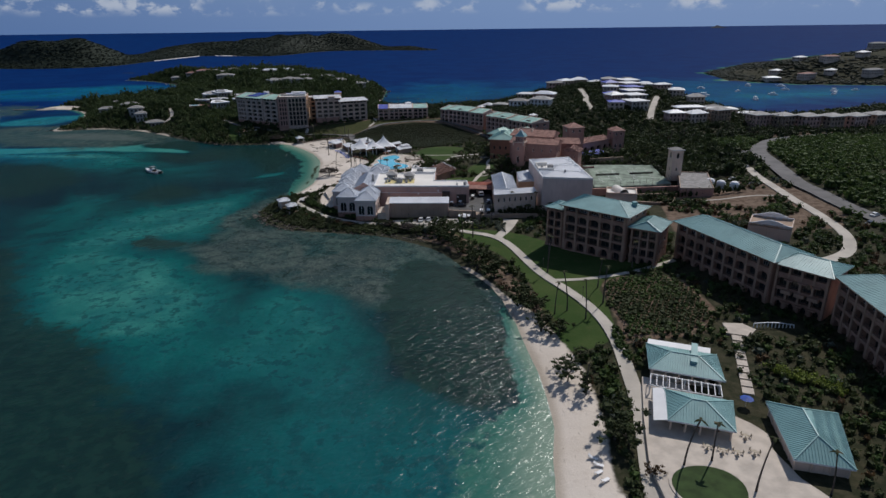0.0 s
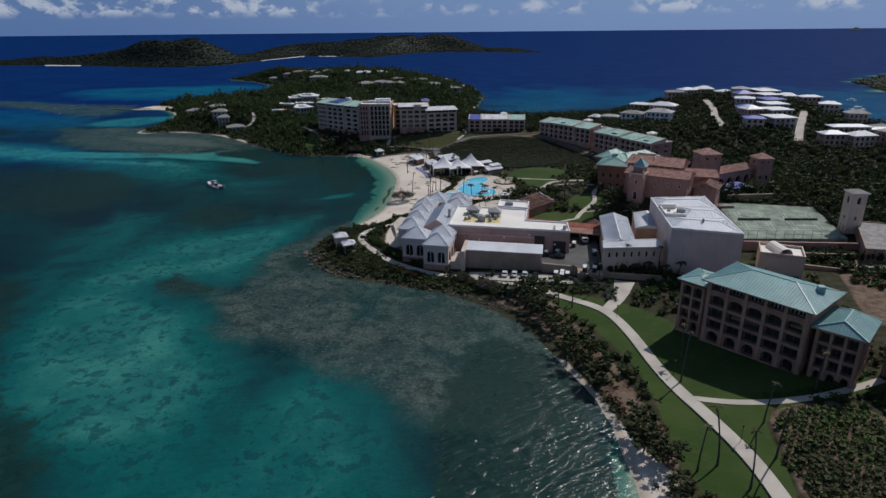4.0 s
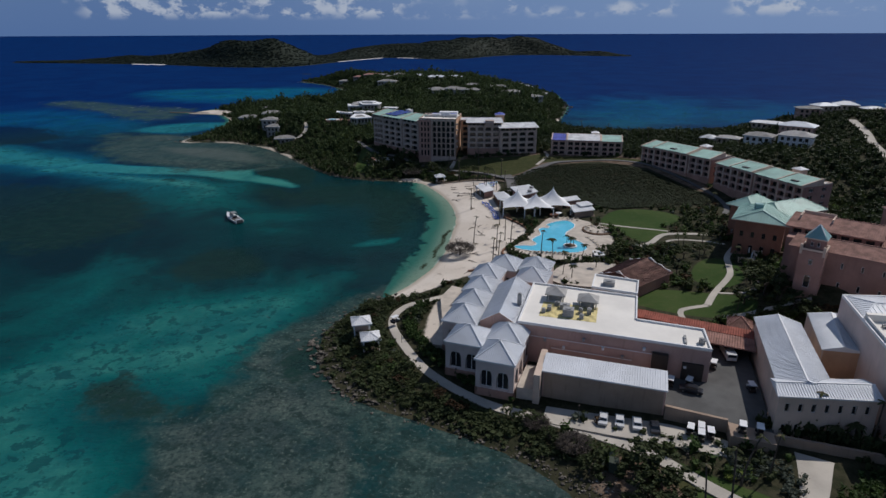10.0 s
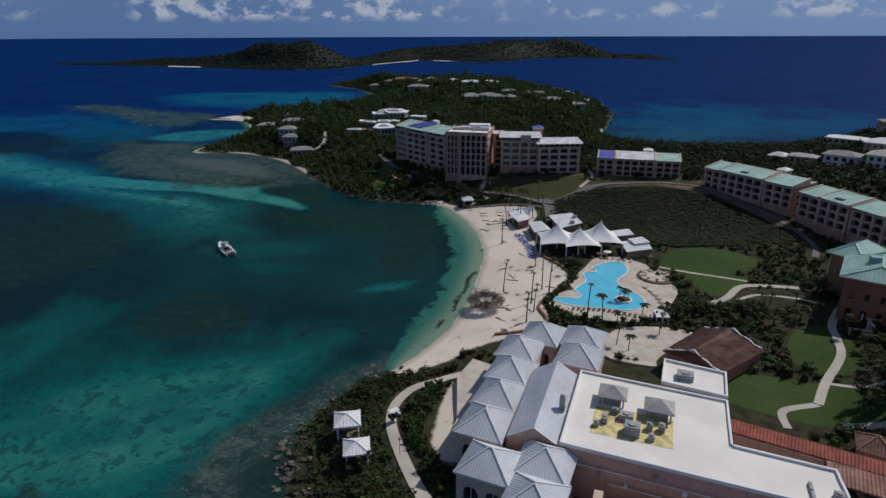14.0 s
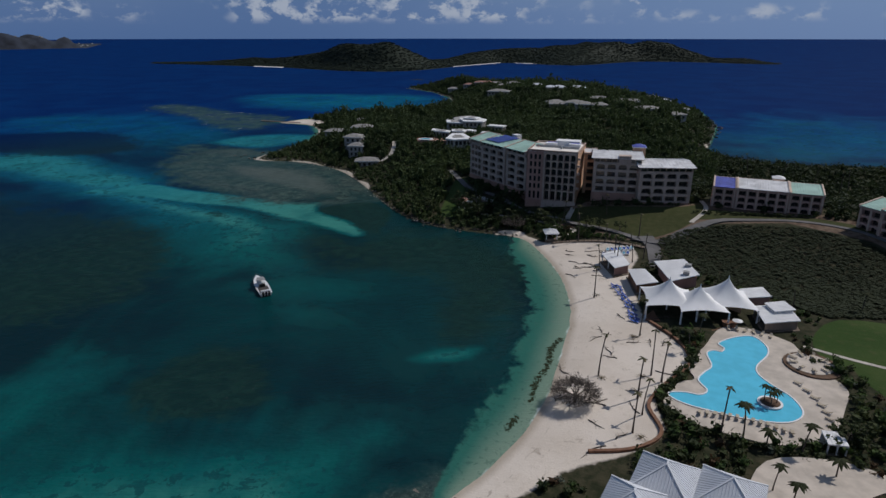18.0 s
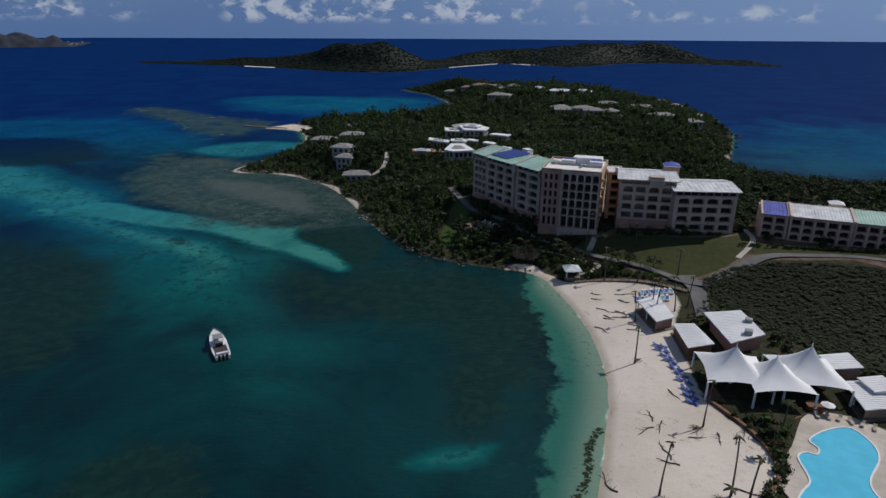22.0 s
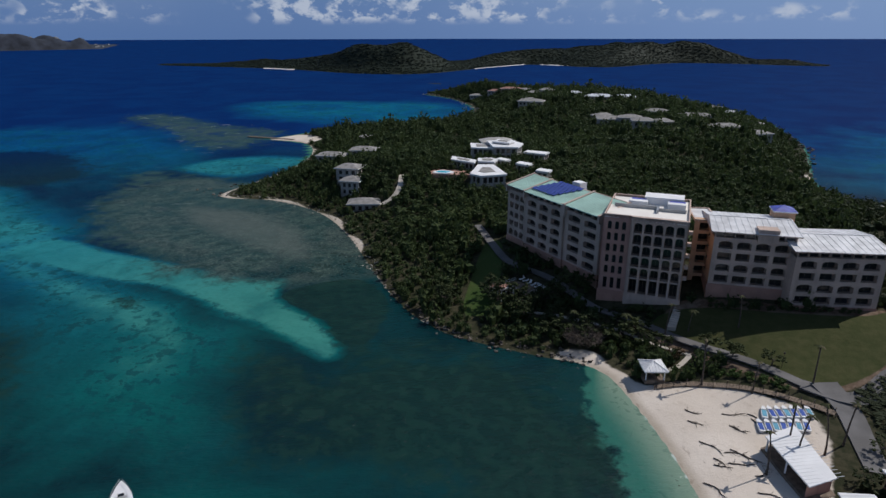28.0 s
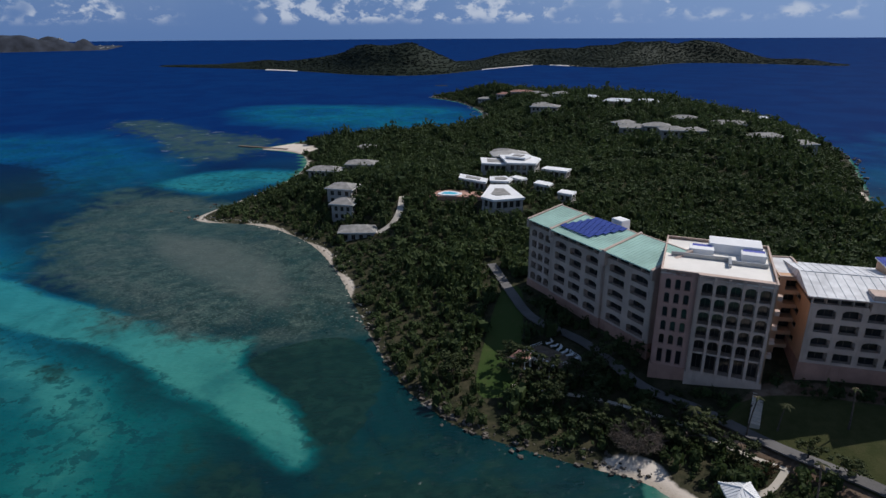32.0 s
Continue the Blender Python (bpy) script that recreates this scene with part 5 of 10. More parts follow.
# pergola between the first two
h = House("pergola", (55, 113.5, 2.6), "white timber pergola with open slats between two pavilions", "pergola")
for k in range(12):
    p = Vector((49.0, 117.4)).lerp(Vector((62.6, 112.2)), k / 11)
    s = Shell()
    s.bar((p.x, p.y, 5.0), (p.x - 1.6, p.y - 4.4, 5.0), 0.16, 0.22)
    h.put(s, "slat", "white")
for p0, p1 in (((49, 117.4), (62.6, 112.2)), ((47.4, 113), (61, 107.8))):
    s = Shell()
    s.bar((*p0, 4.8), (*p1, 4.8), 0.2, 0.25)
    h.put(s, "beam", "white")
    for k in range(5):
        p = Vector(p0).lerp(Vector(p1), k / 4)
        s = Shell()
        s.box(p.x - 0.12, p.y - 0.12, 2.2, p.x + 0.12, p.y + 0.12, 4.7)
        h.put(s, "post", "white")


# ---- the white restaurant and service buildings ----
def pyramid(h, cx, cy, w, d, z, rise, twist=-4.0):
    t = radians(twist)
    q = [(cx + x * math.cos(t) - y * math.sin(t), cy + x * math.sin(t) + y * math.cos(t)) for x, y in ((-w / 2, -d / 2), (w / 2, -d / 2), (w / 2, d / 2), (-w / 2, d / 2))]
    h.hip(q, z, rise, 0.35, "seam", inset=min(w, d) / 2 + 0.3, ribs=0.45, label="white standing seam pyramid roof", trim="white")
    return q


def restaurant():
    h = House("restaurant_building", (-30, 275, 2.5), "white-roofed pink restaurant with rows of pyramid roofs", "restaurant")
    for cx, cy in ((-42.3, 266.0), (-42.1, 275.4), (-42.2, 285.0), (-42.6, 294.6), (-39.2, 303.0)):
        q = pyramid(h, cx, cy, 8.6, 9.3, 10.3, 3.1)
        for i in range(4):
            a, b = Vector(q[i]), Vector(q[(i + 1) % 4])
            if i in (0, 3):
                h.facade(a, b, 3.4, [(6.5, 0.74, 4.2, 0.5, 1.4)], 2, "blush", foot="plinth", foot_z=1.5, cap=0.2, deep=0.4, rail=False, margin=0.9, split=2)
            else:
                h.wall(a, b, 2, 10.1, "blush")
    for cx, cy, w, d, fr in ((-38.6, 255.4, 8.8, 8.2, (0, 3)), (-30.1, 249.8, 8.6, 8.8, (0, 1, 3)), (-30.0, 258.6, 8.6, 8.8, (1,)), (-29.6, 295.4, 8.8, 8.8, ()), (-29.8, 304.0, 8.8, 8.8, (2,))):
        q = pyramid(h, cx, cy, w, d, 10.4, 3.0)
        for i in range(4):
            a, b = Vector(q[i]), Vector(q[(i + 1) % 4])
            if i in fr:
                h.facade(a, b, 3.4, [(6.6, 0.74, 4.2, 0.5, 1.5)], 2, "blush", foot="plinth", foot_z=1.5, cap=0.2, deep=0.4, rail=False, margin=0.6, split=2)
            else:
                h.wall(a, b, 2, 10.2, "blush")
    # the hall with a gabled roof behind the pyramids
    s = Shell()
    x0, x1, y0, y1 = -37.6, -28.2, 262.0, 285.5
    xm = (x0 + x1) / 2
    s.face([(x0, y0, 11.2), (xm, y0, 14.0), (xm, y1, 14.0), (x0, y1, 11.2)], 0)
    s.face([(xm, y0, 14.0), (x1, y0, 11.2), (x1, y1, 11.2), (xm, y1, 14.0)], 0)
    h.put(s, "roof", "seam", "white gabled metal roof")
    s = Shell()
    seams(s, Vector((x0, y1, 11.2)), Vector((x0, y0, 11.2)), Vector((xm, y0, 14.0)), Vector((xm, y1, 14.0)), 0.5)
    seams(s, Vector((x1, y0, 11.2)), Vector((x1, y1, 11.2)), Vector((xm, y1, 14.0)), Vector((xm, y0, 14.0)), 0.5)
    tagged(h.put(s, "standing_seams", "seam"), kind="stuff")
    s = Shell()
    s.face([(x0, y0 + 0.3, 2), (x1, y0 + 0.3, 2), (x1, y0 + 0.3, 11.2), (xm, y0 + 0.3, 13.9), (x0, y0 + 0.3, 11.2)])
    h.put(s, "gable_wall", "pink")
    s = Shell()
    s.face([(x1, y1 - 0.3, 2), (x0, y1 - 0.3, 2), (x0, y1 - 0.3, 11.2), (xm, y1 - 0.3, 13.9), (x1, y1 - 0.3, 11.2)])
    h.put(s, "gable_wall", "pink")
    # the long flat-roofed kitchens
    q = [(-28.4, 261.6), (14.2, 259.6), (13.6, 269.4), (-1.2, 270.6), (-1.0, 284.2), (-28.2, 286)]
    for i in range(6):
        h.wall(q[i], q[(i + 1) % 6], 2, 12.0, "pink")
    h.flat(q, 12.2, "deckroof", "white", 0.45, label="flat off-white roof")
    q = [(-12.8, 286.2), (-1.0, 284.8), (-0.6, 294.0), (-12.4, 295.6)]
    for i in range(4):
        h.wall(q[i], q[(i + 1) % 4], 2, 12.4, "pink")
    h.flat(q, 12.6, "deckroof", "white", 0.5)
    # roof plant on a stained patch
    s = Shell()
    s.box(-24, 266.5, 12.2, -10.5, 275, 12.23)
    h.put(s, "roof_patch", "yellow", "yellowed roof membrane")
    for cx, cy in ((-21.2, 277.4), (-13.0, 275.6)):
        for dx in (-2, 2):
            for dy in (-1.7, 1.7):
                s = Shell()
                s.box(cx + dx - 0.15, cy + dy - 0.15, 12.2, cx + dx + 0.15, cy + dy + 0.15, 14.3)
                h.put(s, "canopy_post", "steel")
        s = Shell()
        s.face([(cx - 2.6, cy - 2.3, 14.2), (cx + 2.6, cy - 2.3, 14.2), (cx, cy, 15.7)])
        s.face([(cx + 2.6, cy - 2.3, 14.2), (cx + 2.6, cy + 2.3, 14.2), (cx, cy, 15.7)])
        s.face([(cx + 2.6, cy + 2.3, 14.2), (cx - 2.6, cy + 2.3, 14.2), (cx, cy, 15.7)])
        s.face([(cx - 2.6, cy + 2.3, 14.2), (cx - 2.6, cy - 2.3, 14.2), (cx, cy, 15.7)])
        s.box(cx - 2.6, cy - 2.3, 14.0, cx + 2.6, cy + 2.3, 14.19)
        h.put(s, "roof_canopy", "pale_roof")
        s = Shell()
        s.box(cx - 1.6, cy - 1.2, 12.2, cx + 1.6, cy + 1.2, 13.6)
        h.put(s, "chiller", "hvac")
    for x, y, w, d, t in ((-17.2, 268.6, 2.6, 2.2, 1.9), (-18.4, 272.4, 2.4, 1.6, 1.2), (-22, 270.4, 1.0, 1.4, 1.2), (-23.2, 268.8, 0.9, 0.9, 1.0), (-14.4, 270.6, 1.0, 1.0, 1.3), (-12.4, 270.9, 1.0, 1.2, 1.4), (-14.0, 267.8, 1.0, 1.0, 1.0), (-20.4, 273.6, 1.2, 0.8, 1.0), (-8.4, 289.6, 3.0, 2.4, 1.6), (9, 263, 0.5, 3.6, 0.5), (12.4, 262.6, 1.2, 1.2, 1.1), (-29.6, 271.5, 1, 0.8, 3.0)):
        s = Shell()
        s.box(x - w / 2, y - d / 2, 12.2, x + w / 2, y + d / 2, 12.2 + t)
        s.tube([(x, y, 12.2 + t), (x, y, 12.4 + t)], [min(w, d) * 0.35] * 2, 10)
        h.put(s, "air_handler", "hvac")
    s = Shell()
    s.box(2.2, 258.9, 3, 5.6, 260.5, 10)
    h.put(s, "service_shaft", "rail")
    for x in (-14, -3):
        s = Shell()
        s.box(x - 2.1, 256.2, 3, x + 2.1, 259.6, 5.6)
        h.put(s, "cold_store", "steel")
    s = Shell()
    s.box(8.6, 259.0, 4.6, 13.0, 259.9, 8.6)
    h.put(s, "loading_door", "rail")
    # pipes and small fittings on the kitchens' front wall
    for x0, x1, z in ((-26, 5, 9.6), (-20, -2, 7.2)):
        s = Shell()
        s.tube([(x0, 261.0 - 0.045 * (x0 + 28.4), z), (x1, 261.0 - 0.045 * (x1 + 28.4), z)], [0.09, 0.09], 6)
        h.put(s, "pipe", "white")
    for k in range(9):
        x = -26 + k * 4.4
        s = Shell()
        s.box(x - 0.3, 260.6 - 0.045 * (x + 28.4), 10.2 - (k % 3) * 1.4, x + 0.3, 261.4 - 0.045 * (x + 28.4), 10.8 - (k % 3) * 1.4)
        h.put(s, "wall_fitting", "hvac" if k % 2 else "white")
    for k, (x, y, w, d, t) in enumerate(((-18.5, 257.6, 1.6, 1.2, 1.8), (-9.5, 257.2, 1.2, 1.0, 2.2), (-7.6, 257.0, 1.0, 1.2, 1.6), (0.6, 256.4, 1.4, 1.6, 1.9), (2.4, 255.6, 1.0, 1.0, 1.3))):
        s = Shell()
        s.box(x - w / 2, y - d / 2, 3, x + w / 2, y + d / 2, 3 + t)
        s.tube([(x, y, 3 + t), (x, y, 3.2 + t)], [w * 0.3] * 2, 10)
        h.put(s, "compressor", "hvac" if k % 2 else "steel")
    # front terrace
    s = Shell()
    s.prism([(-25.6, 246), (-21.5, 246), (-21, 256), (-25, 256)], 1.8, 4.6)
    h.put(s, "terrace", "paver")


restaurant()
h = House("store_shed", (-8, 251, 2.4), "long pink store shed with a white metal roof", "shed")
q = [(-20.4, 248.2), (4.8, 247.4), (4.9, 253.4), (-20.2, 254.2)]
for i in range(4):
    h.wall(q[i], q[(i + 1) % 4], 1.8, 8.3 if i != 2 else 8.9, "ochre" if i == 0 else "pink")
s = Shell()
a, b, c, d = (Vector((*p, z)) for p, z in zip([(-20.7, 247.9), (5.1, 247.1), (5.2, 253.7), (-20.5, 254.5)], (8.4, 8.4, 9.3, 9.3)))
s.prism([p.to_2d() for p in (a, b, c, d)], 8.1, [p.z for p in (a, b, c, d)])
h.put(s, "roof", "seam", "white standing seam metal roof")
s = Shell()
seams(s, a, b, c, d, 0.5)
tagged(h.put(s, "standing_seams", "seam"), kind="stuff")
slab("wall_1", [(-22, 245.4), (-20.6, 245.4), (-20.4, 257), (-21.8, 257)], 1.5, 8.6, "cream", "cream garden wall beside the shed", "wall")
slab("wall_2", [(4.9, 246.2), (16.4, 244.6), (16.4, 245.2), (4.9, 246.9)], 1.5, 5.4, "ochre", "brown retaining wall below the service yard", "wall")
slab("wall_3", [(24.2, 243.2), (52, 241.6), (52, 242.2), (24.2, 243.8)], 1.2, 4.6, "ochre", "long brown garden wall", "wall")
slab("service_yard", [(4.9, 246.9), (16.4, 245.2), (24.6, 243.6), (24.9, 276), (14.0, 277.5), (13.8, 259.4), (4.9, 259.6)], 0.8, 4.5, "asphalt", "dark asphalt service yard with patches", "yard")
slab("wall_4", [(16.4, 240.4), (24.2, 239.8), (24.2, 243.4), (16.4, 244.8)], 0.8, 4.9, "ochre", "raised parking deck on brown walls", "parking deck")
# tiled canopy and covered passage between yard and gardens
h = House("covered_passage", (10, 280, 3), "terracotta-tiled covered passage along the service yard", "covered passage")
for q, z0, z1, mat in (([(-1, 280.6), (25.6, 275.6), (26.2, 278.4), (-0.6, 283.6)], 8.2, 9.2, "brick_red"), ([(14.2, 272.4), (25.4, 270.4), (25.8, 275.6), (14.4, 277.8)], 7.6, 8.4, "terracotta")):
    s = Shell()
    s.prism(q, z0, [z0 + 0.3, z0 + 0.3, z1, z1])
    h.put(s, "roof", mat)
    s = Shell()
    a, b, c, d = (Vector((*p, z)) for p, z in zip(q, (z0 + 0.31, z0 + 0.31, z1 + 0.01, z1 + 0.01)))
    seams(s, a, b, c, d, 0.55, 0.3, 0.14)
    tagged(h.put(s, "tile_ribs", mat), kind="stuff")
h.wall((-1, 280.4), (14.2, 277.4), 2, 8.2, "cream")
h.wall((14.2, 277.4), (25.6, 275.2), 2, 7.6, "glass", label="deep blue screen under the canopy")
h.wall((26.2, 278.4), (-0.6, 283.6), 2, 8.2, "cream")


def gable(h, q, z, rise, mat="seam", gap=0.5, over=0.3):
    """A gabled roof; its ridge runs from the middle of the first side to the middle of the third."""
    a, b, c, d = (Vector((*p, z)) for p in q)
    r0, r1 = (a + b) / 2 + Vector((0, 0, rise)), (c + d) / 2 + Vector((0, 0, rise))
    s = Shell()
    s.face([d, a, r0, r1])
    s.face([b, c, r1, r0])
    s.face([a, b, r0], 1)
    s.face([c, d, r1], 1)
    low = [p - Vector((0, 0, 0.25)) for p in (a, b, c, d)]
    for i, (p, q1) in enumerate(zip((a, b, c, d), (b, c, d, a))):
        s.face([low[i], low[(i + 1) % 4], q1, p], 1)
    sm = Shell()
    seams(sm, d, a, r0, r1, gap)
    seams(sm, b, c, r1, r0, gap)
    tagged(h.put(sm, "standing_seams", mat), kind="stuff")
    rc = Shell()
    rc.bar(r0 + Vector((0, 0, 0.03)), r1 + Vector((0, 0, 0.03)), 0.3, 0.1)
    h.put(rc, "ridge_cap", "white")
    return h.put(s, "roof", [mat, "white"], "white standing seam metal roof")


h = House("office_building", (32, 262, 3), "cream two-storey offices with white metal roofs", "office")
q = [(25.0, 250.2), (34.6, 250.0), (35.2, 278.6), (26.0, 279.2)]
for i in (1, 2, 3):
    h.wall(q[i], q[(i + 1) % 4], 2, 12.2, "cream")
gable(h, [(24.7, 249), (35.0, 249), (35.6, 279), (25.6, 279.6)], 12.4, 1.6)
h.facade((24.4, 245.0), (42.2, 248.6), 3.2, [(4.2, 0.3, 1.6, 1.2, 0.0), (4.6, 0.34, 1.9, 1.4, 0.0)], 7, "cream", foot="plinth", foot_z=1.5, cap=0.4, deep=0.25, rail=False, split=1)
h.wall((42.2, 248.6), (41.2, 255), 2, 12.2, "cream")
h.wall((34.6, 254.6), (24.4, 250), 2, 12.2, "cream")
h.wall((24.4, 250.2), (24.4, 245.0), 2, 12.2, "cream")
gable(h, [(42.6, 248.0), (41.4, 255.6), (23.9, 251.0), (24.0, 244.5)], 12.4, 1.2)
h.wall((42, 255), (34.6, 254.6), 2, 12.2, "cream")
h = House("service_building", (42, 275, 3), "rose service building with a white metal roof", "service building")
q = [(36.8, 266.4), (45.2, 267.0), (48.2, 284.6), (38.4, 285.4)]
for i in range(4):
    h.wall(q[i], q[(i + 1) % 4], 2, 12.3, "peach" if i == 0 else "cream")
gable(h, q, 12.5, 1.0)
h = House("ballroom_building", (54, 260, 3), "large pink windowless hall with a flat white roof", "hall")
q = [(44.6, 247.0), (65.0, 243.6), (63.6, 287.0), (43.8, 282.6)]
for i in range(4):
    h.wall(q[i], q[(i + 1) % 4], 1.5, 18.6, "blush")
h.flat(q, 18.8, "deckroof", "white", 0.45, label="flat white roof with raised sheeted parts")
at = lambda u, v: tuple((Vector(q[0]) * (1 - u) + Vector(q[1]) * u) * (1 - v) + (Vector(q[3]) * (1 - u) + Vector(q[2]) * u) * v)
# low sheeted roofs before, beside and behind the sunken plant deck
for cs, rise, ins in (([at(0.03, 0.02), at(0.97, 0.02), at(0.97, 0.34), at(0.03, 0.34)], 1.3, 4.5), ([at(0.36, 0.35), at(0.97, 0.35), at(0.97, 0.66), at(0.36, 0.66)], 0.9, 3.0), ([at(0.03, 0.67), at(0.97, 0.67), at(0.97, 0.98), at(0.03, 0.98)], 1.1, 4.0)):
    h.hip(cs, 19.2, rise, 0.0, "seam", inset=ins, ribs=1.0, name="raised_roof", label="white seamed sheet roof", fascia=0.38)
for cs, z in (([at(0.03, 0.345), at(0.35, 0.345), at(0.35, 0.36), at(0.03, 0.36)], 20.2), ([at(0.03, 0.63), at(0.3, 0.63), at(0.3, 0.66), at(0.03, 0.66)], 20.4), ([at(0.03, 0.36), at(0.05, 0.36), at(0.05, 0.63), at(0.03, 0.63)], 19.9)):
    s = Shell()
    s.prism(cs, 18.8, z)
    h.put(s, "parapet", "deckroof")
for u, v, w, d, z in ((0.33, 0.50, 2.4, 2.0, 1.5), (0.20, 0.43, 1.0, 1.0, 0.7), (0.16, 0.56, 0.8, 1.2, 0.6), (0.5, 0.14, 0.6, 0.6, 2.4)):
    x, y = at(u, v)
    s = Shell()
    s.box(x - w / 2, y - d / 2, 18.8, x + w / 2, y + d / 2, 18.8 + z)
    s.tube([(x, y, 18.8 + z), (x, y, 19.0 + z)], [w * 0.3] * 2, 10)
    h.put(s, "roof_plant", "hvac")


# ---- the rose-coloured reception with its towers ----
def tower(h, cx, cy, w, z0, z1, mat, cap_mat, rise, yaw=12.0):
    t = radians(yaw)
    q = [(cx + x * math.cos(t) - y * math.sin(t), cy + x * math.sin(t) + y * math.cos(t)) for x, y in ((-w / 2, -w / 2), (w / 2, -w / 2), (w / 2, w / 2), (-w / 2, w / 2))]
    for i in range(4):
        h.facade(q[i], q[(i + 1) % 4], z0, [(z1 - z0 - 3.4, 0.42, 2.2, (z1 - z0) * 0.3, 0.0), (3.4, 0.3, 1.6, 0.9, 0.3)], 1 if i % 2 else 2, mat, deep=0.25, rail=False, split=1, cap=0.2)
    h.hip(q, z1 + 0.3, rise, 0.4, cap_mat, inset=w / 2 + 0.39, ribs=0, trim="cream", name="cap")


def reception():
    h = House("reception_building", (70, 335, 5), "rose stucco reception with towers and terracotta roofs", "reception")
    p, u, n = Vector((37.4, 304.2)), Vector((0.915, -0.403)), Vector((0.403, 0.915))
    at = lambda a, d: p + u * a + n * d
    two = [(6.2, 0.16, 1.9, 2.6, 0.0), (5.8, 0.14, 1.7, 1.8, 0.4)]
    # front wing, gabled
    top, q = h.block(at(0, 0), at(23.5, 0), 10, 11.4, two, 5, "rose", side_bays=2, foot="rose", foot_z=3, deep=0.3, rail=False, split=1)
    h.hip(q, top + 0.1, 2.0, 0.8, "terracotta", inset=0.8, ribs=0.6, trim="rose")
    # hall behind it, with a row of dark openings under the eave
    top, q = h.block(at(-4, 15), at(17.5, 15), 13, 11.4, [(10.6, 0.2, 2.0, 5.0, 0.0), (2.4, 0.74, 1.5, 0.4, 0.0)], 7, "rose", side_bays=2, foot="rose", foot_z=3, deep=0.8, rail=False, split=1)
    h.hip(q, top + 0.1, 2.4, 0.9, "terracotta", inset=0.8, ribs=0.6, trim="rose")
    s = Shell()
    s.prism([at(-3.5, 10), at(22, 10), at(17, 15), at(-3.5, 15)], 11, 22.4)
    h.put(s, "wall", "rose")
    for a, d in ((-2.5, 18.5), (5.5, 18.5)):
        s = Shell()
        s.prism([at(a, d), at(a + 0.4, d), at(a + 0.4, d + 5), at(a, d + 5)], 24.0, 27.0)
        h.put(s, "parapet", "cream")
    s = Shell()
    s.prism([at(-2.5, 23.3), at(5.9, 23.3), at(5.9, 23.7), at(-2.5, 23.7)], 24.0, 27.3)
    h.put(s, "parapet", "cream")
    # projecting tower with a swept parapet, a belfry and a green pyramid cap
    q = [at(2.4, -4.6), at(8.2, -4.6), at(8.2, 1.6), at(2.4, 1.6)]
    for i in range(4):
        h.facade(q[i], q[(i + 1) % 4], 8.0, [(11.0, 0.34, 3.4, 6.2, 0.0), (4.6, 0.2, 1.6, 1.4, 0.0)], 1, "rose", deep=0.25, rail=False, split=1, cap=0.3)
    h.flat(q, 24.1, "terracotta", "cream", 0.5)
    for a in (2.4, 7.6):
        s = Shell()
        s.prism([at(a, -4.7), at(a + 0.6, -4.7), at(a + 0.6, -4.1), at(a, -4.1)], 23.0, 25.6)
        h.put(s, "corner_post", "cream")
    q = [at(3.2, -2.4), at(7.4, -2.4), at(7.4, 1.8), at(3.2, 1.8)]
    for i in range(4):
        h.facade(q[i], q[(i + 1) % 4], 24.2, [(2.4, 0.4, 1.2, 0.6, 0.2)], 2, "rose", deep=0.25, rail=False, split=1, cap=0.2)
    h.hip(q, 27.0, 3.2, 0.5, "teal", inset=2.59, ribs=0, trim="cream", name="cap")
    for i in range(4):
        c, e = Vector(q[i]), (Vector(q[0]) + Vector(q[2])) / 2
        s = Shell()
        s.bar((*c.lerp(e, -0.12), 27.05), (*e, 30.2), 0.22, 0.22)
        h.put(s, "cap_rib", "white")
    # lower range between the front wing and the great tower
    top, q = h.block(at(24.8, 7), at(33, 7), 9, 11.4, [(7.4, 0.14, 1.8, 4.2, 0.0)], 3, "rose", side_bays=2, foot="rose", foot_z=3, deep=0.3, rail=False, split=1, cap=0.4)
    h.hip(q, top + 0.1, 1.9, 0.7, "terracotta", inset=0.8, ribs=0.6, trim="rose")
    top, q = h.block(at(19, 15), at(31, 18), 11, 11.4, [(9.6, 0.14, 1.8, 5.2, 0.0)], 3, "rose", side_bays=2, foot="rose", foot_z=3, deep=0.3, rail=False, split=1, cap=0.4)
    h.hip(q, top + 0.1, 2.0, 0.7, "terracotta", inset=0.8, ribs=0.6, trim="rose")
    tower(h, 77.4, 343.6, 9.0, 5.0, 24.4, "rose", "terracotta", 2.2)
    tower(h, 107.4, 363.0, 7.4, 5.0, 19.0, "rose", "terracotta", 2.2)
    top, q = h.block((83, 345), (103, 360), 9, 6.5, [(7.0, 0.6, 5.2, 0.2, 1.6)], 4, "rose", side_bays=0, foot="rose", foot_z=3, deep=1.2, rail=False, split=1, cap=1.0)
    h.hip(q, top + 0.1, 1.8, 0.7, "terracotta", inset=0.8, ribs=0.6, trim="rose")
    s = Shell()
    s.prism([(84, 333), (98, 342), (94, 350), (81, 342)], 9.6, 10.2)
    h.put(s, "porte_cochere", "tarp", "violet-blue porch roof")
    for x, y in ((84.6, 334), (97, 342), (90, 338)):
        s = Shell()
        s.box(x - 0.3, y - 0.3, 3, x + 0.3, y + 0.3, 9.6)
        h.put(s, "column", "rose")
    h.wall((62, 312), (84, 317), 3, 7.6, "rose")
    h.wall((110, 352), (128, 366), 4, 7.6, "rose")


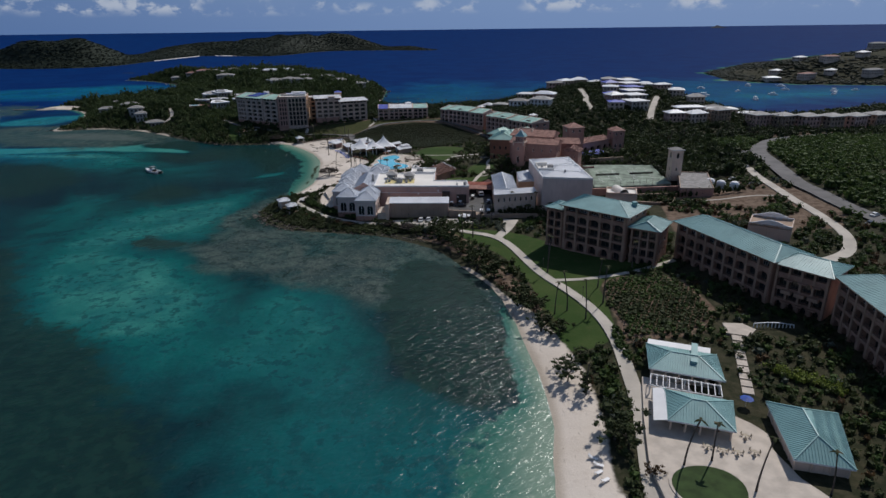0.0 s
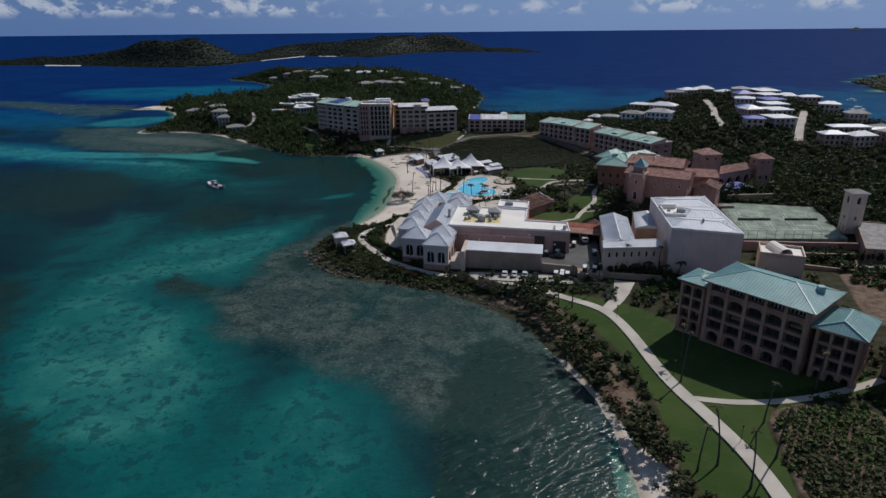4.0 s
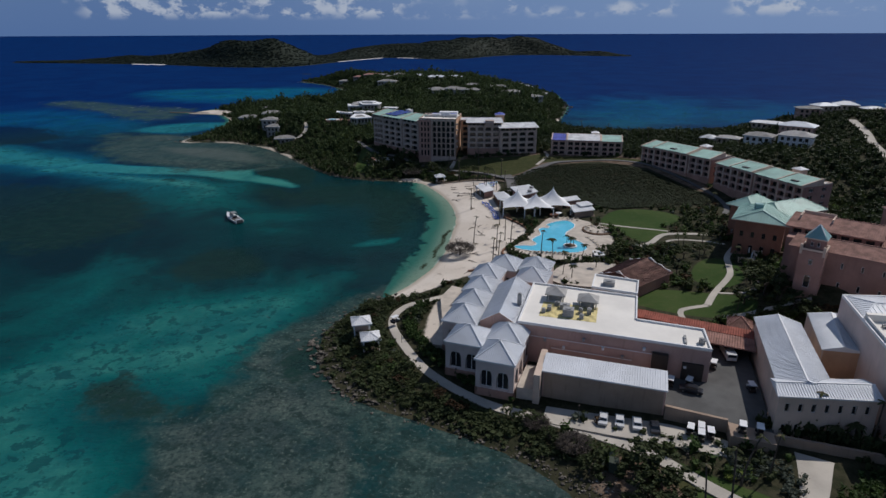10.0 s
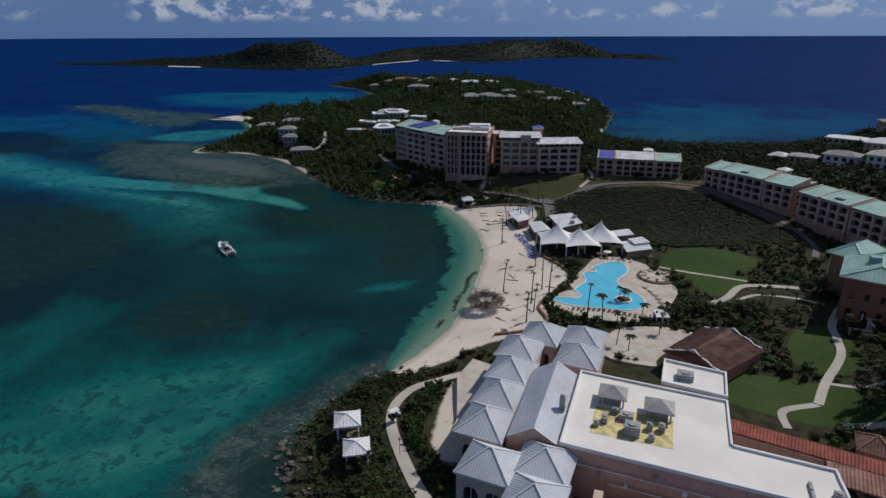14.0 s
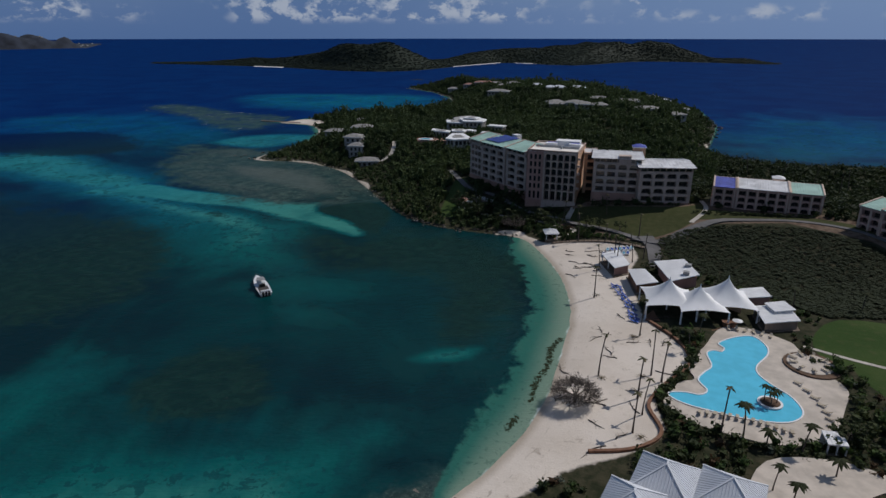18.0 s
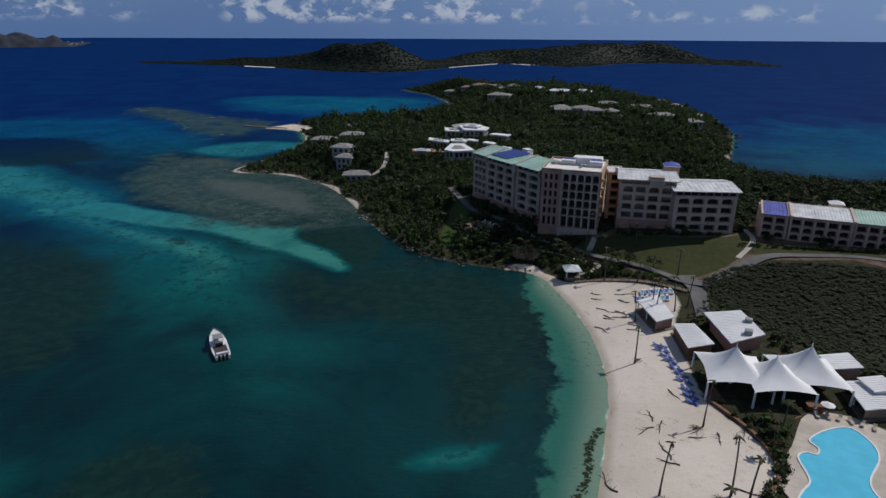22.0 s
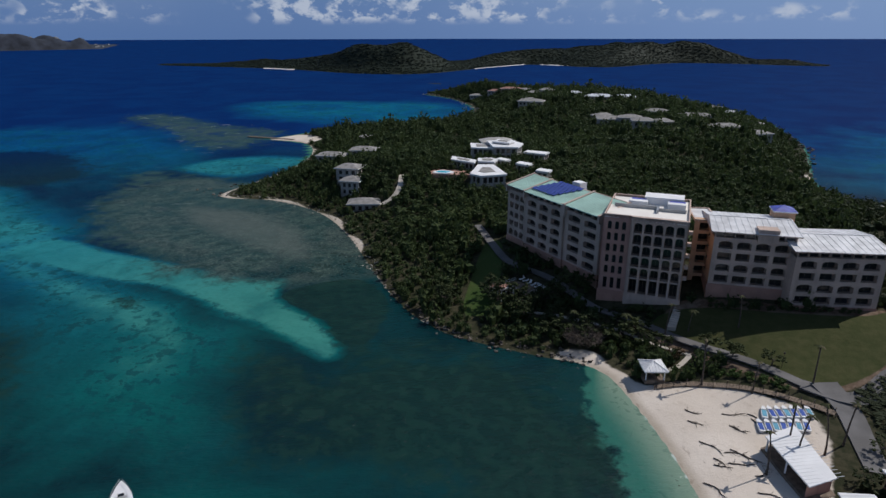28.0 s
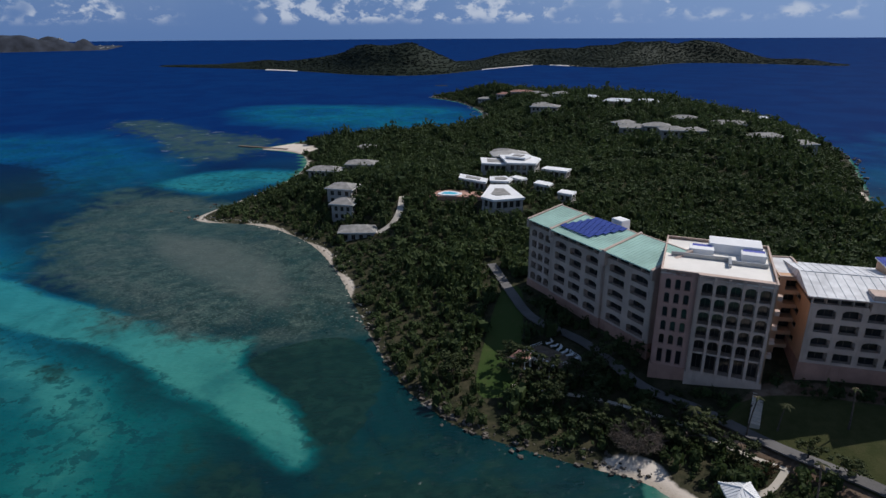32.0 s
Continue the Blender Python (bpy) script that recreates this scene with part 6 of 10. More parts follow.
reception()
h = House("function_hall", (46, 356, 5), "peach function hall with a mint hipped roof", "hall")
for p0, p1, dep, z, bays in (((30.6, 347.2), (44.6, 343.2), 17, 17.4, 4), ((45.4, 353.0), (61.0, 366.4), 12, 17.6, 5), ((38, 362), (46, 372), 8, 17.2, 3)):
    top, q = h.block(p0, p1, dep, 5.6, [(5.0, 0.4, 3.0, 0.4, 0.6), (z - 11.1, 0.34, 2.0, 1.0, 0.4)], bays, "brickwall", side_bays=3, foot="rose", foot_z=2.5, deep=0.5, rail=False, cap=0.3)
    h.hip(q, top + 0.3, 3.0, 1.3, "mint", inset=4.5, ribs=0.9, trim="cream")
s = Shell()
s.box(37, 352.5, 18.6, 39.4, 354.6, 21.4)
h.put(s, "roof_vent", "teal")


# ---- tennis courts, bell tower, garden buildings ----
COURT = [(74.5, 276.8), (112.6, 281.4), (116.6, 322.6), (79.4, 325.4)]
slab("court_base", COURT, 2.0, 6.6, "court", "worn green double tennis court with white lines", "tennis court")
o, ex, ey = Vector(COURT[0]), (Vector(COURT[1]) - Vector(COURT[0])).normalized(), (Vector(COURT[3]) - Vector(COURT[0])).normalized()
for k in range(2):
    c = base("tennis_net", (*(o + ex * (10 + 18 * k) + ey * 22), 6.6), "dark tennis net between posts", "net", "tennis nets", math.degrees(math.atan2(ex.y, ex.x)))
    for x in (-6.2, 6.2):
        s = Shell()
        s.tube([(x, 0, 0), (x, 0, 1.1)], [0.07, 0.07], 6)
        s.part("post", "rail", c)
    s = Shell()
    s.box(-6.2, -0.02, 0.1, 6.2, 0.02, 1.0)
    s.part("mesh", "rail", c)
    for x0, y0, x1, y1 in ((-5.5, -11.9, -5.4, 11.9), (5.4, -11.9, 5.5, 11.9), (-4.15, -11.9, -4.05, 11.9), (4.05, -11.9, 4.15, 11.9), (-5.5, -11.9, 5.5, -11.8), (-5.5, 11.8, 5.5, 11.9), (-4.1, -6.4, 4.1, -6.3), (-4.1, 6.3, 4.1, 6.4), (-0.05, -6.4, 0.05, 6.4)):
        p = o + ex * (10 + 18 * k) + ey * 22
        q = [p + ex * x + ey * y for x, y in ((x0, y0), (x1, y0), (x1, y1), (x0, y1))]
        slab("court_line", q, 6.6, 6.612, "line", "white painted court line", "court line")
f = base("court_fence", (*o, 6.6), "tall dark mesh fence round the tennis courts", "fence")
ring = [Vector(p) for p in COURT]
for i in range(4):
    a, b = ring[i] - ring[0], ring[(i + 1) % 4] - ring[0]
    k = round((b - a).length / 3.2)
    for j in range(k):
        p = a.lerp(b, j / k)
        s = Shell()
        s.tube([(p.x, p.y, -0.5), (p.x, p.y, 3.0)], [0.06, 0.06], 5)
        s.part("post", "rail", f)
    for z in (0.2, 1.6, 2.95):
        s = Shell()
        s.bar((a.x, a.y, z), (b.x, b.y, z), 0.05, 0.05)
        s.part("rail", "rail", f)
slab("wall_5", [(70, 272.6), (126, 276.6), (126, 277.4), (70, 273.4)], 2, 6.9, "rose", "dark red terrace wall below the courts", "wall")
h = House("bell_tower", (117.5, 291.5, 5), "pale bell tower with arched openings and a grey hipped roof", "tower")
q = [(114.8, 289), (120, 289.6), (119.4, 294.6), (114.2, 294)]
for i in range(4):
    h.facade(q[i], q[(i + 1) % 4], 6, [(10.4, 0.24, 1.6, 5.0, 0.0), (4.2, 0.36, 2.8, 0.7, 0.9)], 1, "cream", deep=0.4, rail=False, split=1, cap=0.6)
h.hip(q, 21.4, 1.1, 0.5, "grey_roof", ribs=0, inset=2.9)
h = House("plant_house", (122, 278, 5), "low plant house with a brown flat roof", "plant house")
q = [(110, 264), (125, 263), (135, 294), (121, 296)]
for i in range(4):
    h.wall(q[i], q[(i + 1) % 4], 3, 8.6, "rose")
h.flat(q, 8.8, "grey_roof", "ochre", 0.4)
h = House("pump_house", (79, 255, 3), "small pale pump house with a curved parapet", "pump house")
q = [(73, 250.6), (85.4, 247.6), (88.0, 257.4), (75.6, 260.4)]
for i in range(4):
    h.wall(q[i], q[(i + 1) % 4], 2, 10.6, "cream")
h.flat(q, 10.4, "deckroof", "cream", 0.8)
s = Shell()
s.tube([(80.5, 250, 10.4), (79, 258, 10.4)], [2.2, 2.2], 14)
h.put(s, "vault", "deckroof")
h = House("stair_house", (122, 207, 3), "pale stair house with a curved parapet behind the apartments", "stair house")
q = [(112.5, 205.5), (124.5, 198.5), (130.5, 208.0), (118.5, 215.0)]
for i in range(4):
    h.wall(q[i], q[(i + 1) % 4], 1.5, 11.4, "cream")
h.flat(q, 11.0, "ochre", "cream", 0.7)
for v in (0.0, 1.0):
    a, b = Vector(q[0]).lerp(Vector(q[3]), v), Vector(q[1]).lerp(Vector(q[2]), v)
    m = Vector(((b - a).y, -(b - a).x)).normalized() * (0.35 if v == 0 else -0.35)
    top = [(k / 10, 11.9 + 1.6 * math.sin(math.pi * k / 10) ** 2) for k in range(11)]
    for (t0, z0), (t1, z1) in zip(top, top[1:]):
        s = Shell()
        s.prism([a.lerp(b, t0), a.lerp(b, t1), a.lerp(b, t1) - m, a.lerp(b, t0) - m][::1 if v == 0 else -1], 11.0, [z0, z1, z1, z0] if v == 0 else [z0, z1, z1, z0][::-1])
        h.put(s, "curved_parapet", "white")
slab("wall_6", [(86, 257.4), (112, 251.6), (112.2, 252.3), (86.2, 258.1)], 1.5, 5.2, "ochre", "brown terrace wall above the apartments", "wall")
slab("wall_7", [(90, 265.6), (148, 268.4), (148, 269.1), (90, 266.3)], 1.5, 6.0, "ochre", "long brown terrace wall below the courts", "wall")
slab("wall_8", [(84, 327.6), (104, 332), (103.8, 332.8), (83.8, 328.4)], 3, 9.4, "ochre", "brown retaining wall of the reception forecourt", "wall")
h = House("clubhouse", (0, 314, 3), "low clubhouse with brown tiled roof and white scrolled gables", "clubhouse")
q = [(-11.4, 311.2), (-0.6, 304.8), (9.4, 318.6), (-2.8, 326)]
for i in range(4):
    h.wall(q[i], q[(i + 1) % 4], 2, 6.6, "rose")
h.hip(q, 6.7, 2.6, 0.6, "brown_roof", inset=0.7, ribs=0.5, label="brown tiled roof", trim="rose")
for a, b in ((q[0], q[1]), (q[3], q[2])):
    s = Shell()
    a, b = Vector(a), Vector(b)
    prof = [(0, 6.4), (0.0, 7.4), (0.12, 7.5), (0.22, 8.3), (0.36, 8.6), (0.5, 9.8), (0.64, 8.6), (0.78, 8.3), (0.88, 7.5), (1.0, 7.4), (1.0, 6.4)]
    n = Vector(((b - a).y, -(b - a).x)).normalized() * 0.3
    s.face([(*a.lerp(b, t), z) for t, z in prof])
    s.face([(*(a.lerp(b, t) - n), z) for t, z in prof[::-1]])
    for (t0, z0), (t1, z1) in zip(prof, prof[1:]):
        p, r = a.lerp(b, t0), a.lerp(b, t1)
        s.face([(*p, z0), (*(p - n), z0), (*(r - n), z1), (*r, z1)])
    h.put(s, "scrolled_gable", "white")
h = House("garden_gate", (24.5, 289, 3), "small garden gatehouse with red tiled roof", "gatehouse")
q = [(22, 286.5), (27, 285.6), (27.8, 290.4), (22.8, 291.4)]
for i in range(4):
    h.wall(q[i], q[(i + 1) % 4], 2, 6.0, "rose")
h.hip(q, 6.0, 2.2, 0.6, "terracotta", ribs=0.5, trim="rose")

# ---- paths, terraces, roads ----
PATHS = [
    ("path", [(37, 40), (38, 70), (39, 84), (44, 108), (46, 125), (47, 141), (45, 157), (40, 172), (34, 187), (28, 209), (22, 221), (11, 229), (0, 236), (-15, 240), (-32, 243), (-48, 252), (-60, 265), (-65.5, 275), (-65, 284), (-60, 290), (-56, 294)], [4.0, 3.6, 3.2, 3.0, 2.8, 2.2, 2.0], "concrete", "winding pale concrete beach path", "path"),
    ("path", [(23, 219), (28, 229), (31, 241)], [3.2, 4.0, 6.5], "concrete", "pale concrete path spur between hedges", "path"),
    ("path", [(38.6, 178.6), (47, 177), (56, 177.6), (67, 181), (80, 187.4)], 1.9, "concrete", "narrow concrete garden path across the lawn", "path"),
    ("road", [(-176, 500), (-163, 485), (-152, 474), (-136, 467.5), (-121, 459), (-108, 456), (-95, 451), (-80, 446), (-69, 441), (-63, 438.5)], 2.8, "road", "grey service road in front of the hotel", "road"),
    ("road", [(-70, 441), (-60, 440), (-52, 452), (-44, 462), (-34, 466.5), (-17, 471), (0, 467), (12, 458), (24, 444), (34, 429), (38, 414), (36, 402)], [4, 5, 3.2, 2.4, 2.2, 2.2, 2.2], "road", "curving grey path past the wetland", "road"),
    ("road", [(-66, 443), (-62, 436), (-60, 428), (-58, 418)], [6, 5, 4.5, 4], "road", "grey lane down to the beach club", "road"),
    ("path", [(-52, 459), (-49, 468), (-48.4, 476), (-52, 488)], 1.7, "concrete", "pale footpath between hotel wings", "path"),
    ("road", [(-232, 517), (-229, 524), (-231, 532), (-236, 541)], 2.6, "concrete", "pale drive between the grey villas", "road"),
    ("path", [(-147, 449), (-136, 451), (-126, 452.4), (-112, 452), (-102, 448.6), (-93, 446.4)], 1.0, "concrete", "narrow pale walk above the rocks", "path"),
    ("path", [(-93, 446.4), (-95, 441), (-98, 438)], 1.2, "concrete", "pale walk to the beach hut", "path"),
    ("path", [(19, 304), (22, 313), (27.5, 326), (28.5, 335), (29, 343), (33, 354), (38, 360)], 1.9, "concrete", "curving garden path through lawns", "path"),
    ("path", [(22, 313), (30, 311), (36, 315), (33, 322)], 1.2, "concrete", "looping garden path", "path"),
    ("path", [(19, 304), (12, 300), (12, 294)], 1.6, "concrete", "short garden path with steps", "path"),
    ("path", [(0, 352), (5, 357), (10, 367), (18, 369), (26, 369)], 2.2, "concrete", "pale garden path by the lawn", "path"),
    ("path", [(8, 356), (14, 361), (24, 360), (30, 357)], 1.3, "concrete", "narrow garden path", "path"),
    ("path", [(-16, 380), (-6, 377), (6, 374), (12, 372)], 1.2, "concrete", "narrow path behind the pool", "path"),
    ("path", [(22, 297), (32, 297.5), (42, 296)], 2.0, "concrete", "garden walk behind the offices", "path"),
    ("road", [(124, 180), (138, 188), (148, 204), (152, 226), (153, 248), (155, 268), (157, 288), (161, 306)], 4.2, "concrete", "curving pale drive", "road"),
    ("road", [(186, 176), (174, 200), (168, 226), (167, 250), (167, 272), (173, 300), (186, 345), (206, 376), (230, 396), (270, 410)], 8.5, "road", "wide sun-bleached asphalt road", "road"),
    ("road", [(186, 345), (172, 352), (160, 372), (150, 400)], 7.0, "road", "asphalt road to the car park", "road"),
    ("road", [(163, 468), (172, 492), (184, 522), (198, 556)], 5.0, "concrete", "pale lane up to the villas", "road"),
    ("road", [(126, 500), (128, 530), (136, 570), (140, 610)], 5.0, "concrete", "pale lane between villas", "road"),
    ("path", [(100, 262), (120, 257), (140, 259), (152, 254)], 1.2, "concrete", "pale path above the slope", "path"),
]
for nm, line, w, mt, lab, cat in PATHS:
    ribbon(nm, line, w, mt, lab, cat)
# parking strip under the retaining wall
ribbon("parking", [(-19, 242.4), (-6, 241.8), (6, 241.2), (16, 239.4)], [5.6, 6.6, 6.8, 5.0], "concrete", "pale concrete parking strip", "parking")
slab("terrace", [(40, 66), (62, 62), (70, 78), (66, 86), (65, 94), (68.4, 104), (71.4, 109.5), (68.6, 112.6), (64.5, 112.4), (50.5, 119), (48, 120), (43.4, 104), (40, 90)], 1.4, 2.55, "paver", "pale paved terrace round the beach pavilions", "terrace")
slab("terrace", [(75.5, 138), (80.5, 136), (84, 139.5), (82, 143), (77, 143.5)], 1.6, 3.9, "paver", "small pale paved landing above the steps", "terrace")
# long garden steps with planted bands between the landings
st = base("garden_steps", (68.6, 112, 2.4), "long straight garden steps of pale stone", "steps")
for k in range(9):
    for j in range(4):
        t = (k + j * 0.2) / 9
        s = Shell()
        x, y, z = 0.3 + 9.0 * t, 25.5 * t, 0.1 + 1.2 * t
        u, n = Vector((9, 25.5)).normalized(), Vector((25.5, -9)).normalized()
        wd = 0.62 if j else 1.6
        c = Vector((x, y))
        z = max(z, gz(68.6 + x, 112 + y) - 2.4 + 0.12)
        s.prism([c - n * 1.2 - u * 0.3, c + n * 1.2 - u * 0.3, c + n * 1.2 + u * wd * 0.5, c - n * 1.2 + u * wd * 0.5], z - 0.4, z + 0.14)
        s.part("step", "paver", st)
st = base("hotel_steps", (-99, 461, 5), "straight pale stone steps down from the hotel", "steps")
for k in range(14):
    s = Shell()
    s.box(-1.0, -6.4 + k * 0.9, -2.6 + k * 0.22, 1.0, -5.4 + k * 0.9, 0.0 + k * 0.22)
    s.part("step", "paver", st)
# footbridge balustrade by the landing
st = base("balustrade", (84, 141, 3), "curved white balustrade on the garden bridge", "balustrade")
for k in range(12):
    t = k / 11
    x, y, z = 10 * t, -1.2 * t, 0.9 + 0.5 * math.sin(math.pi * t)
    s = Shell()
    s.tube([(x, y, -1.5), (x, y, z), (x, y, z + 0.9)], [0.14, 0.14, 0.1], 6)
    s.part("baluster", "white", st)
    if k < 11:
        t2 = (k + 1) / 11
        s = Shell()
        s.bar((x, y, z + 0.95), (10 * t2, -1.2 * t2, 1.85 + 0.5 * math.sin(math.pi * t2)), 0.25, 0.16)
        s.part("handrail", "white", st)

# ---- the pool and its deck ----
POOL = [(-35.2, 372), (-32, 377), (-27.6, 380), (-24.4, 376), (-24, 371), (-26.2, 364), (-25.8, 360), (-23, 356.4), (-19, 352.6), (-17.2, 347), (-20, 342.2), (-27, 339.8), (-34, 339.4), (-39, 339.6), (-42.6, 341), (-43, 342.8), (-40, 344.4), (-37, 344.8), (-35.8, 347.4), (-38, 351), (-37.2, 355), (-35.8, 359), (-37.4, 365), (-36, 367.4), (-34.2, 367.6), (-33.8, 369.8)]
DECK = [(-43.8, 339.0), (-39.6, 334.5), (-35.0, 333.0), (-22, 333.4), (-10.6, 341.0), (-8.0, 353.0), (-8.4, 363), (-14, 369.6), (-19.4, 382.4), (-26, 384.6), (-35, 382), (-38.4, 368), (-41.6, 358), (-38.8, 351.5), (-41.8, 348)]
deck = slab("pool_deck", smooth_line(DECK, 4), 0.8, 1.92, "paver", "pale stone pool deck", "pool deck")
pool_line = smooth_line(POOL, 5)
pool = base("swimming_pool", (-30, 358, 1.92), "free-form turquoise swimming pool with a stone rim", "pool")
s = Shell()
s.prism([(x + 30, y - 358) for x, y in pool_line], -0.3, 0.05)
s.part("water", "pool", pool)
for name, off, z, w, mt in (("rim", 0.16, 0.14, 0.32, "white"), ("tile_band", 0.0, 0.09, 0.16, "poolside")):
    s = Shell()
    n = len(pool_line)
    for i in range(n):
        p, q = Vector(pool_line[i]), Vector(pool_line[(i + 1) % n])
        s.bar((p.x + 30, p.y - 358, z - 0.05), (q.x + 30, q.y - 358, z - 0.05), w, 0.14)
    s.part(name, mt, pool)
isle = base("pool_island", (-23.4, 348, 1.9), "round planted island in the pool", "planter")
s = Shell()
s.tube([(0, 0, -0.3), (0, 0, 0.45), (0, 0, 0.46)], [2.5, 2.5, 2.2], 22)
s.part("wall", "white", isle)
s = Shell()
s.tube([(0, 0, 0.4), (0, 0, 0.55), (0, 0, 0.7)], [2.15, 1.8, 0.8], 18)
s.part("soil", "soil", isle)
tub = base("whirlpool_terrace", (-14.6, 370, 1.9), "raised round terrace with pale paving and sunbeds", "terrace")
s = Shell()
s.tube([(0, 0, -0.6), (0, 0, 0.35), (0, 0, 0.36)], [6.2, 6.2, 6.0], 26)
s.part("wall", "soil", tub)
s = Shell()
s.tube([(-0.4, 0.3, 0.3), (-0.4, 0.3, 0.42)], [5.0, 5.0], 26)
s.part("paving", "paver", tub)
# low wall between beach and pool planting
SEAWALL = [(-54, 378), (-44, 368), (-40.6, 358), (-44.4, 346), (-46.4, 336), (-42.4, 327), (-46, 320), (-54, 315.4)]
ribbon("sea_wall", SEAWALL, 0.7, "timber", "low brown wall along the beach", "wall", lift=0.55, thick=1.2)
slab("terrace", smooth_line([(-26, 312), (-24, 326), (-12, 332), (-2, 330), (2, 324), (-6, 326), (-13, 314), (-14, 310)], 4), 1.2, 2.75, "paver", "wide pale terrace behind the restaurant", "terrace")
slab("terrace", [(-50, 262), (-47, 262), (-47, 297), (-55, 299), (-56, 290), (-51, 275)], 1.0, 2.9, "paver", "pale strip terrace beside the restaurant", "terrace")
# oval lawn edged in stone near the pavilions
s = Shell()
ov = [(48.6 + 6.8 * math.cos(a) * (1 + 0.1 * math.sin(a)), 83.5 + 6.4 * math.sin(a)) for a in np.linspace(0, 2 * math.pi, 28, endpoint=False)]
slab("planter_edge", ov, 1.8, 2.72, "paver", "curved stone edging round the oval lawn", "planter")
slab("lawn", [(48.6 + (x - 48.6) * 0.93, 83.5 + (y - 83.5) * 0.93) for x, y in ov], 2.0, 2.76, "turf", "oval clipped lawn", "lawn")

# stepped cream garden walls at the reception's foot
gw = base("garden_ruin", (38, 348, 5.6), "stepped cream stone garden walls with a broken pergola", "garden wall")
for k, (x, y, w, d, t) in enumerate(((-4, -10, 5, 0.5, 1.2), (-1, -6, 0.5, 5, 1.8), (1.4, -3, 5, 0.5, 1.6), (-0.6, 1, 0.5, 6, 1.4), (2.4, 5, 5.5, 0.5, 1.8), (0, 9, 4, 0.5, 1.1))):
    s = Shell()
    s.box(x - w / 2, y - d / 2, -1.5, x + w / 2, y + d / 2, t)
    s.box(x - w / 2 - 0.1, y - d / 2 - 0.1, t, x + w / 2 + 0.1, y + d / 2 + 0.1, t + 0.14)
    s.part("wall_piece", "cream", gw)
for k in range(6):
    s = Shell()
    s.tube([(-2.2 + (k % 2) * 3.2, -8 + k * 2.6, -1), (-2.2 + (k % 2) * 3.2, -8 + k * 2.6, 2.7)], [0.22, 0.2], 8)
    s.part("column", "white", gw)

# ---- the beach club: tents, shades, huts ----
def membrane(parent, cx, cy, rim, top, r, yaw, n=4):
    """One peak of a stretched canopy: a flared cone whose corners are drawn out and whose edges curve in."""
    s = Shell()
    rings, m = 9, 8 * n
    for k in range(rings + 1):
        t = k / rings
        for i in range(m):
            a = 2 * math.pi * i / m + radians(yaw)
            b = (a - radians(yaw)) % (math.pi / 2) - math.pi / 4
            side = abs(b) / (math.pi / 4)
            rr = 0.2 + r * t * (0.72 / math.cos(b) - 0.07 * t * (1 - side ** 2))
            z = rim + (top - rim) * (0.48 * (1 - t) ** 3 + 0.52 * (1 - t)) - 0.35 * t * side ** 4
            s.v.append((cx + rr * math.cos(a), cy + rr * math.sin(a), z))
    for k in range(rings):
        for i in range(m):
            j = (i + 1) % m
            s.f.append((k * m + i, k * m + j, (k + 1) * m + j, (k + 1) * m + i))
            s.s.append(0)
    ob = s.part("canopy", "canvas", parent)
    ob.data.polygons.foreach_set("use_smooth", np.full(len(s.f), True))
    for i in range(n):
        a = 2 * math.pi * i / n + radians(yaw)
        x, y = cx + (r * 1.03) * math.cos(a), cy + (r * 1.03) * math.sin(a)
        p = Shell()
        p.tube([(x, y, -0.5), (x, y, rim - 0.3)], [0.28, 0.22], 8)
        p.part("mast", "white", parent)
    p = Shell()
    p.tube([(cx, cy, -0.5), (cx, cy, top), (cx, cy, top + 1.1)], [0.22, 0.18, 0.05], 8)
    p.part("centre_mast", "white", parent)


tent = base("tensile_tent", (-43, 385, 1.6), "white tensile canopy with three peaks over the beach restaurant", "tent")
for x, y, top, r, yaw in ((-7.0, 1.6, 9.8, 9.2, 62), (1.0, 1.8, 9.0, 8.6, 68), (7.6, 7.8, 10.4, 9.2, 64)):
    membrane(tent, x, y, 4.6, top, r, yaw)
s = Shell()
s.prism([(-12, -6), (4, -8), (13, 2), (14, 12), (4, 16), (-8, 8)], -0.9, 0.25)
s.part("floor", "timber", tent)
for q in (((-8, 6), (3, 12), 3.2), ((3, 12), (12, 8), 3.0)):
    s = Shell()
    (ax, ay), (bx, by), hh = q
    s.prism([(ax, ay), (bx, by), (bx - 0.3, by + 0.4), (ax - 0.3, ay + 0.4)], 0, hh)
    s.part("back_wall", "peach", tent)
s = Shell()
s.tube([(9.5, -0.6, 0.2), (9.5, -0.6, 1.3), (9.5, -0.6, 1.35)], [1.7, 1.7, 1.9], 16)
s.part("bar_counter", "timber", tent)


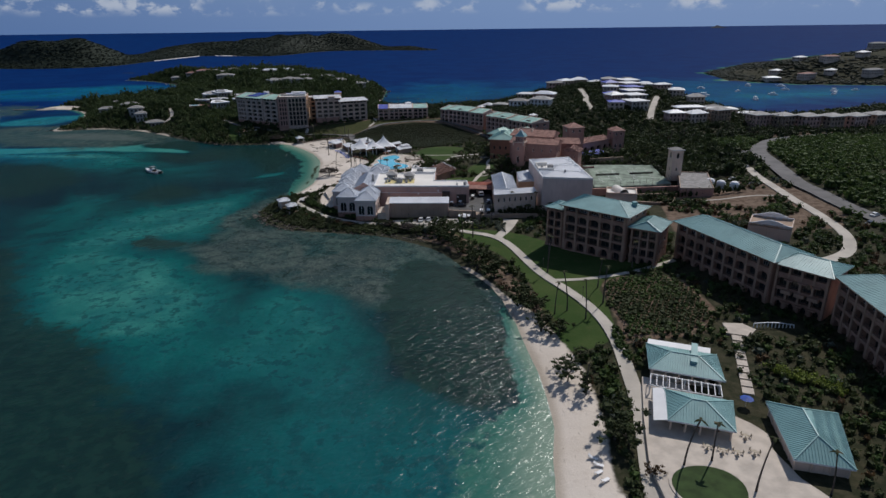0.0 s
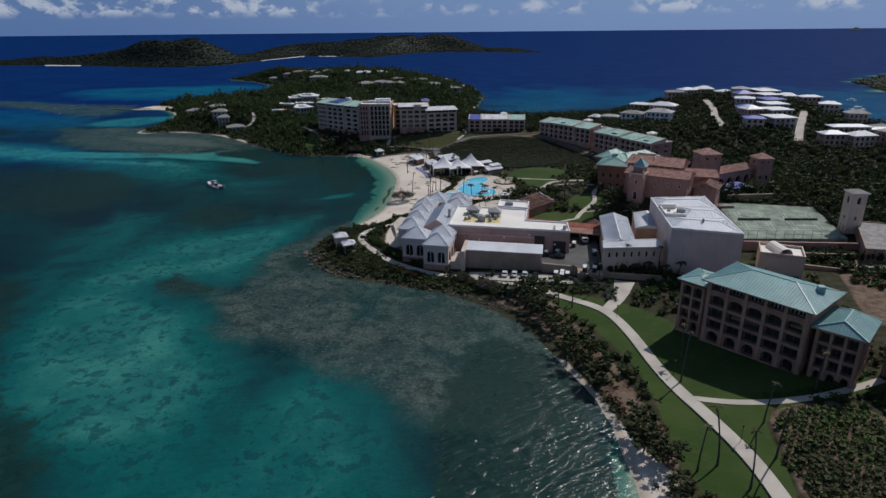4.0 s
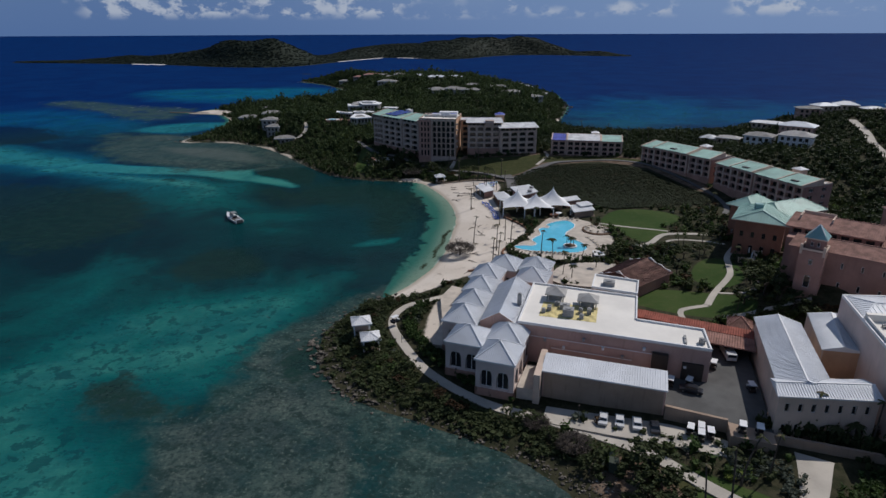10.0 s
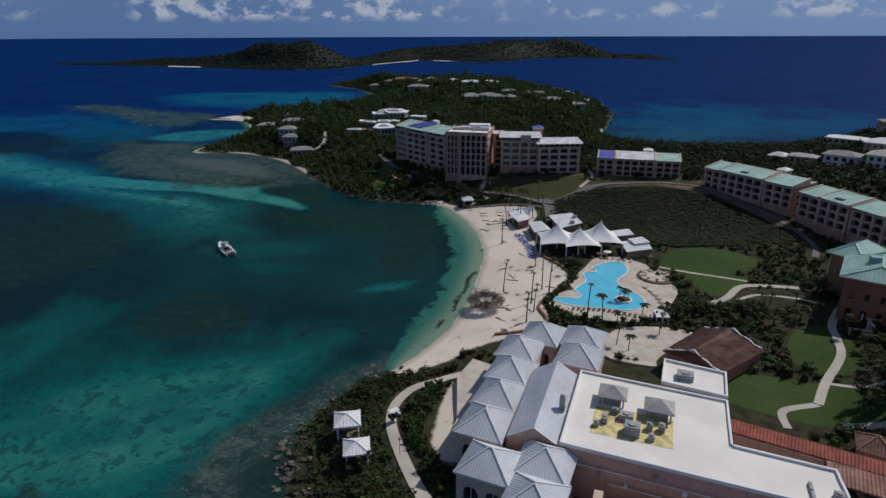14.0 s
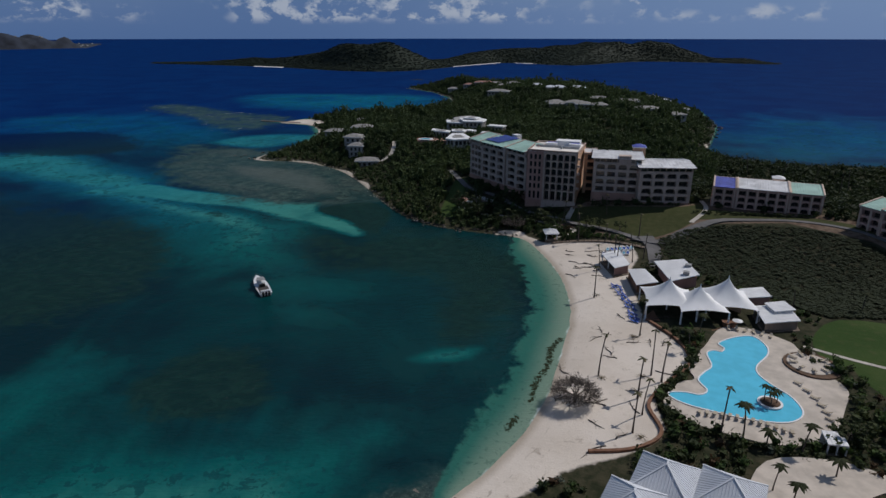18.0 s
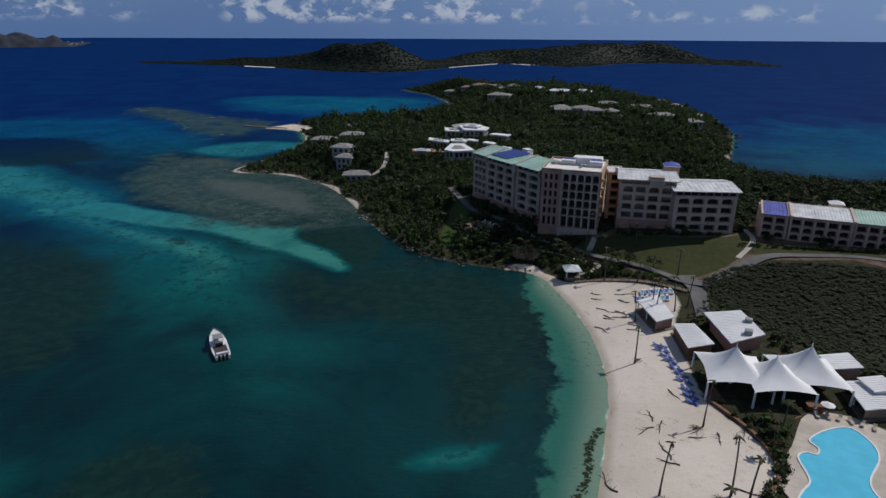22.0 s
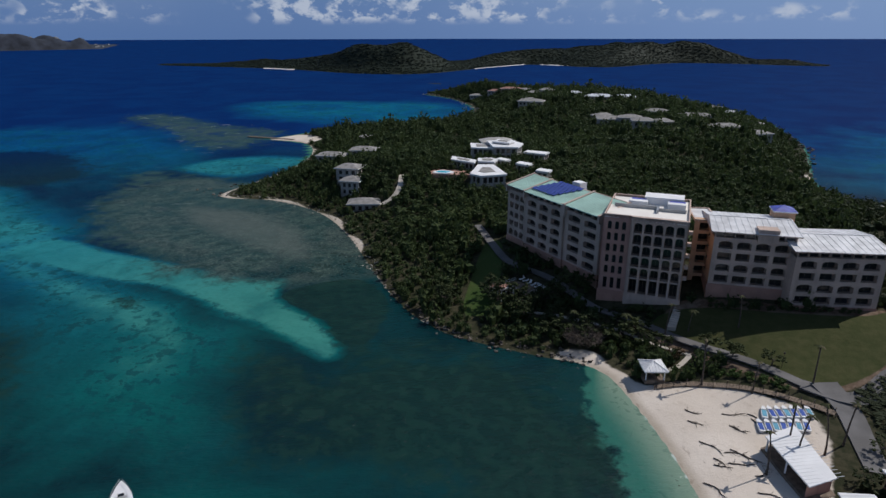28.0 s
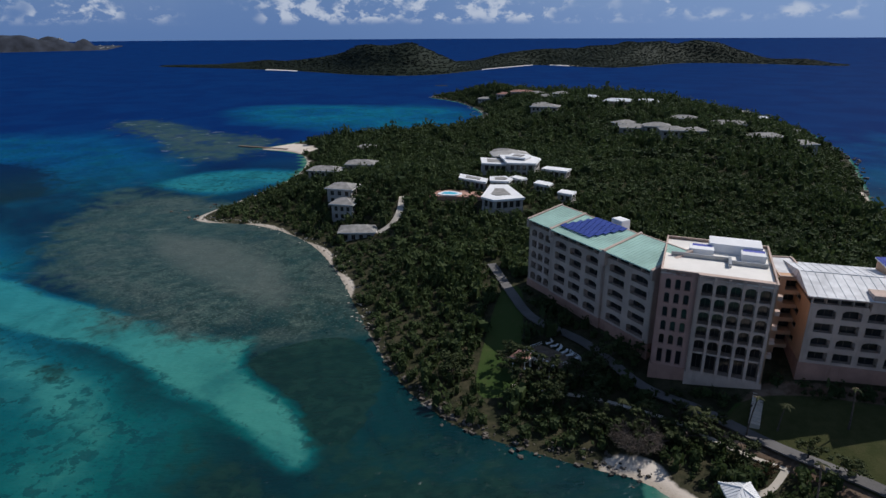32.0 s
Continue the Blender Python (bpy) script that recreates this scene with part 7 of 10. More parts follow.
def shade_house(corners, z, roof_z, label, walls=(1, 2), body="rose", slope=0.5, mat="white"):
    c = sum((Vector(p) for p in corners), Vector((0, 0))) / 4
    h = House("beach_house", (*c, z), label, "beach house", "beach houses")
    s = Shell()
    s.prism(corners, [roof_z, roof_z, roof_z + slope, roof_z + slope], [roof_z + 0.25, roof_z + 0.25, roof_z + slope + 0.25, roof_z + slope + 0.25])
    a, b, e, d = (Vector((*p, roof_z + k)) for p, k in zip(corners, (0.26, 0.26, slope + 0.26, slope + 0.26)))
    h.put(s, "roof", mat)
    s = Shell()
    seams(s, a, b, e, d, 0.8, 0.12, 0.06)
    tagged(h.put(s, "standing_seams", mat), kind="stuff")
    q = [Vector(p).lerp(c, 0.1) for p in corners]
    for i in range(4):
        if i in walls:
            h.wall(q[i], q[(i + 1) % 4], z - 0.8, roof_z, body, 0.2)
        else:
            for t in (0.0, 0.5):
                p = q[i].lerp(q[(i + 1) % 4], t)
                s = Shell()
                s.box(p.x - 0.14, p.y - 0.14, z - 0.8, p.x + 0.14, p.y + 0.14, roof_z)
                h.put(s, "post", "white")
    s = Shell()
    s.prism([Vector(p).lerp(c, -0.06) for p in corners], z - 0.9, z + 0.12)
    h.put(s, "deck", "wood")
    return h


shade_house([(-76, 417), (-69, 405.6), (-65, 409.6), (-71.4, 422.6)], 1.9, 4.6, "open white-roofed water sports hut on the beach", (1, 2))
shade_house([(-65, 406.4), (-60, 394.4), (-54.4, 398.6), (-60, 408)], 1.9, 4.6, "brown beach bar with a white flat roof", (0, 1, 2, 3), "timber")
h = shade_house([(-58.4, 415), (-51, 399.6), (-43.6, 406.6), (-49.6, 419)], 2.0, 5.6, "rose beach restaurant kitchen with a wide white roof", (0, 1, 2, 3), "rose", 0.9)
for x, y in ((-47.6, 412.6), (-47.4, 405.6)):
    s = Shell()
    s.box(x - 0.9, y - 0.8, 6.4, x + 0.9, y + 0.8, 7.5)
    h.put(s, "air_handler", "hvac")
shade_house([(-32.4, 403.6), (-30, 397.6), (-23.8, 400.6), (-26.2, 407)], 2.2, 5.2, "rose changing house with a white roof", (0, 1, 2, 3), "rose")
shade_house([(-28.2, 394.4), (-25.2, 383.8), (-16.8, 388.6), (-19.8, 398.6)], 2.2, 4.4, "white-roofed towel pavilion by the pool", (1, 2, 3), "ochre")
shade_house([(-25.6, 395.6), (-23, 390.6), (-18, 393.2), (-20.8, 398.2)], 2.2, 5.4, "raised white roof section of the towel house", (0, 1, 2, 3), "white")
shade_house([(-14, 334), (-10.6, 335), (-11.6, 338.8), (-15, 337.8)], 2.0, 4.2, "small white kiosk roof beside the pool deck", (2,), "white", 0.3)


def hut(x, y, w, z, eave, label):
    h = House("beach_hut", (x, y, z), label, "hut", "beach huts")
    q = [(x - w / 2, y - w / 2), (x + w / 2, y - w / 2), (x + w / 2, y + w / 2), (x - w / 2, y + w / 2)]
    t = [(x + (px - x) * math.cos(0.5) - (py - y) * math.sin(0.5), y + (px - x) * math.sin(0.5) + (py - y) * math.cos(0.5)) for px, py in q]
    h.hip(t, eave, w * 0.26, 0.3, "white", inset=w / 2 + 0.25, ribs=0.6, label="white pyramid roof")
    for p in t:
        c = Vector(p).lerp(Vector((x, y)), 0.15)
        s = Shell()
        s.box(c.x - 0.12, c.y - 0.12, z - 0.8, c.x + 0.12, c.y + 0.12, eave)
        h.put(s, "post", "white")
    h.wall(Vector(t[2]).lerp(Vector((x, y)), 0.15), Vector(t[3]).lerp(Vector((x, y)), 0.15), z - 0.6, eave - 0.1, "cream", 0.15)
    s = Shell()
    s.prism([Vector(p).lerp(Vector((x, y)), 0.05) for p in t], z - 0.8, z + 0.15)
    h.put(s, "floor", "wood")


hut(-99.4, 433.6, 4.8, 2.0, 4.6, "open white beach hut at the end of the sand")
hut(-69.8, 263.6, 4.6, 2.0, 6.0, "white hut with pyramid roof on the rocky point")
hut(-64.6, 257.4, 4.4, 2.0, 5.4, "low white square hut beside the coast path")

# stacked blue and white sailing dinghies by the water sports hut
for k in range(14):
    bx, by = -76.4 + (k % 7) * 1.3 - (k // 7) * 0.4, 429.0 + (k % 7) * 0.5 - (k // 7) * 4.6
    b = base("sailing_dinghy", (bx, by, gz(bx, by) + 0.02), "small white and blue sailing dinghy pulled up on the sand", "dinghy", "dinghies", 8 + (k * 13) % 14)
    s = Shell()
    pts = [(0.0, 2.4), (0.45, 1.6), (0.6, 0), (0.55, -2.0), (-0.55, -2.0), (-0.6, 0), (-0.45, 1.6)]
    s.prism(pts[::-1], 0.05, 0.5)
    s.part("hull", "shell", b)
    s = Shell()
    s.prism([(-0.42, -1.6), (0.42, -1.6), (0.42, 0.6), (-0.42, 0.6)], 0.5, 0.56)
    s.part("trampoline", "blue" if k % 3 else "poolside", b)
    s = Shell()
    s.bar((-0.5, 0.7, 0.6), (0.5, 0.7, 0.6), 0.1, 0.1)
    s.part("crossbeam", "steel", b)


def lounger(at, yaw, mat, label, group):
    key = ("lounger", mat)
    if key not in KIT:
        c = base("sun_lounger", at, label, "sun lounger", group, yaw)
        for x in (-0.28, 0.28):
            s = Shell()
            s.bar((x, -0.95, 0.3), (x, 0.95, 0.3), 0.07, 0.06)
            s.part("side_rail", "shell" if mat != "blue" else "blue", c)
        for x in (-0.28, 0.28):
            for y in (-0.8, 0.7):
                s = Shell()
                s.box(x - 0.04, y - 0.04, 0, x + 0.04, y + 0.04, 0.3)
                s.part("leg", "shell" if mat != "blue" else "blue", c)
        s = Shell()
        s.box(-0.33, -0.98, 0.33, 0.33, 0.35, 0.43)
        s.part("mattress", mat, c)
        s = Shell()
        s.face([(-0.33, 0.35, 0.43), (0.33, 0.35, 0.43), (0.33, 0.95, 0.85), (-0.33, 0.95, 0.85)])
        s.face([(-0.33, 0.97, 0.77), (0.33, 0.97, 0.77), (0.33, 0.37, 0.33), (-0.33, 0.37, 0.33)])
        s.face([(-0.33, 0.95, 0.85), (0.33, 0.95, 0.85), (0.33, 0.97, 0.77), (-0.33, 0.97, 0.77)])
        s.part("backrest", mat, c)
        KIT[key] = c
        return c
    c = copy_thing(KIT[key], pose(*at, 0, 0, yaw))
    return tagged(c, label, group=group)


rnd = random.Random(5)
line = smooth_line([(-66.4, 399), (-63.6, 394), (-60.6, 388), (-57.6, 381), (-55.8, 375.4)], 6, False)
for i in range(20):
    t = i / 19 * (len(line) - 1)
    p = line[int(t)] + (line[min(int(t) + 1, len(line) - 1)] - line[int(t)]) * (t % 1)
    side = (i % 2) * 1.3 - 1.4
    x, y = p[0] + side * 0.9 + rnd.uniform(-0.3, 0.3), p[1] + side * 0.4 + rnd.uniform(-0.3, 0.3)
    lounger((x, y, gz(x, y) + 0.02), 60 + rnd.uniform(-25, 25), "blue", "blue plastic sun lounger on the sand", "beach loungers")
for i in range(13):
    t = i / 12
    lounger((-36.4 + 17 * t, 337.4 + 1.4 * math.sin(t * 3) + 0.8 * t, 1.93), 180 + rnd.uniform(-6, 6), "tan", "beige sun lounger on the pool deck", "pool loungers")
for i in range(7):
    t = i / 6
    lounger((-12.2 - 5.6 * t * t, 344.5 + 15.0 * t, 1.93), 250 - 14 * t + rnd.uniform(-8, 8), "tan", "beige sun lounger on the pool deck", "pool loungers")
for i in range(6):
    t = i / 5
    lounger((-33.4 + 10 * t, 381.6 + 0.8 * math.sin(t * 3), 1.93), rnd.uniform(-20, 20), "tan", "beige sun lounger near the tents", "pool loungers")
for i in range(9):
    a = 2 * math.pi * i / 9
    lounger((-15.0 + 3.9 * math.cos(a), 370.3 + 3.9 * math.sin(a), 2.33), math.degrees(a) - 90, "tan", "beige sun lounger on the round terrace", "terrace loungers")
for i in range(4):
    x, y = 30.6 + rnd.uniform(-1, 1.5), 87.4 + i * 2.1
    lounger((x, y, gz(x, y) + 0.02), rnd.uniform(40, 130), "shell", "white sun lounger scattered on the near beach", "near beach loungers")


def umbrella(x, y, z, mat, label):
    u = base("umbrella", (x, y, z), label, "umbrella", "umbrellas")
    s = Shell()
    s.tube([(0, 0, 0), (0, 0, 2.5)], [0.05, 0.04], 6)
    s.part("pole", "white", u)
    s = Shell()
    for i in range(8):
        a, b = 2 * math.pi * i / 8, 2 * math.pi * (i + 1) / 8
        s.face([(1.4 * math.cos(a), 1.4 * math.sin(a), 2.1), (1.4 * math.cos(b), 1.4 * math.sin(b), 2.1), (0, 0, 2.6)])
        s.face([(1.4 * math.cos(b), 1.4 * math.sin(b), 2.1), (1.4 * math.cos(a), 1.4 * math.sin(a), 2.1), (0, 0, 2.5)])
    s.part("canopy", mat, u)


umbrella(-31.6, 383.6, 1.9, "canvas", "white open umbrella near the tents")
umbrella(66.2, 107.6, 2.55, "blue", "folded blue umbrella on the terrace")
for x, y in ((52.6, 94.4), (55.0, 93.2), (57.6, 92.6), (61.4, 97.4), (60.8, 92.6)):
    t = base("cafe_table", (x, y, 2.55), "small round cafe table with chairs on the terrace", "table", "cafe tables")
    s = Shell()
    s.tube([(0, 0, 0), (0, 0, 0.7), (0, 0, 0.71), (0, 0, 0.76)], [0.06, 0.06, 0.45, 0.45], 10)
    s.part("top", "tan", t)
    for i in range(3):
        a = 2.1 * i
        c = base("cafe_chair", (x + 0.85 * math.cos(a), y + 0.85 * math.sin(a), 2.55), "beige cafe chair on the terrace", "chair", "cafe chairs", math.degrees(a))
        s = Shell()
        s.box(-0.22, -0.22, 0.4, 0.22, 0.22, 0.47)
        s.part("seat", "tan", c)
        s = Shell()
        s.box(0.18, -0.22, 0.47, 0.23, 0.22, 0.9)
        s.part("backrest", "tan", c)
        for dx in (-0.18, 0.18):
            for dy in (-0.18, 0.18):
                s = Shell()
                s.box(dx - 0.02, dy - 0.02, 0, dx + 0.02, dy + 0.02, 0.4)
                s.part("leg", "rail", c)

# wooden lookout deck with broken white rails, and the small red roof beside it
d = base("lookout_deck", (-142, 460, 5.0), "weathered timber lookout deck with broken white railings", "deck", yaw=-28)
for k in range(26):
    s = Shell()
    s.box(-5.6, -5.0 + k * 0.4, -0.1, 5.6 - abs(k - 13) * 0.12, -4.64 + k * 0.4, 0.0)
    s.part("board", "wood", d)
for x in (-5, -1.6, 1.6, 5):
    for y in (-4.6, 4.8):
        s = Shell()
        s.box(x - 0.12, y - 0.12, -5, x + 0.12, y + 0.12, 1.1)
        s.part("post", "white", d)
for a, b in (((-5, -4.6), (1.6, -4.6)), ((-5, -4.6), (-5.2, 2.0)), ((1.6, 4.8), (5, 4.8)), ((5, 4.8), (4.8, -1))):
    for z in (0.5, 1.0):
        s = Shell()
        s.bar((*a, z), (*b, z - 0.05), 0.07, 0.1)
        s.part("rail", "white", d)
for k in range(12):
    a = radians(-28 + (k % 6) * 9 - 22)
    rx, ry = -4.6 + (k % 6) * 1.75, -3.6 if k < 6 else 3.9
    t = radians(-28)
    lounger((-142 + rx * math.cos(t) - ry * math.sin(t), 460 + rx * math.sin(t) + ry * math.cos(t), 5.01), -60 + (k * 37) % 50, "shell", "white sun lounger standing askew on the lookout deck", "deck loungers")
hh = House("gazebo", (-147, 455, 3.4), "small gazebo with a red roof by the rocks", "gazebo")
hh.hip([(-149, 453.4), (-145.2, 453), (-144.8, 456.6), (-148.6, 457)], 6.4, 1.4, 0.2, "terracotta", ribs=0)
for x, y in ((-148.6, 453.8), (-145.6, 453.4), (-145.2, 456.2), (-148.2, 456.6)):
    s = Shell()
    s.box(x - 0.12, y - 0.12, 1, x + 0.12, y + 0.12, 6.3)
    hh.put(s, "post", "white")
# timber boardwalk along the back of the beach
bw = base("boardwalk", (-90, 435.6, 1.9), "weathered timber boardwalk along the back of the beach", "boardwalk")
bl = smooth_line([(-98, 430.6), (-92, 434.4), (-84, 436.4), (-77, 436.4), (-70, 435.0), (-64, 433.4)], 12, False)
for p, q in zip(bl[:-1], bl[1:]):
    s = Shell()
    s.bar((p[0] + 90, p[1] - 435.6, gz(*p) - 1.6), (q[0] + 90 - (q[0] - p[0]) * 0.12, q[1] - 435.6 - (q[1] - p[1]) * 0.12, gz(*q) - 1.6), 1.9, 0.12)
    s.part("plank", "wood", bw)
for p in bl[::4]:
    for k in (-0.95, 0.95):
        s = Shell()
        s.box(p[0] + 90 - 0.08, p[1] - 435.6 + k - 0.08, gz(*p) - 3.0, p[0] + 90 + 0.08, p[1] - 435.6 + k + 0.08, gz(*p) - 0.8)
        s.part("post", "wood", bw)

# ---- the motor boat in the bay ----
mb = base("motor_boat", (-168, 349.2, 0.0), "white sport boat with a hard top at anchor in the bay", "boat", yaw=math.degrees(math.atan2(10, -14)))
s = Shell()
sec = [(-7.2, 1.9, 1.0), (-3, 2.1, 1.05), (1, 2.1, 1.2), (4, 1.65, 1.4), (6.2, 0.8, 1.6), (7.4, 0.06, 1.75)]
for (x0, w0, h0), (x1, w1, h1) in zip(sec, sec[1:]):
    for sg in (-1, 1):
        s.face([(x0, sg * w0 * 0.8, -0.3), (x1, sg * w1 * 0.7, -0.3), (x1, sg * w1, h1), (x0, sg * w0, h0)][::sg])
    s.face([(x0, -w0, h0 - 0.02), (x1, -w1, h1 - 0.02), (x1, w1, h1 - 0.02), (x0, w0, h0 - 0.02)])
s.face([(-7.2, 1.52, -0.3), (-7.2, -1.52, -0.3), (-7.2, -1.9, 1.0), (-7.2, 1.9, 1.0)])
s.part("hull", "shell", mb)
for nm, bx, mt in (("cockpit_floor", (-6.6, -1.6, 1.03, 1.9, 1.6, 1.09), "bronze"), ("console", (-1.0, -1.0, 1.0, 1.6, 1.0, 2.1), "shell"), ("seat", (-2.2, -0.9, 1.05, -1.5, 0.9, 1.9), "black"), ("stern_bench", (-6.9, -1.4, 1.05, -6.2, 1.4, 1.7), "shell"), ("hard_top", (-1.8, -1.1, 3.2, 1.0, 1.1, 3.34), "hvac"), ("fore_hatch", (3.0, -0.5, 1.36, 4.2, 0.5, 1.5), "glass")):
    s = Shell()
    s.box(*bx)
    s.part(nm, mt, mb)
s = Shell()
s.face([(1.55, -1.0, 2.1), (1.55, 1.0, 2.1), (0.9, 0.95, 3.1), (0.9, -0.95, 3.1)])
s.part("windscreen", "glass", mb)
for x in (-2.3, 1.2):
    for y in (-1.2, 1.2):
        s = Shell()
        s.tube([(x, y, 1.0), (x, y * 0.95, 3.2)], [0.05, 0.05], 6)
        s.part("top_pole", "steel", mb)
for y in (-0.9, 0, 0.9):
    s = Shell()
    s.box(-7.9, y - 0.25, -0.2, -7.25, y + 0.25, 1.5)
    s.part("outboard", "black", mb)
for sg in (-1, 1):
    s = Shell()
    s.tube([(2.5, sg * 1.8, 1.9), (5, sg * 1.2, 2.2), (7.1, sg * 0.15, 2.3)], [0.03] * 3, 5)
    s.part("bow_rail", "steel", mb)


def far_boat(x, y, yaw, L, label):
    b = base("moored_boat", (x, y, 0), label, "boat", "moored boats", yaw)
    s = Shell()
    s.prism([(-L / 2, -L * 0.14), (L * 0.2, -L * 0.14), (L / 2, 0), (L * 0.2, L * 0.14), (-L / 2, L * 0.14)], -0.3, L * 0.11)
    s.part("hull", "shell", b)
    s = Shell()
    s.prism([(-L * 0.25, -L * 0.1), (L * 0.15, -L * 0.1), (L * 0.2, L * 0.1), (-L * 0.25, L * 0.1)], L * 0.11, L * 0.25)
    s.part("cabin", "shell", b)
    s = Shell()
    s.tube([(0, 0, L * 0.2), (0, 0, L * 0.9)], [0.08, 0.04], 5)
    s.part("mast", "steel", b)


for k, (x, y) in enumerate([(359, 740), (340, 660), (436, 790), (420, 750), (467, 730), (400, 800), (380, 700), (500, 740), (450, 700), (530, 720), (330, 780), (300, 700)]):
    far_boat(x, y, 30 + k * 47, 9 + (k * 5) % 7, "white boat moored in the far bay")


# ---- vehicles ----
def car(at, yaw, paint, label, L=4.5, H=1.5):
    c = base("car", (*at,), label, "car", "parked cars", yaw)
    W = 1.8
    side = [(-L / 2, 0.35), (-L / 2, 0.85), (-L * 0.30, 0.95), (-L * 0.24, H - 0.06), (L * 0.12, H), (L * 0.27, 0.98), (L * 0.46, 0.82), (L / 2, 0.6), (L / 2, 0.35)]
    s = Shell()
    prof = lambda y, k: [(x, y * (1 if z < 1.0 else k), z) for x, z in side]
    A, B = prof(-W / 2, 0.8), prof(W / 2, 0.8)
    s.face(A)
    s.face(B[::-1])
    for i in range(len(A)):
        j = (i + 1) % len(A)
        s.face([A[i], B[i], B[j], A[j]][::-1])
    s.part("body", paint, c)
    s = Shell()
    for sg in (-1, 1):
        y = sg * (W / 2 * 0.91)
        s.face([(-L * 0.27, y * 1.06, 1.0), (L * 0.22, y * 1.06, 1.0), (L * 0.11, y * 0.93, H - 0.1), (-L * 0.22, y * 0.93, H - 0.14)][::sg])
    s.face([(L * 0.262, -0.68, 1.04), (L * 0.262, 0.68, 1.04), (L * 0.135, 0.62, H - 0.06), (L * 0.135, -0.62, H - 0.06)])
    s.face([(-L * 0.305, 0.68, 1.0), (-L * 0.305, -0.68, 1.0), (-L * 0.256, -0.62, H - 0.14), (-L * 0.256, 0.62, H - 0.14)])
    s.part("windows", "glass", c)
    for x in (-L * 0.31, L * 0.31):
        for y in (-W / 2 + 0.1, W / 2 - 0.1):
            w = Shell()
            w.tube([(x, y - 0.12, 0.32), (x, y + 0.12, 0.32)], [0.32, 0.32], 12)
            w = w.part("wheel", "black", c)
            r = Shell()
            r.tube([(x, y - 0.125, 0.32), (x, y + 0.125, 0.32)], [0.17, 0.17], 10)
            r.part("rim", "steel", w)
    return c


def cart(at, yaw, label="white golf cart with a flat roof"):
    if "cart" in KIT:
        return copy_thing(KIT["cart"], pose(*at, 0, 0, yaw))
    c = base("golf_cart", at, label, "golf cart", "golf carts", yaw)
    for nm, bx, mt in (("chassis", (-1.2, -0.6, 0.25, 1.2, 0.6, 0.6), "car_dark"), ("bonnet", (0.7, -0.58, 0.6, 1.25, 0.58, 0.95), "car_white"), ("seat", (-0.5, -0.55, 0.6, 0.0, 0.55, 0.85), "black"), ("backrest", (-0.6, -0.55, 0.8, -0.5, 0.55, 1.25), "black"), ("cargo_box", (-1.3, -0.6, 0.6, -0.7, 0.6, 0.9), "rail"), ("roof", (-1.2, -0.65, 1.85, 0.95, 0.65, 1.93), "shell")):
        s = Shell()
        s.box(*bx)
        s.part(nm, mt, c)
    for x in (-1.1, 0.85):
        for y in (-0.58, 0.58):
            s = Shell()
            s.tube([(x, y, 0.6), (x, y, 1.86)], [0.03, 0.03], 5)
            s.part("roof_post", "steel", c)
            s = Shell()
            s.tube([(x * 0.8, y * 1.05 - 0.08, 0.24), (x * 0.8, y * 1.05 + 0.08, 0.24)], [0.24, 0.24], 10)
            s.part("wheel", "black", c)
    KIT["cart"] = c
    return c


for k, (x, y) in enumerate([(-7.0, 243.0), (-3.8, 243.0), (-0.4, 242.8)]):
    car((x, y, gz(x, y) + 0.16), 88 + k * 2, "car_white", "white estate car parked below the retaining wall", 4.3, 1.55)
car((3.0, 242.4, gz(3, 242.4) + 0.16), 94, "car_dark", "black hatchback parked below the retaining wall", 4.0)
for x, y, yw in ((9.6, 242.6, 80), (11.4, 241.2, 84), (11.6, 243.4, 84), (13.2, 242.2, 88)):
    cart((x, y, gz(x, y) + 0.16), yw)
for x, y, z, yw in ((18.6, 242.4, 4.9, 84), (21.6, 242.4, 4.9, 84), (10.2, 264 - 7, 4.5, 70), (16.2, 266.4, 4.5, 75), (6.4, 256.2, 4.5, 80), (22.8, 258.6, 4.5, 100), (-63.4, 271.6, 2.4, 60)):
    cart((x, y, z), yw)
car((10.4, 254.6, 4.5), 172, "car_dark", "black estate car in the service yard", 4.8, 1.65)
tr = base("box_truck", (20.0, 272.6, 4.5), "grey flatbed truck in the service yard", "truck", yaw=-82)
for nm, bx, mt in (("chassis", (-3.2, -1.0, 0.5, 3.0, 1.0, 0.85), "rail"), ("cargo_bed", (-3.3, -1.1, 0.85, 1.2, 1.1, 2.4), "steel"), ("cab", (1.4, -1.05, 0.7, 3.1, 1.05, 2.3), "car_white"), ("windscreen", (3.1, -0.9, 1.5, 3.13, 0.9, 2.15), "glass")):
    s = Shell()
    s.box(*bx)
    s.part(nm, mt, tr)
for x in (-2.2, 2.2):
    for y in (-0.95, 0.95):
        s = Shell()
        s.tube([(x, y - 0.15, 0.45), (x, y + 0.15, 0.45)], [0.45, 0.45], 12)
        s.part("wheel", "black", tr)
rnd = random.Random(11)
for x, y, yw in ((157, 313, 40), (160, 306, 40), (144, 286, 20), (148, 274, 20), (166, 352, 60), (163, 360, 62), (160, 368, 64), (151, 385, 80), (153, 393, 80), (156, 404, 78), (163, 214, 30), (170, 222, 30), (156, 420, 78), (176, 330, 62)):
    car((x, y, gz(x, y) + 0.1), yw, rnd.choice(["car_white", "car_dark", "car_white", "hvac"]), "car parked beside the resort road")
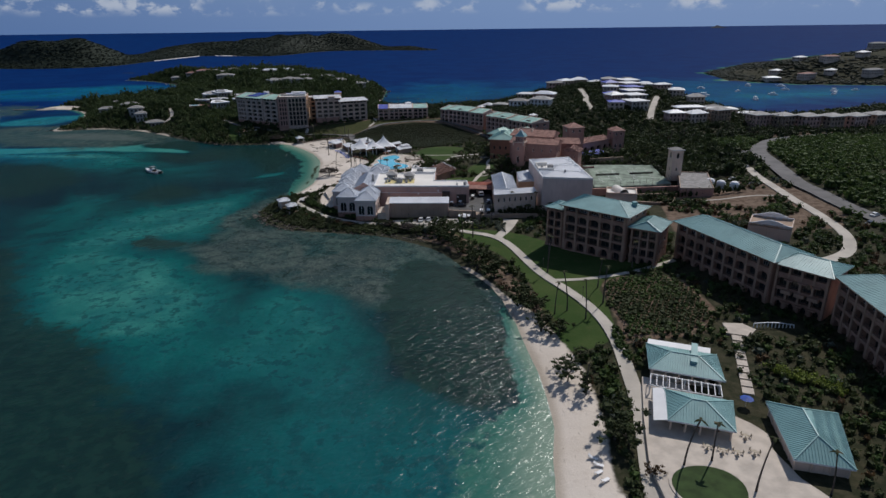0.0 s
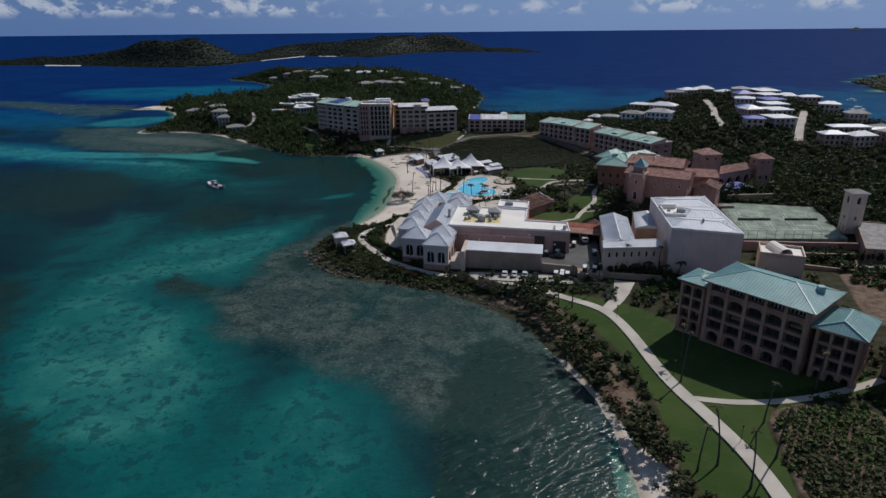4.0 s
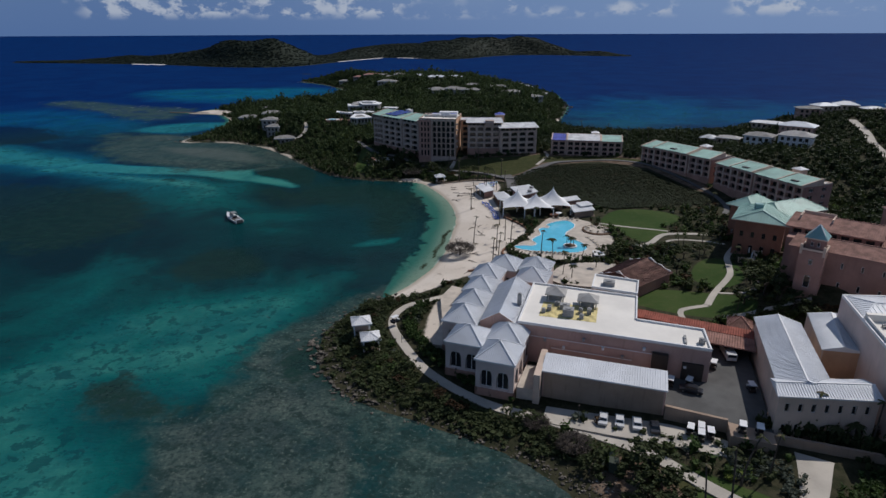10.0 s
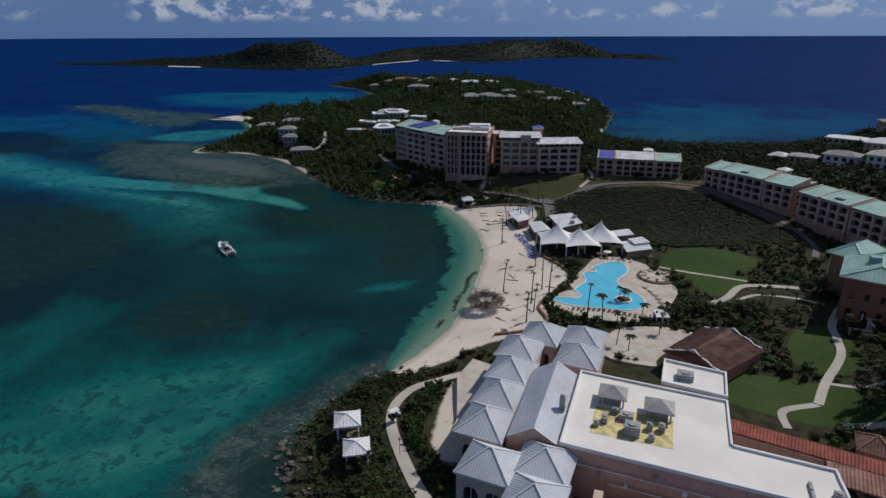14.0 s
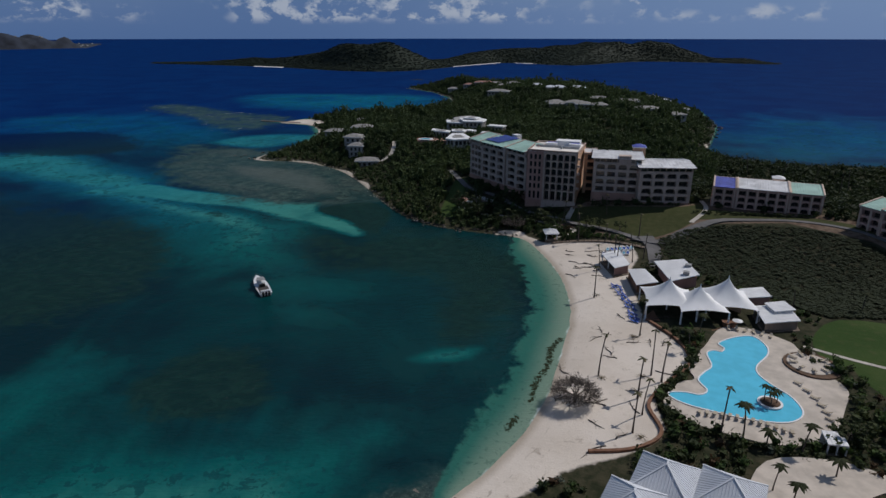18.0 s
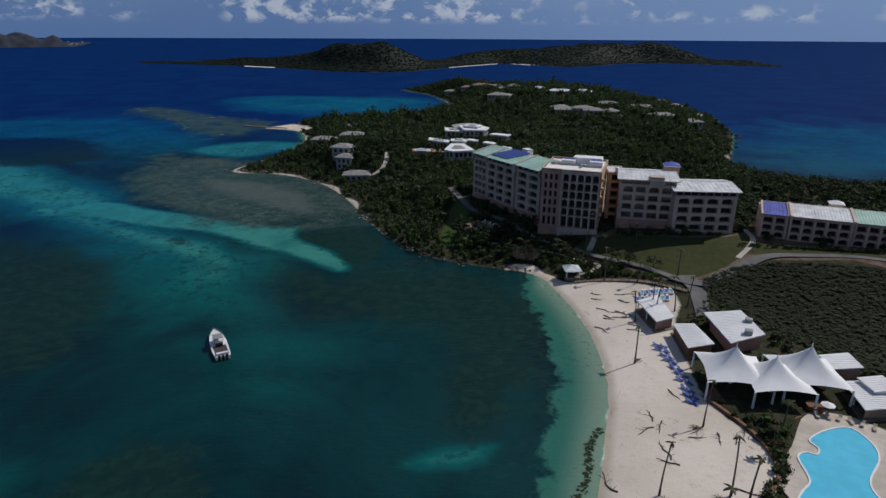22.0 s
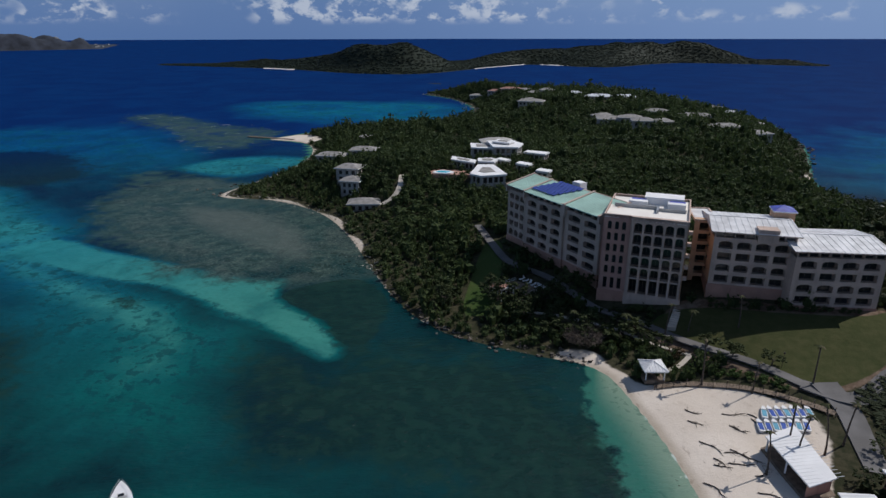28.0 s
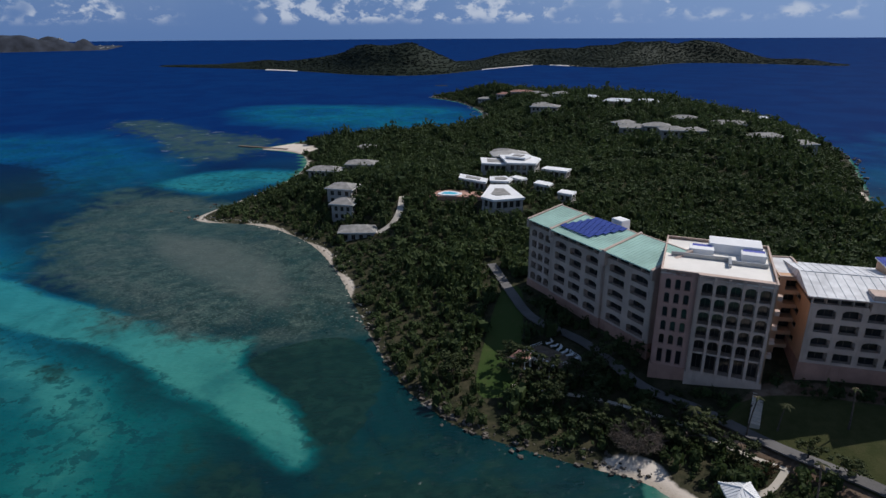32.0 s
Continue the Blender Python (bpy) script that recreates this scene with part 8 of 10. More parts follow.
# tanks beside the plant house
for x, y in ((134, 276), (138.5, 272), (131, 281)):
    t = base("water_tank", (x, y, gz(x, y)), "white domed water tank", "tank", "water tanks")
    s = Shell()
    s.tube([(0, 0, -0.5), (0, 0, 2.4), (0, 0, 3.2), (0, 0, 3.5)], [2.1, 2.1, 1.5, 0.5], 16)
    s.part("drum", "white", t)


# ---- villas ----
def villa(x, y, w, d, storeys, yaw, roof, wall, label, rise=1.8, z=None, kind="villa", flat=False):
    z = gz(x, y) - (1.2 if x < -90 else 0) if z is None else z
    t = radians(yaw)
    h = House(kind, (x, y, z), label, kind, "hillside villas")
    at = lambda px, py: (x + px * math.cos(t) - py * math.sin(t), y + px * math.sin(t) + py * math.cos(t))
    q = [at(-w / 2, -d / 2), at(w / 2, -d / 2), at(w / 2, d / 2), at(-w / 2, d / 2)]
    fl = [(3.1, 0.55, 2.0, 0.4, 0.0)] * storeys
    top = z + 3.1 * storeys + 0.3
    for i in (0, 1, 3):
        L = (Vector(q[(i + 1) % 4]) - Vector(q[i])).length
        h.facade(q[i], q[(i + 1) % 4], z, fl, max(2, round(L / 3.4)), wall, foot=wall, foot_z=z - 4, deep=0.5, rail=False, split=2, cap=0.3)
    h.wall(q[2], q[3], z - 4, top, wall)
    if flat:
        h.flat([Vector(p).lerp(Vector((x, y)), -0.16) for p in q], top + 0.3, roof, roof, 0.35)
    else:
        h.hip(q, top + 0.1, rise, 0.9, roof, ribs=0)
    return h


VILLAS = [(-312, 583, 16, 9, 2, 20, 0), (-298, 596, 15, 9, 2, 25, 0), (-264, 538, 11, 9, 2, 15, 0), (-256, 529, 9, 8, 2, 15, 0), (-240, 516, 13, 8, 1, 30, 0), (-222, 828, 22, 10, 1, 10, 2), (-203, 838, 16, 9, 1, 12, 2), (-186, 724, 16, 12, 2, 20, 0), (-172, 722, 14, 10, 2, 15, 0),
          (-150, 716, 12, 9, 1, 30, 0), (-136, 754, 22, 11, 1, 15, 0), (-114, 722, 18, 10, 1, 25, 0), (-98, 742, 20, 10, 1, 35, 0), (-139, 880, 16, 10, 1, 0, 0), (-350, 940, 22, 10, 1, 20, 3), (-330, 932, 16, 10, 1, 25, 0), (-269, 792, 20, 12, 2, 10, 0), (-400, 960, 18, 10, 1, 20, 0), (-247, 668, 14, 10, 1, 10, 0), (-310, 905, 14, 9, 1, 15, 0), (-198, 752, 14, 9, 1, 40, 0), (-164, 771, 16, 9, 1, 5, 0), (-160, 704, 13, 9, 2, 20, 0), (-104, 850, 14, 8, 1, -10, 0), (-122, 862, 12, 8, 1, 20, 2), (-283, 823, 15, 9, 1, 25, 0), (-372, 946, 15, 9, 1, 10, 3), (-290, 888, 13, 9, 2, 30, 0), (-252, 856, 14, 9, 1, 0, 2), (-344, 662, 12, 8, 1, 30, 0)]
for k, (x, y, w, d, n, yw, r) in enumerate(VILLAS):
    villa(x, y, w, d, n, yw, ("grey_roof", "white", "seam", "terracotta")[r], "grey_wall" if r != 2 else "cream", ("weathered grey-roofed villa among the trees", "", "white-roofed villa on the far hill", "red-roofed villa on the far hill")[r])
# the white modern villa above the hotel: flat roofs with deep white edges and dark sheeted fields
def flat_house(poly, z, tall, label, field=0.0, overhang=0.08):
    c = sum((Vector(p) for p in poly), Vector((0, 0))) / len(poly)
    h = House("villa", (*c, z - tall), label, "villa", "modern villa wings")
    for p0, p1 in zip(poly, poly[1:] + poly[:1]):
        L = (Vector(p1) - Vector(p0)).length
        if L > 3.5:
            h.facade(p0, p1, z - tall, [(tall - 0.3, 0.72, tall - 1.0 if tall < 4 else 2.4, 0.35, 0.0)] if tall < 4 else [((tall - 0.3) / 2, 0.66, 2.2, 0.4, 0.0)] * 2, max(2, round(L / 2.8)), "grey_wall", foot="grey_wall", foot_z=z - tall - 4, deep=0.5, rail=False, split=2)
        else:
            h.wall(p0, p1, z - tall - 4, z - 0.3, "grey_wall")
    s = Shell()
    s.prism([Vector(p).lerp(c, -overhang) for p in poly], z - 0.3, z + 0.45)
    h.put(s, "roof", "white", "flat white roof with a deep edge")
    if field:
        s = Shell()
        s.prism([Vector(p).lerp(c, 1 - field) for p in poly], z + 0.45, z + 0.62)
        h.put(s, "roof_field", "grey_roof", "dark grey sheeted field")
    return h


flat_house([(-221, 585), (-210, 588), (-214, 598), (-227, 596)], 20.0, 3.6, "white modern villa wing with a dark roof field", 0.6)
flat_house([(-208, 584), (-197, 588), (-199, 599), (-208, 605), (-218, 598)], 21.6, 6.4, "two-storey white modern villa with wide windows", 0.0)
flat_house([(-212, 591), (-203, 591), (-203, 598), (-212, 598)], 22.9, 1.3, "raised roof lantern of the white villa", 0.55)
flat_house([(-221, 563), (-208, 561), (-210, 567), (-224, 570)], 17.6, 3.3, "long white villa wing with a dark roof field", 0.55)
flat_house([(-206, 562), (-199, 564), (-199.5, 569), (-204, 572), (-209, 568)], 18.3, 3.4, "small six-sided white villa wing", 0.6)
flat_house([(-199, 540), (-193, 538), (-185, 546), (-198, 561), (-204, 558)], 17.4, 3.6, "wedge-shaped white villa wing with a dark roof field", 0.5)
flat_house([(-195, 592), (-184, 592), (-184, 598), (-195, 598)], 18.6, 3.2, "small white flat-roofed villa wing", 0.0)
flat_house([(-190, 570), (-183, 568), (-183, 573), (-190, 575)], 17.4, 3.0, "small white flat-roofed villa wing", 0.0)
flat_house([(-177, 562), (-171, 561), (-171, 566), (-177, 567)], 16.8, 3.0, "small white flat-roofed garden house", 0.0)
flat_house([(-203, 575), (-197, 573), (-196, 577), (-202, 579)], 17.4, 3.0, "small white flat-roofed villa wing", 0.0)
villa(-222, 618, 17, 10, 1, 35, "pale_roof", "grey_wall", "grey hip-roofed villa above the white one", z=15.5)
terrace = Shell()
terrace.prism([(-224, 543), (-204, 552), (-207, 560), (-226, 555)], 8, 14.2)
tagged(terrace.part("villa_terrace", "plinth"), "reddish paved villa terrace", "terrace", kind="structure")
s = Shell()
s.prism(smooth_line([(-222, 546), (-215, 547), (-214, 552), (-221, 552)], 4), 14.2, 14.7)
pool_rim = s.part("villa_pool", "white")
tagged(pool_rim, "small villa pool with a pale rim", "pool")
s = Shell()
s.prism(smooth_line([(-221, 547.2), (-216, 548), (-215.4, 551), (-220, 551)], 4), 14.7, 14.74)
s.part("water", "pool", pool_rim)
# villas along the north shore: white roofs in steps
NORTH = [(57, 557, 13, 8), (71, 538, 15, 11), (98, 568, 19, 12), (90, 612, 22, 9), (46, 562, 9, 7), (89, 530, 17, 11), (120, 640, 18, 11), (134, 655, 18, 12), (150, 662, 18, 12), (166, 655, 18, 12), (172, 628, 16, 14), (166, 600, 16, 14), (160, 575, 16, 14), (155, 550, 16, 13), (150, 525, 15, 12), (144, 497, 14, 12), (196, 645, 18, 9), (206, 618, 18, 9), (214, 592, 18, 9), (216, 560, 16, 9), (222, 530, 16, 9), (228, 508, 14, 9),
         (181, 466, 16, 10), (197, 466, 18, 10), (215, 466, 18, 10), (236, 448, 16, 12), (252, 444, 16, 13), (268, 440, 16, 13), (284, 438, 18, 13), (302, 440, 18, 13), (322, 446, 18, 13), (340, 452, 18, 13)]
for k, (x, y, w, d) in enumerate(NORTH):
    blue = 10 <= k <= 15 and k % 2
    roof = "tarp" if blue else ("pale_roof", "seam", "silver", "grey_roof", "white")[(k * 3) % 5]
    if k >= 24:
        villa(x, y, 13, 11, 3, 14 + (k * 13) % 9, "pale_roof", "pink" if k % 2 else "ochre", "three-storey pinkish waterfront apartments with a pale hipped roof", rise=2.0)
        continue
    villa(x, y, w * (1 if k < 6 else 0.82), d * (1 if k < 6 else 0.9), (1, 2, 2, 1, 1, 2)[k] if k < 6 else 2 - (k % 4 == 1), -25 if k < 6 else -20 + (k * 17) % 40 if k < 22 else 12 + (k * 13) % 19 - 9, roof, ("cream", "white", "pink", "cream")[k % 4], "pale villa with a blue tarpaulin roof" if blue else "weathered grey-roofed villa near the north shore" if roof in ("grey_roof", "pale_roof") else "white-roofed stucco villa near the north shore", rise=1.4 + (k % 3) * 0.5)
# long white roofs stepping along the shore and down the ridge
SHORE_ROWS = [(226, 712, 26, 9, -50), (240, 694, 24, 9, -62), (246, 672, 24, 9, -82), (249, 648, 24, 10, -86), (250, 622, 26, 10, -92), (247, 596, 24, 10, -96), (243, 570, 24, 9, -98), (205, 500, 24, 9, 4), (230, 500, 26, 9, -6), (252, 488, 20, 9, -30)]
for k, (x, y, w, d, yw) in enumerate(SHORE_ROWS):
    villa(x, y, w, d, 1, yw, ("white", "seam", "silver")[k % 3], "cream", "long low white-roofed block near the marina", rise=1.3)
for k in range(9):
    x, y = 196 - 5.6 * k, 690 - 23.5 * k
    villa(x + 10, y, 15, 17, 2, 12, "tarp" if k % 4 == 1 else "white", "grey_wall", "terraced white-roofed block with storm-torn blue sheets" if k % 4 == 1 else "terraced white-roofed block down the ridge", rise=1.0)
for k, (x, y, w) in enumerate([(455, 850, 20), (500, 846, 22), (540, 860, 18), (585, 840, 26), (480, 890, 18), (560, 900, 24), (640, 850, 24), (700, 860, 26), (620, 920, 22), (760, 900, 24), (540, 940, 20), (680, 980, 24)]):
    z = 3.0 + float(hills(np.array([x]), np.array([y]), HEAD_HILLS)[0]) * float(step01(signed(HEADLAND, np.array([x]), np.array([y])), 0, 90)[0])
    villa(x, y, w, 11, 1 + k % 2, (k * 23) % 50, ("silver", "terracotta", "white", "grey_roof")[k % 4], "cream", "pale villa on the far headland", z=z)


# ---- palms, lamp posts, dead tree ----
def palm(kind, tall, lean, fronds, seed, droop=0.9):
    """A palm: ringed trunk with a bend, and its fronds (few on storm-stripped ones)."""
    r = random.Random(seed)
    p = base("palm_tree", (0, 0, -500), "", "palm")
    s = Shell()
    pts = [(lean * (t ** 2) * 1.0, lean * 0.3 * t ** 2, tall * t - 0.4 * (t == 0)) for t in (0, 0.2, 0.4, 0.6, 0.8, 1.0)]
    s.tube(pts, [0.26, 0.18, 0.16, 0.14, 0.13, 0.16], 7)
    s.part("trunk", "bark", p)
    tx, ty, tz = pts[-1]
    for i in range(fronds):
        a = 2 * math.pi * i / fronds + r.uniform(-0.3, 0.3)
        L = r.uniform(1.6, 2.4) if kind == "full" else r.uniform(0.7, 1.5)
        s = Shell()
        last = None
        lift = r.uniform(0.1, 0.9)
        for k in range(6):
            t = k / 5
            x, z = L * t, lift * L * 0.5 * t - droop * L * 0.75 * t * t
            w = 0.42 * math.sin(math.pi * (0.12 + 0.84 * t)) * (1 if kind == "full" else 0.7)
            c, sn = math.cos(a), math.sin(a)
            mid = (tx + x * c, ty + x * sn, tz + z)
            lf, rt = (mid[0] - w * sn, mid[1] + w * c, mid[2] - w * 0.5), (mid[0] + w * sn, mid[1] - w * c, mid[2] - w * 0.5)
            if last:
                s.face([last[0], last[1], mid, lf])
                s.face([last[1], last[2], rt, mid])
            last = (lf, mid, rt)
        s.part("frond", "palm_leaf" if (kind == "full" or r.random() < 0.5) else "straw", p)
    return p


PALMS = {"bare": [palm("bare", h, l, n, i) for i, (h, l, n) in enumerate(((10.5, 0.9, 4), (9.2, -0.5, 5), (11.5, 1.6, 3)))], "full": [palm("full", h, l, n, 20 + i) for i, (h, l, n) in enumerate(((6.5, 0.5, 11), (8.5, -0.8, 12), (5.0, 0.3, 10)))]}


def segs_free(x, y):
    """Clear of the wide road and its junctions."""
    line = smooth_line([(172, 300), (186, 345), (206, 376), (230, 396), (270, 410)], 4, False)
    return min(np.hypot(line[:, 0] - x, line[:, 1] - y)) > 8


def plant_palm(x, y, kind, label, group, size=1.0, z=None):
    src = PALMS[kind][rnd.randrange(3)]
    z = gz(x, y) if z is None else z
    c = copy_thing(src, pose(x, y, z - 0.1, 0, 0, rnd.uniform(0, 360)) @ Matrix.Diagonal((size, size, size, 1)))
    return tagged(c, label, "palm", group)


rnd = random.Random(3)
for x, y in ((-59, 344), (-49, 338), (-47, 332), (-48, 349), (-45.4, 347), (-47.6, 325), (-54, 368), (-71, 388), (-32, 331.6), (-89, 435), (-79, 435.4), (-68, 441.6), (-72, 419), (-70.6, 416.4), (-75, 410.4), (-66, 420), (-63, 424), (38, 157), (42, 151), (50, 170), (49, 159.6), (39, 195), (37, 185), (46.4, 90), (52, 91), (56.4, 83), (69, 82), (34, 116), (34, 155), (10, 221), (17, 230), (14, 222), (22, 233), (31, 247), (42, 247), (-76, 330), (-100, 452), (-84, 458), (64, 182)):
    if (x, y) != (-76, 330):
        plant_palm(x, y, "bare", "storm-stripped palm with a bare leaning trunk", "bare palms", rnd.uniform(0.85, 1.1))
for k in range(4):
    plant_palm(-23.4 + 1.2 * math.cos(k * 1.6), 348 + 1.2 * math.sin(k * 1.6), "full", "green palm on the pool island", "pool island palms", 0.62, 2.4)
for x, y in ((-13, 327), (-23, 318), (-20, 316), (-28, 333), (-24, 331.6), (-18, 332), (-40, 372), (-41.6, 365), (26, 300), (30, 290), (35, 300), (20, 340), (31, 338), (33, 330), (27, 350), (22, 352), (16, 354), (33, 309), (14, 350), (36, 362), (29, 362), (24, 377), (8, 346), (-2, 344), (5, 338), (12, 326), (-95, 455), (-110, 449), (-122, 447), (-130, 446), (31, 246.4), (35, 246), (39, 247), (44, 246), (48, 245), (52, 244), (-1, 408), (30, 412), (33, 418), (-18, 402)):
    plant_palm(x, y, "full", "palm in the resort gardens", "garden palms", rnd.uniform(0.6, 0.95))
for k in range(46):
    x, y = rnd.uniform(140, 260), rnd.uniform(385, 440)
    plant_palm(x, y, "bare", "wind-thinned palm beside the car park", "car park palms", rnd.uniform(0.7, 1.0))
for x, y in ((-6, 560), (4, 548), (8, 556), (-20, 566), (26, 560), (-36, 575), (150, 668), (158, 672)):
    plant_palm(x, y, "bare", "tall palm on the north shore", "north shore palms", 1.15)
for k in range(34):
    x, y = 196 + (k * 37) % 62, 400 + (k * 53) % 66
    if segs_free(x, y):
        plant_palm(x, y, "bare", "wind-thinned palm near the waterfront apartments", "waterfront palms", rnd.uniform(0.8, 1.15))
for group in PALMS.values():
    for p in group:
        for o in (*p.children_recursive, p):
            bpy.data.objects.remove(o)


def lamp_post(x, y):
    if "lamp" in KIT:
        copy_thing(KIT["lamp"], pose(x, y, gz(x, y)))
        return
    c = base("lamp_post", (x, y, gz(x, y)), "slim dark garden lamp post", "lamp post", "lamp posts")
    s = Shell()
    s.tube([(0, 0, -0.3), (0, 0, 3.4)], [0.06, 0.045], 6)
    s.part("pole", "rail", c)
    s = Shell()
    s.tube([(0, 0, 3.4), (0, 0, 3.5), (0, 0, 3.8), (0, 0, 3.9)], [0.08, 0.2, 0.22, 0.05], 8)
    s.part("lantern", "rail", c)
    KIT["lamp"] = c


for x, y in ((49, 139), (44, 164), (36, 188), (26, 216), (8, 232), (-12, 242), (-40, 249), (-58, 262), (-62, 286), (-100, 456), (-74, 446), (-48, 464), (-20, 473)):
    lamp_post(x, y)


def dead_tree(x, y, size, seed, label):
    r = random.Random(seed)
    t = base("dead_tree", (x, y, gz(x, y) - 0.1), label, "tree")
    s = Shell()
    s.tube([(0, 0, -0.2), (0.1, 0, size * 0.16), (0.1, 0.1, size * 0.25)], [0.4, 0.3, 0.28], 8)
    s.part("trunk", "bark", t)

    def grow(s, p, d, L, rad, depth):
        q = p + d * L
        s.tube([p, p + d * L * 0.5 + Vector((r.uniform(-1, 1), r.uniform(-1, 1), 0)) * L * 0.06, q], [rad, rad * 0.8, rad * 0.55], 5, close=False)
        if depth:
            for _ in range(3):
                e = (d + Vector((r.uniform(-0.8, 0.8), r.uniform(-0.8, 0.8), r.uniform(-0.35, 0.5)))).normalized()
                grow(s, q, e, L * r.uniform(0.55, 0.8), rad * 0.5, depth - 1)

    for i in range(9):
        a = 2 * math.pi * i / 9 + r.uniform(-0.3, 0.3)
        s = Shell()
        grow(s, Vector((0.1, 0.05, size * 0.2)), Vector((math.cos(a), math.sin(a), r.uniform(0.3, 0.9))).normalized(), size * 0.24, 0.16, 4)
        s.part("limb", "bark", t)
    # the haze of fine twigs, too thin to count
    s = Shell()
    for _ in range(int(200 * size)):
        a, k = r.uniform(0, 6.283), r.uniform(0.25, 1.0) ** 0.6
        c = Vector((math.cos(a) * k * size * 0.62, math.sin(a) * k * size * 0.62, size * (0.24 + 0.30 * r.uniform(0.2, 1) * (1.1 - 0.6 * k))))
        d = Vector((math.cos(a) + r.uniform(-1, 1), math.sin(a) + r.uniform(-1, 1), r.uniform(-0.2, 0.9))).normalized() * r.uniform(0.5, 1.1)
        w = d.cross(Vector((r.uniform(-1, 1), r.uniform(-1, 1), 1))).normalized() * 0.045
        s.face([c - d - w, c - d + w, c + d + w * 0.3, c + d - w * 0.3])
    s.part("twig_haze", "bark", t, kind="stuff")


dead_tree(-61, 331, 8.6, 4, "bare grey spreading tree on the sand")
dead_tree(-118, 442, 8.0, 8, "bare fallen tree above the rocks")
dead_tree(-12, 233, 5.0, 9, "bare storm-broken shore tree")
dead_tree(-20, 238, 4.0, 10, "bare storm-broken shore tree")
for k, (x, y) in enumerate([(-70.6, 389.6), (-55.4, 366.6), (-58, 343), (-49.6, 347.4), (-45.8, 324)]):
    rt = base("root_mass", (x, y, gz(x, y)), "torn-up palm roots and dry fronds on the sand", "driftwood", "root masses", k * 70)
    for i in range(8):
        a = i * 0.8
        s = Shell()
        s.tube([(0, 0, 0.1), (0.6 * math.cos(a), 0.6 * math.sin(a), 0.45), (1.3 * math.cos(a), 1.3 * math.sin(a), 0.12)], [0.09, 0.06, 0.03], 5)
        s.part("root", "straw", rt)
rnd = random.Random(21)
for k in range(46):
    x, y = rnd.uniform(-66, -47), rnd.uniform(318, 384)
    if k > 22:
        x, y = rnd.uniform(-92, -70), rnd.uniform(404, 430)
    s = Shell()
    a, L, at = rnd.uniform(0, 6.28), rnd.uniform(2.5, 7), [Vector((x, y))]
    if k > 22:
        a = radians(-15) + rnd.uniform(-0.5, 0.5)
    for _ in range(6):
        a += rnd.uniform(-0.5, 0.5)
        at.append(at[-1] + Vector((math.cos(a), math.sin(a))) * L / 6)
    s.tube([(*p, gz(p.x, p.y) + 0.07 + 0.05 * (m % 2)) for m, p in enumerate(at)], [0.15, 0.13, 0.12, 0.1, 0.08, 0.06, 0.03], 5)
    for p in at[1:5]:
        b = a + rnd.choice((-1, 1)) * rnd.uniform(0.5, 1.2)
        e = p + Vector((math.cos(b), math.sin(b))) * rnd.uniform(0.6, 1.8)
        s.tube([(*p, gz(p.x, p.y) + 0.1), (*e, gz(e.x, e.y) + rnd.uniform(0.05, 0.5))], [0.06, 0.02], 4)
    tagged(s.part("driftwood", "bark"), "fallen grey trunk lying on the sand", "driftwood", "driftwood")

# ---- vegetation ----
def leaf_clump(seed, leaves, size=0.36):
    """One crown of unit size: a rough core and loose leaf sprays round it, all four-cornered."""
    r = np.random.default_rng(seed)
    core = [np.array((x, y, z)) * (0.40 + 0.09 * r.standard_normal()) for x in (-1, 1) for y in (-1, 1) for z in (-1, 1)]
    faces = [[0, 1, 3, 2], [4, 6, 7, 5], [0, 4, 5, 1], [2, 3, 7, 6], [0, 2, 6, 4], [1, 5, 7, 3]]
    co = list(core)
    for _ in range(leaves):
        d = r.standard_normal(3)
        d[2] = abs(d[2]) * 0.9 - 0.25
        d /= np.linalg.norm(d)
        c = d * r.uniform(0.50, 1.12)
        n = d + r.standard_normal(3) * 0.55
        n /= np.linalg.norm(n)
        t = np.cross(n, r.standard_normal(3))
        t /= np.linalg.norm(t)
        b = np.cross(n, t)
        k, w = size * r.uniform(0.6, 1.3), size * r.uniform(0.35, 0.7)
        m = len(co)
        co += [c - t * k, c - b * w, c + t * k, c + b * w + n * 0.1]
        faces.append([m, m + 1, m + 2, m + 3])
    return np.array(co), np.array(faces)


def growth(name, xyz, sizes, leaves, mat, seed, leaf=0.36, kinds=6):
    """Many crowns in one mesh."""
    r = np.random.default_rng(seed)
    xyz, sizes = np.asarray(xyz, float), np.asarray(sizes, float)
    pick = r.integers(0, kinds, len(xyz))
    all_co, all_f, n = [], [], 0
    for k in range(kinds):
        co, f = leaf_clump(seed * 100 + k, leaves, leaf)
        idx = np.nonzero(pick == k)[0]
        if not len(idx):
            continue
        a = r.uniform(0, 2 * np.pi, len(idx))
        x = co[None, :, 0] * np.cos(a)[:, None] - co[None, :, 1] * np.sin(a)[:, None]
        y = co[None, :, 0] * np.sin(a)[:, None] + co[None, :, 1] * np.cos(a)[:, None]
        z = np.broadcast_to(co[None, :, 2], x.shape)
        p = np.stack([x, y, z], -1) * sizes[idx][:, None, :] + xyz[idx][:, None, :]
        all_co.append(p.reshape(-1, 3))
        all_f.append((f[None] + (np.arange(len(idx)) * len(co))[:, None, None] + n).reshape(-1, 4))
        n += len(idx) * len(co)
    return quads(name, np.concatenate(all_co), np.concatenate(all_f), mat, flat=True)


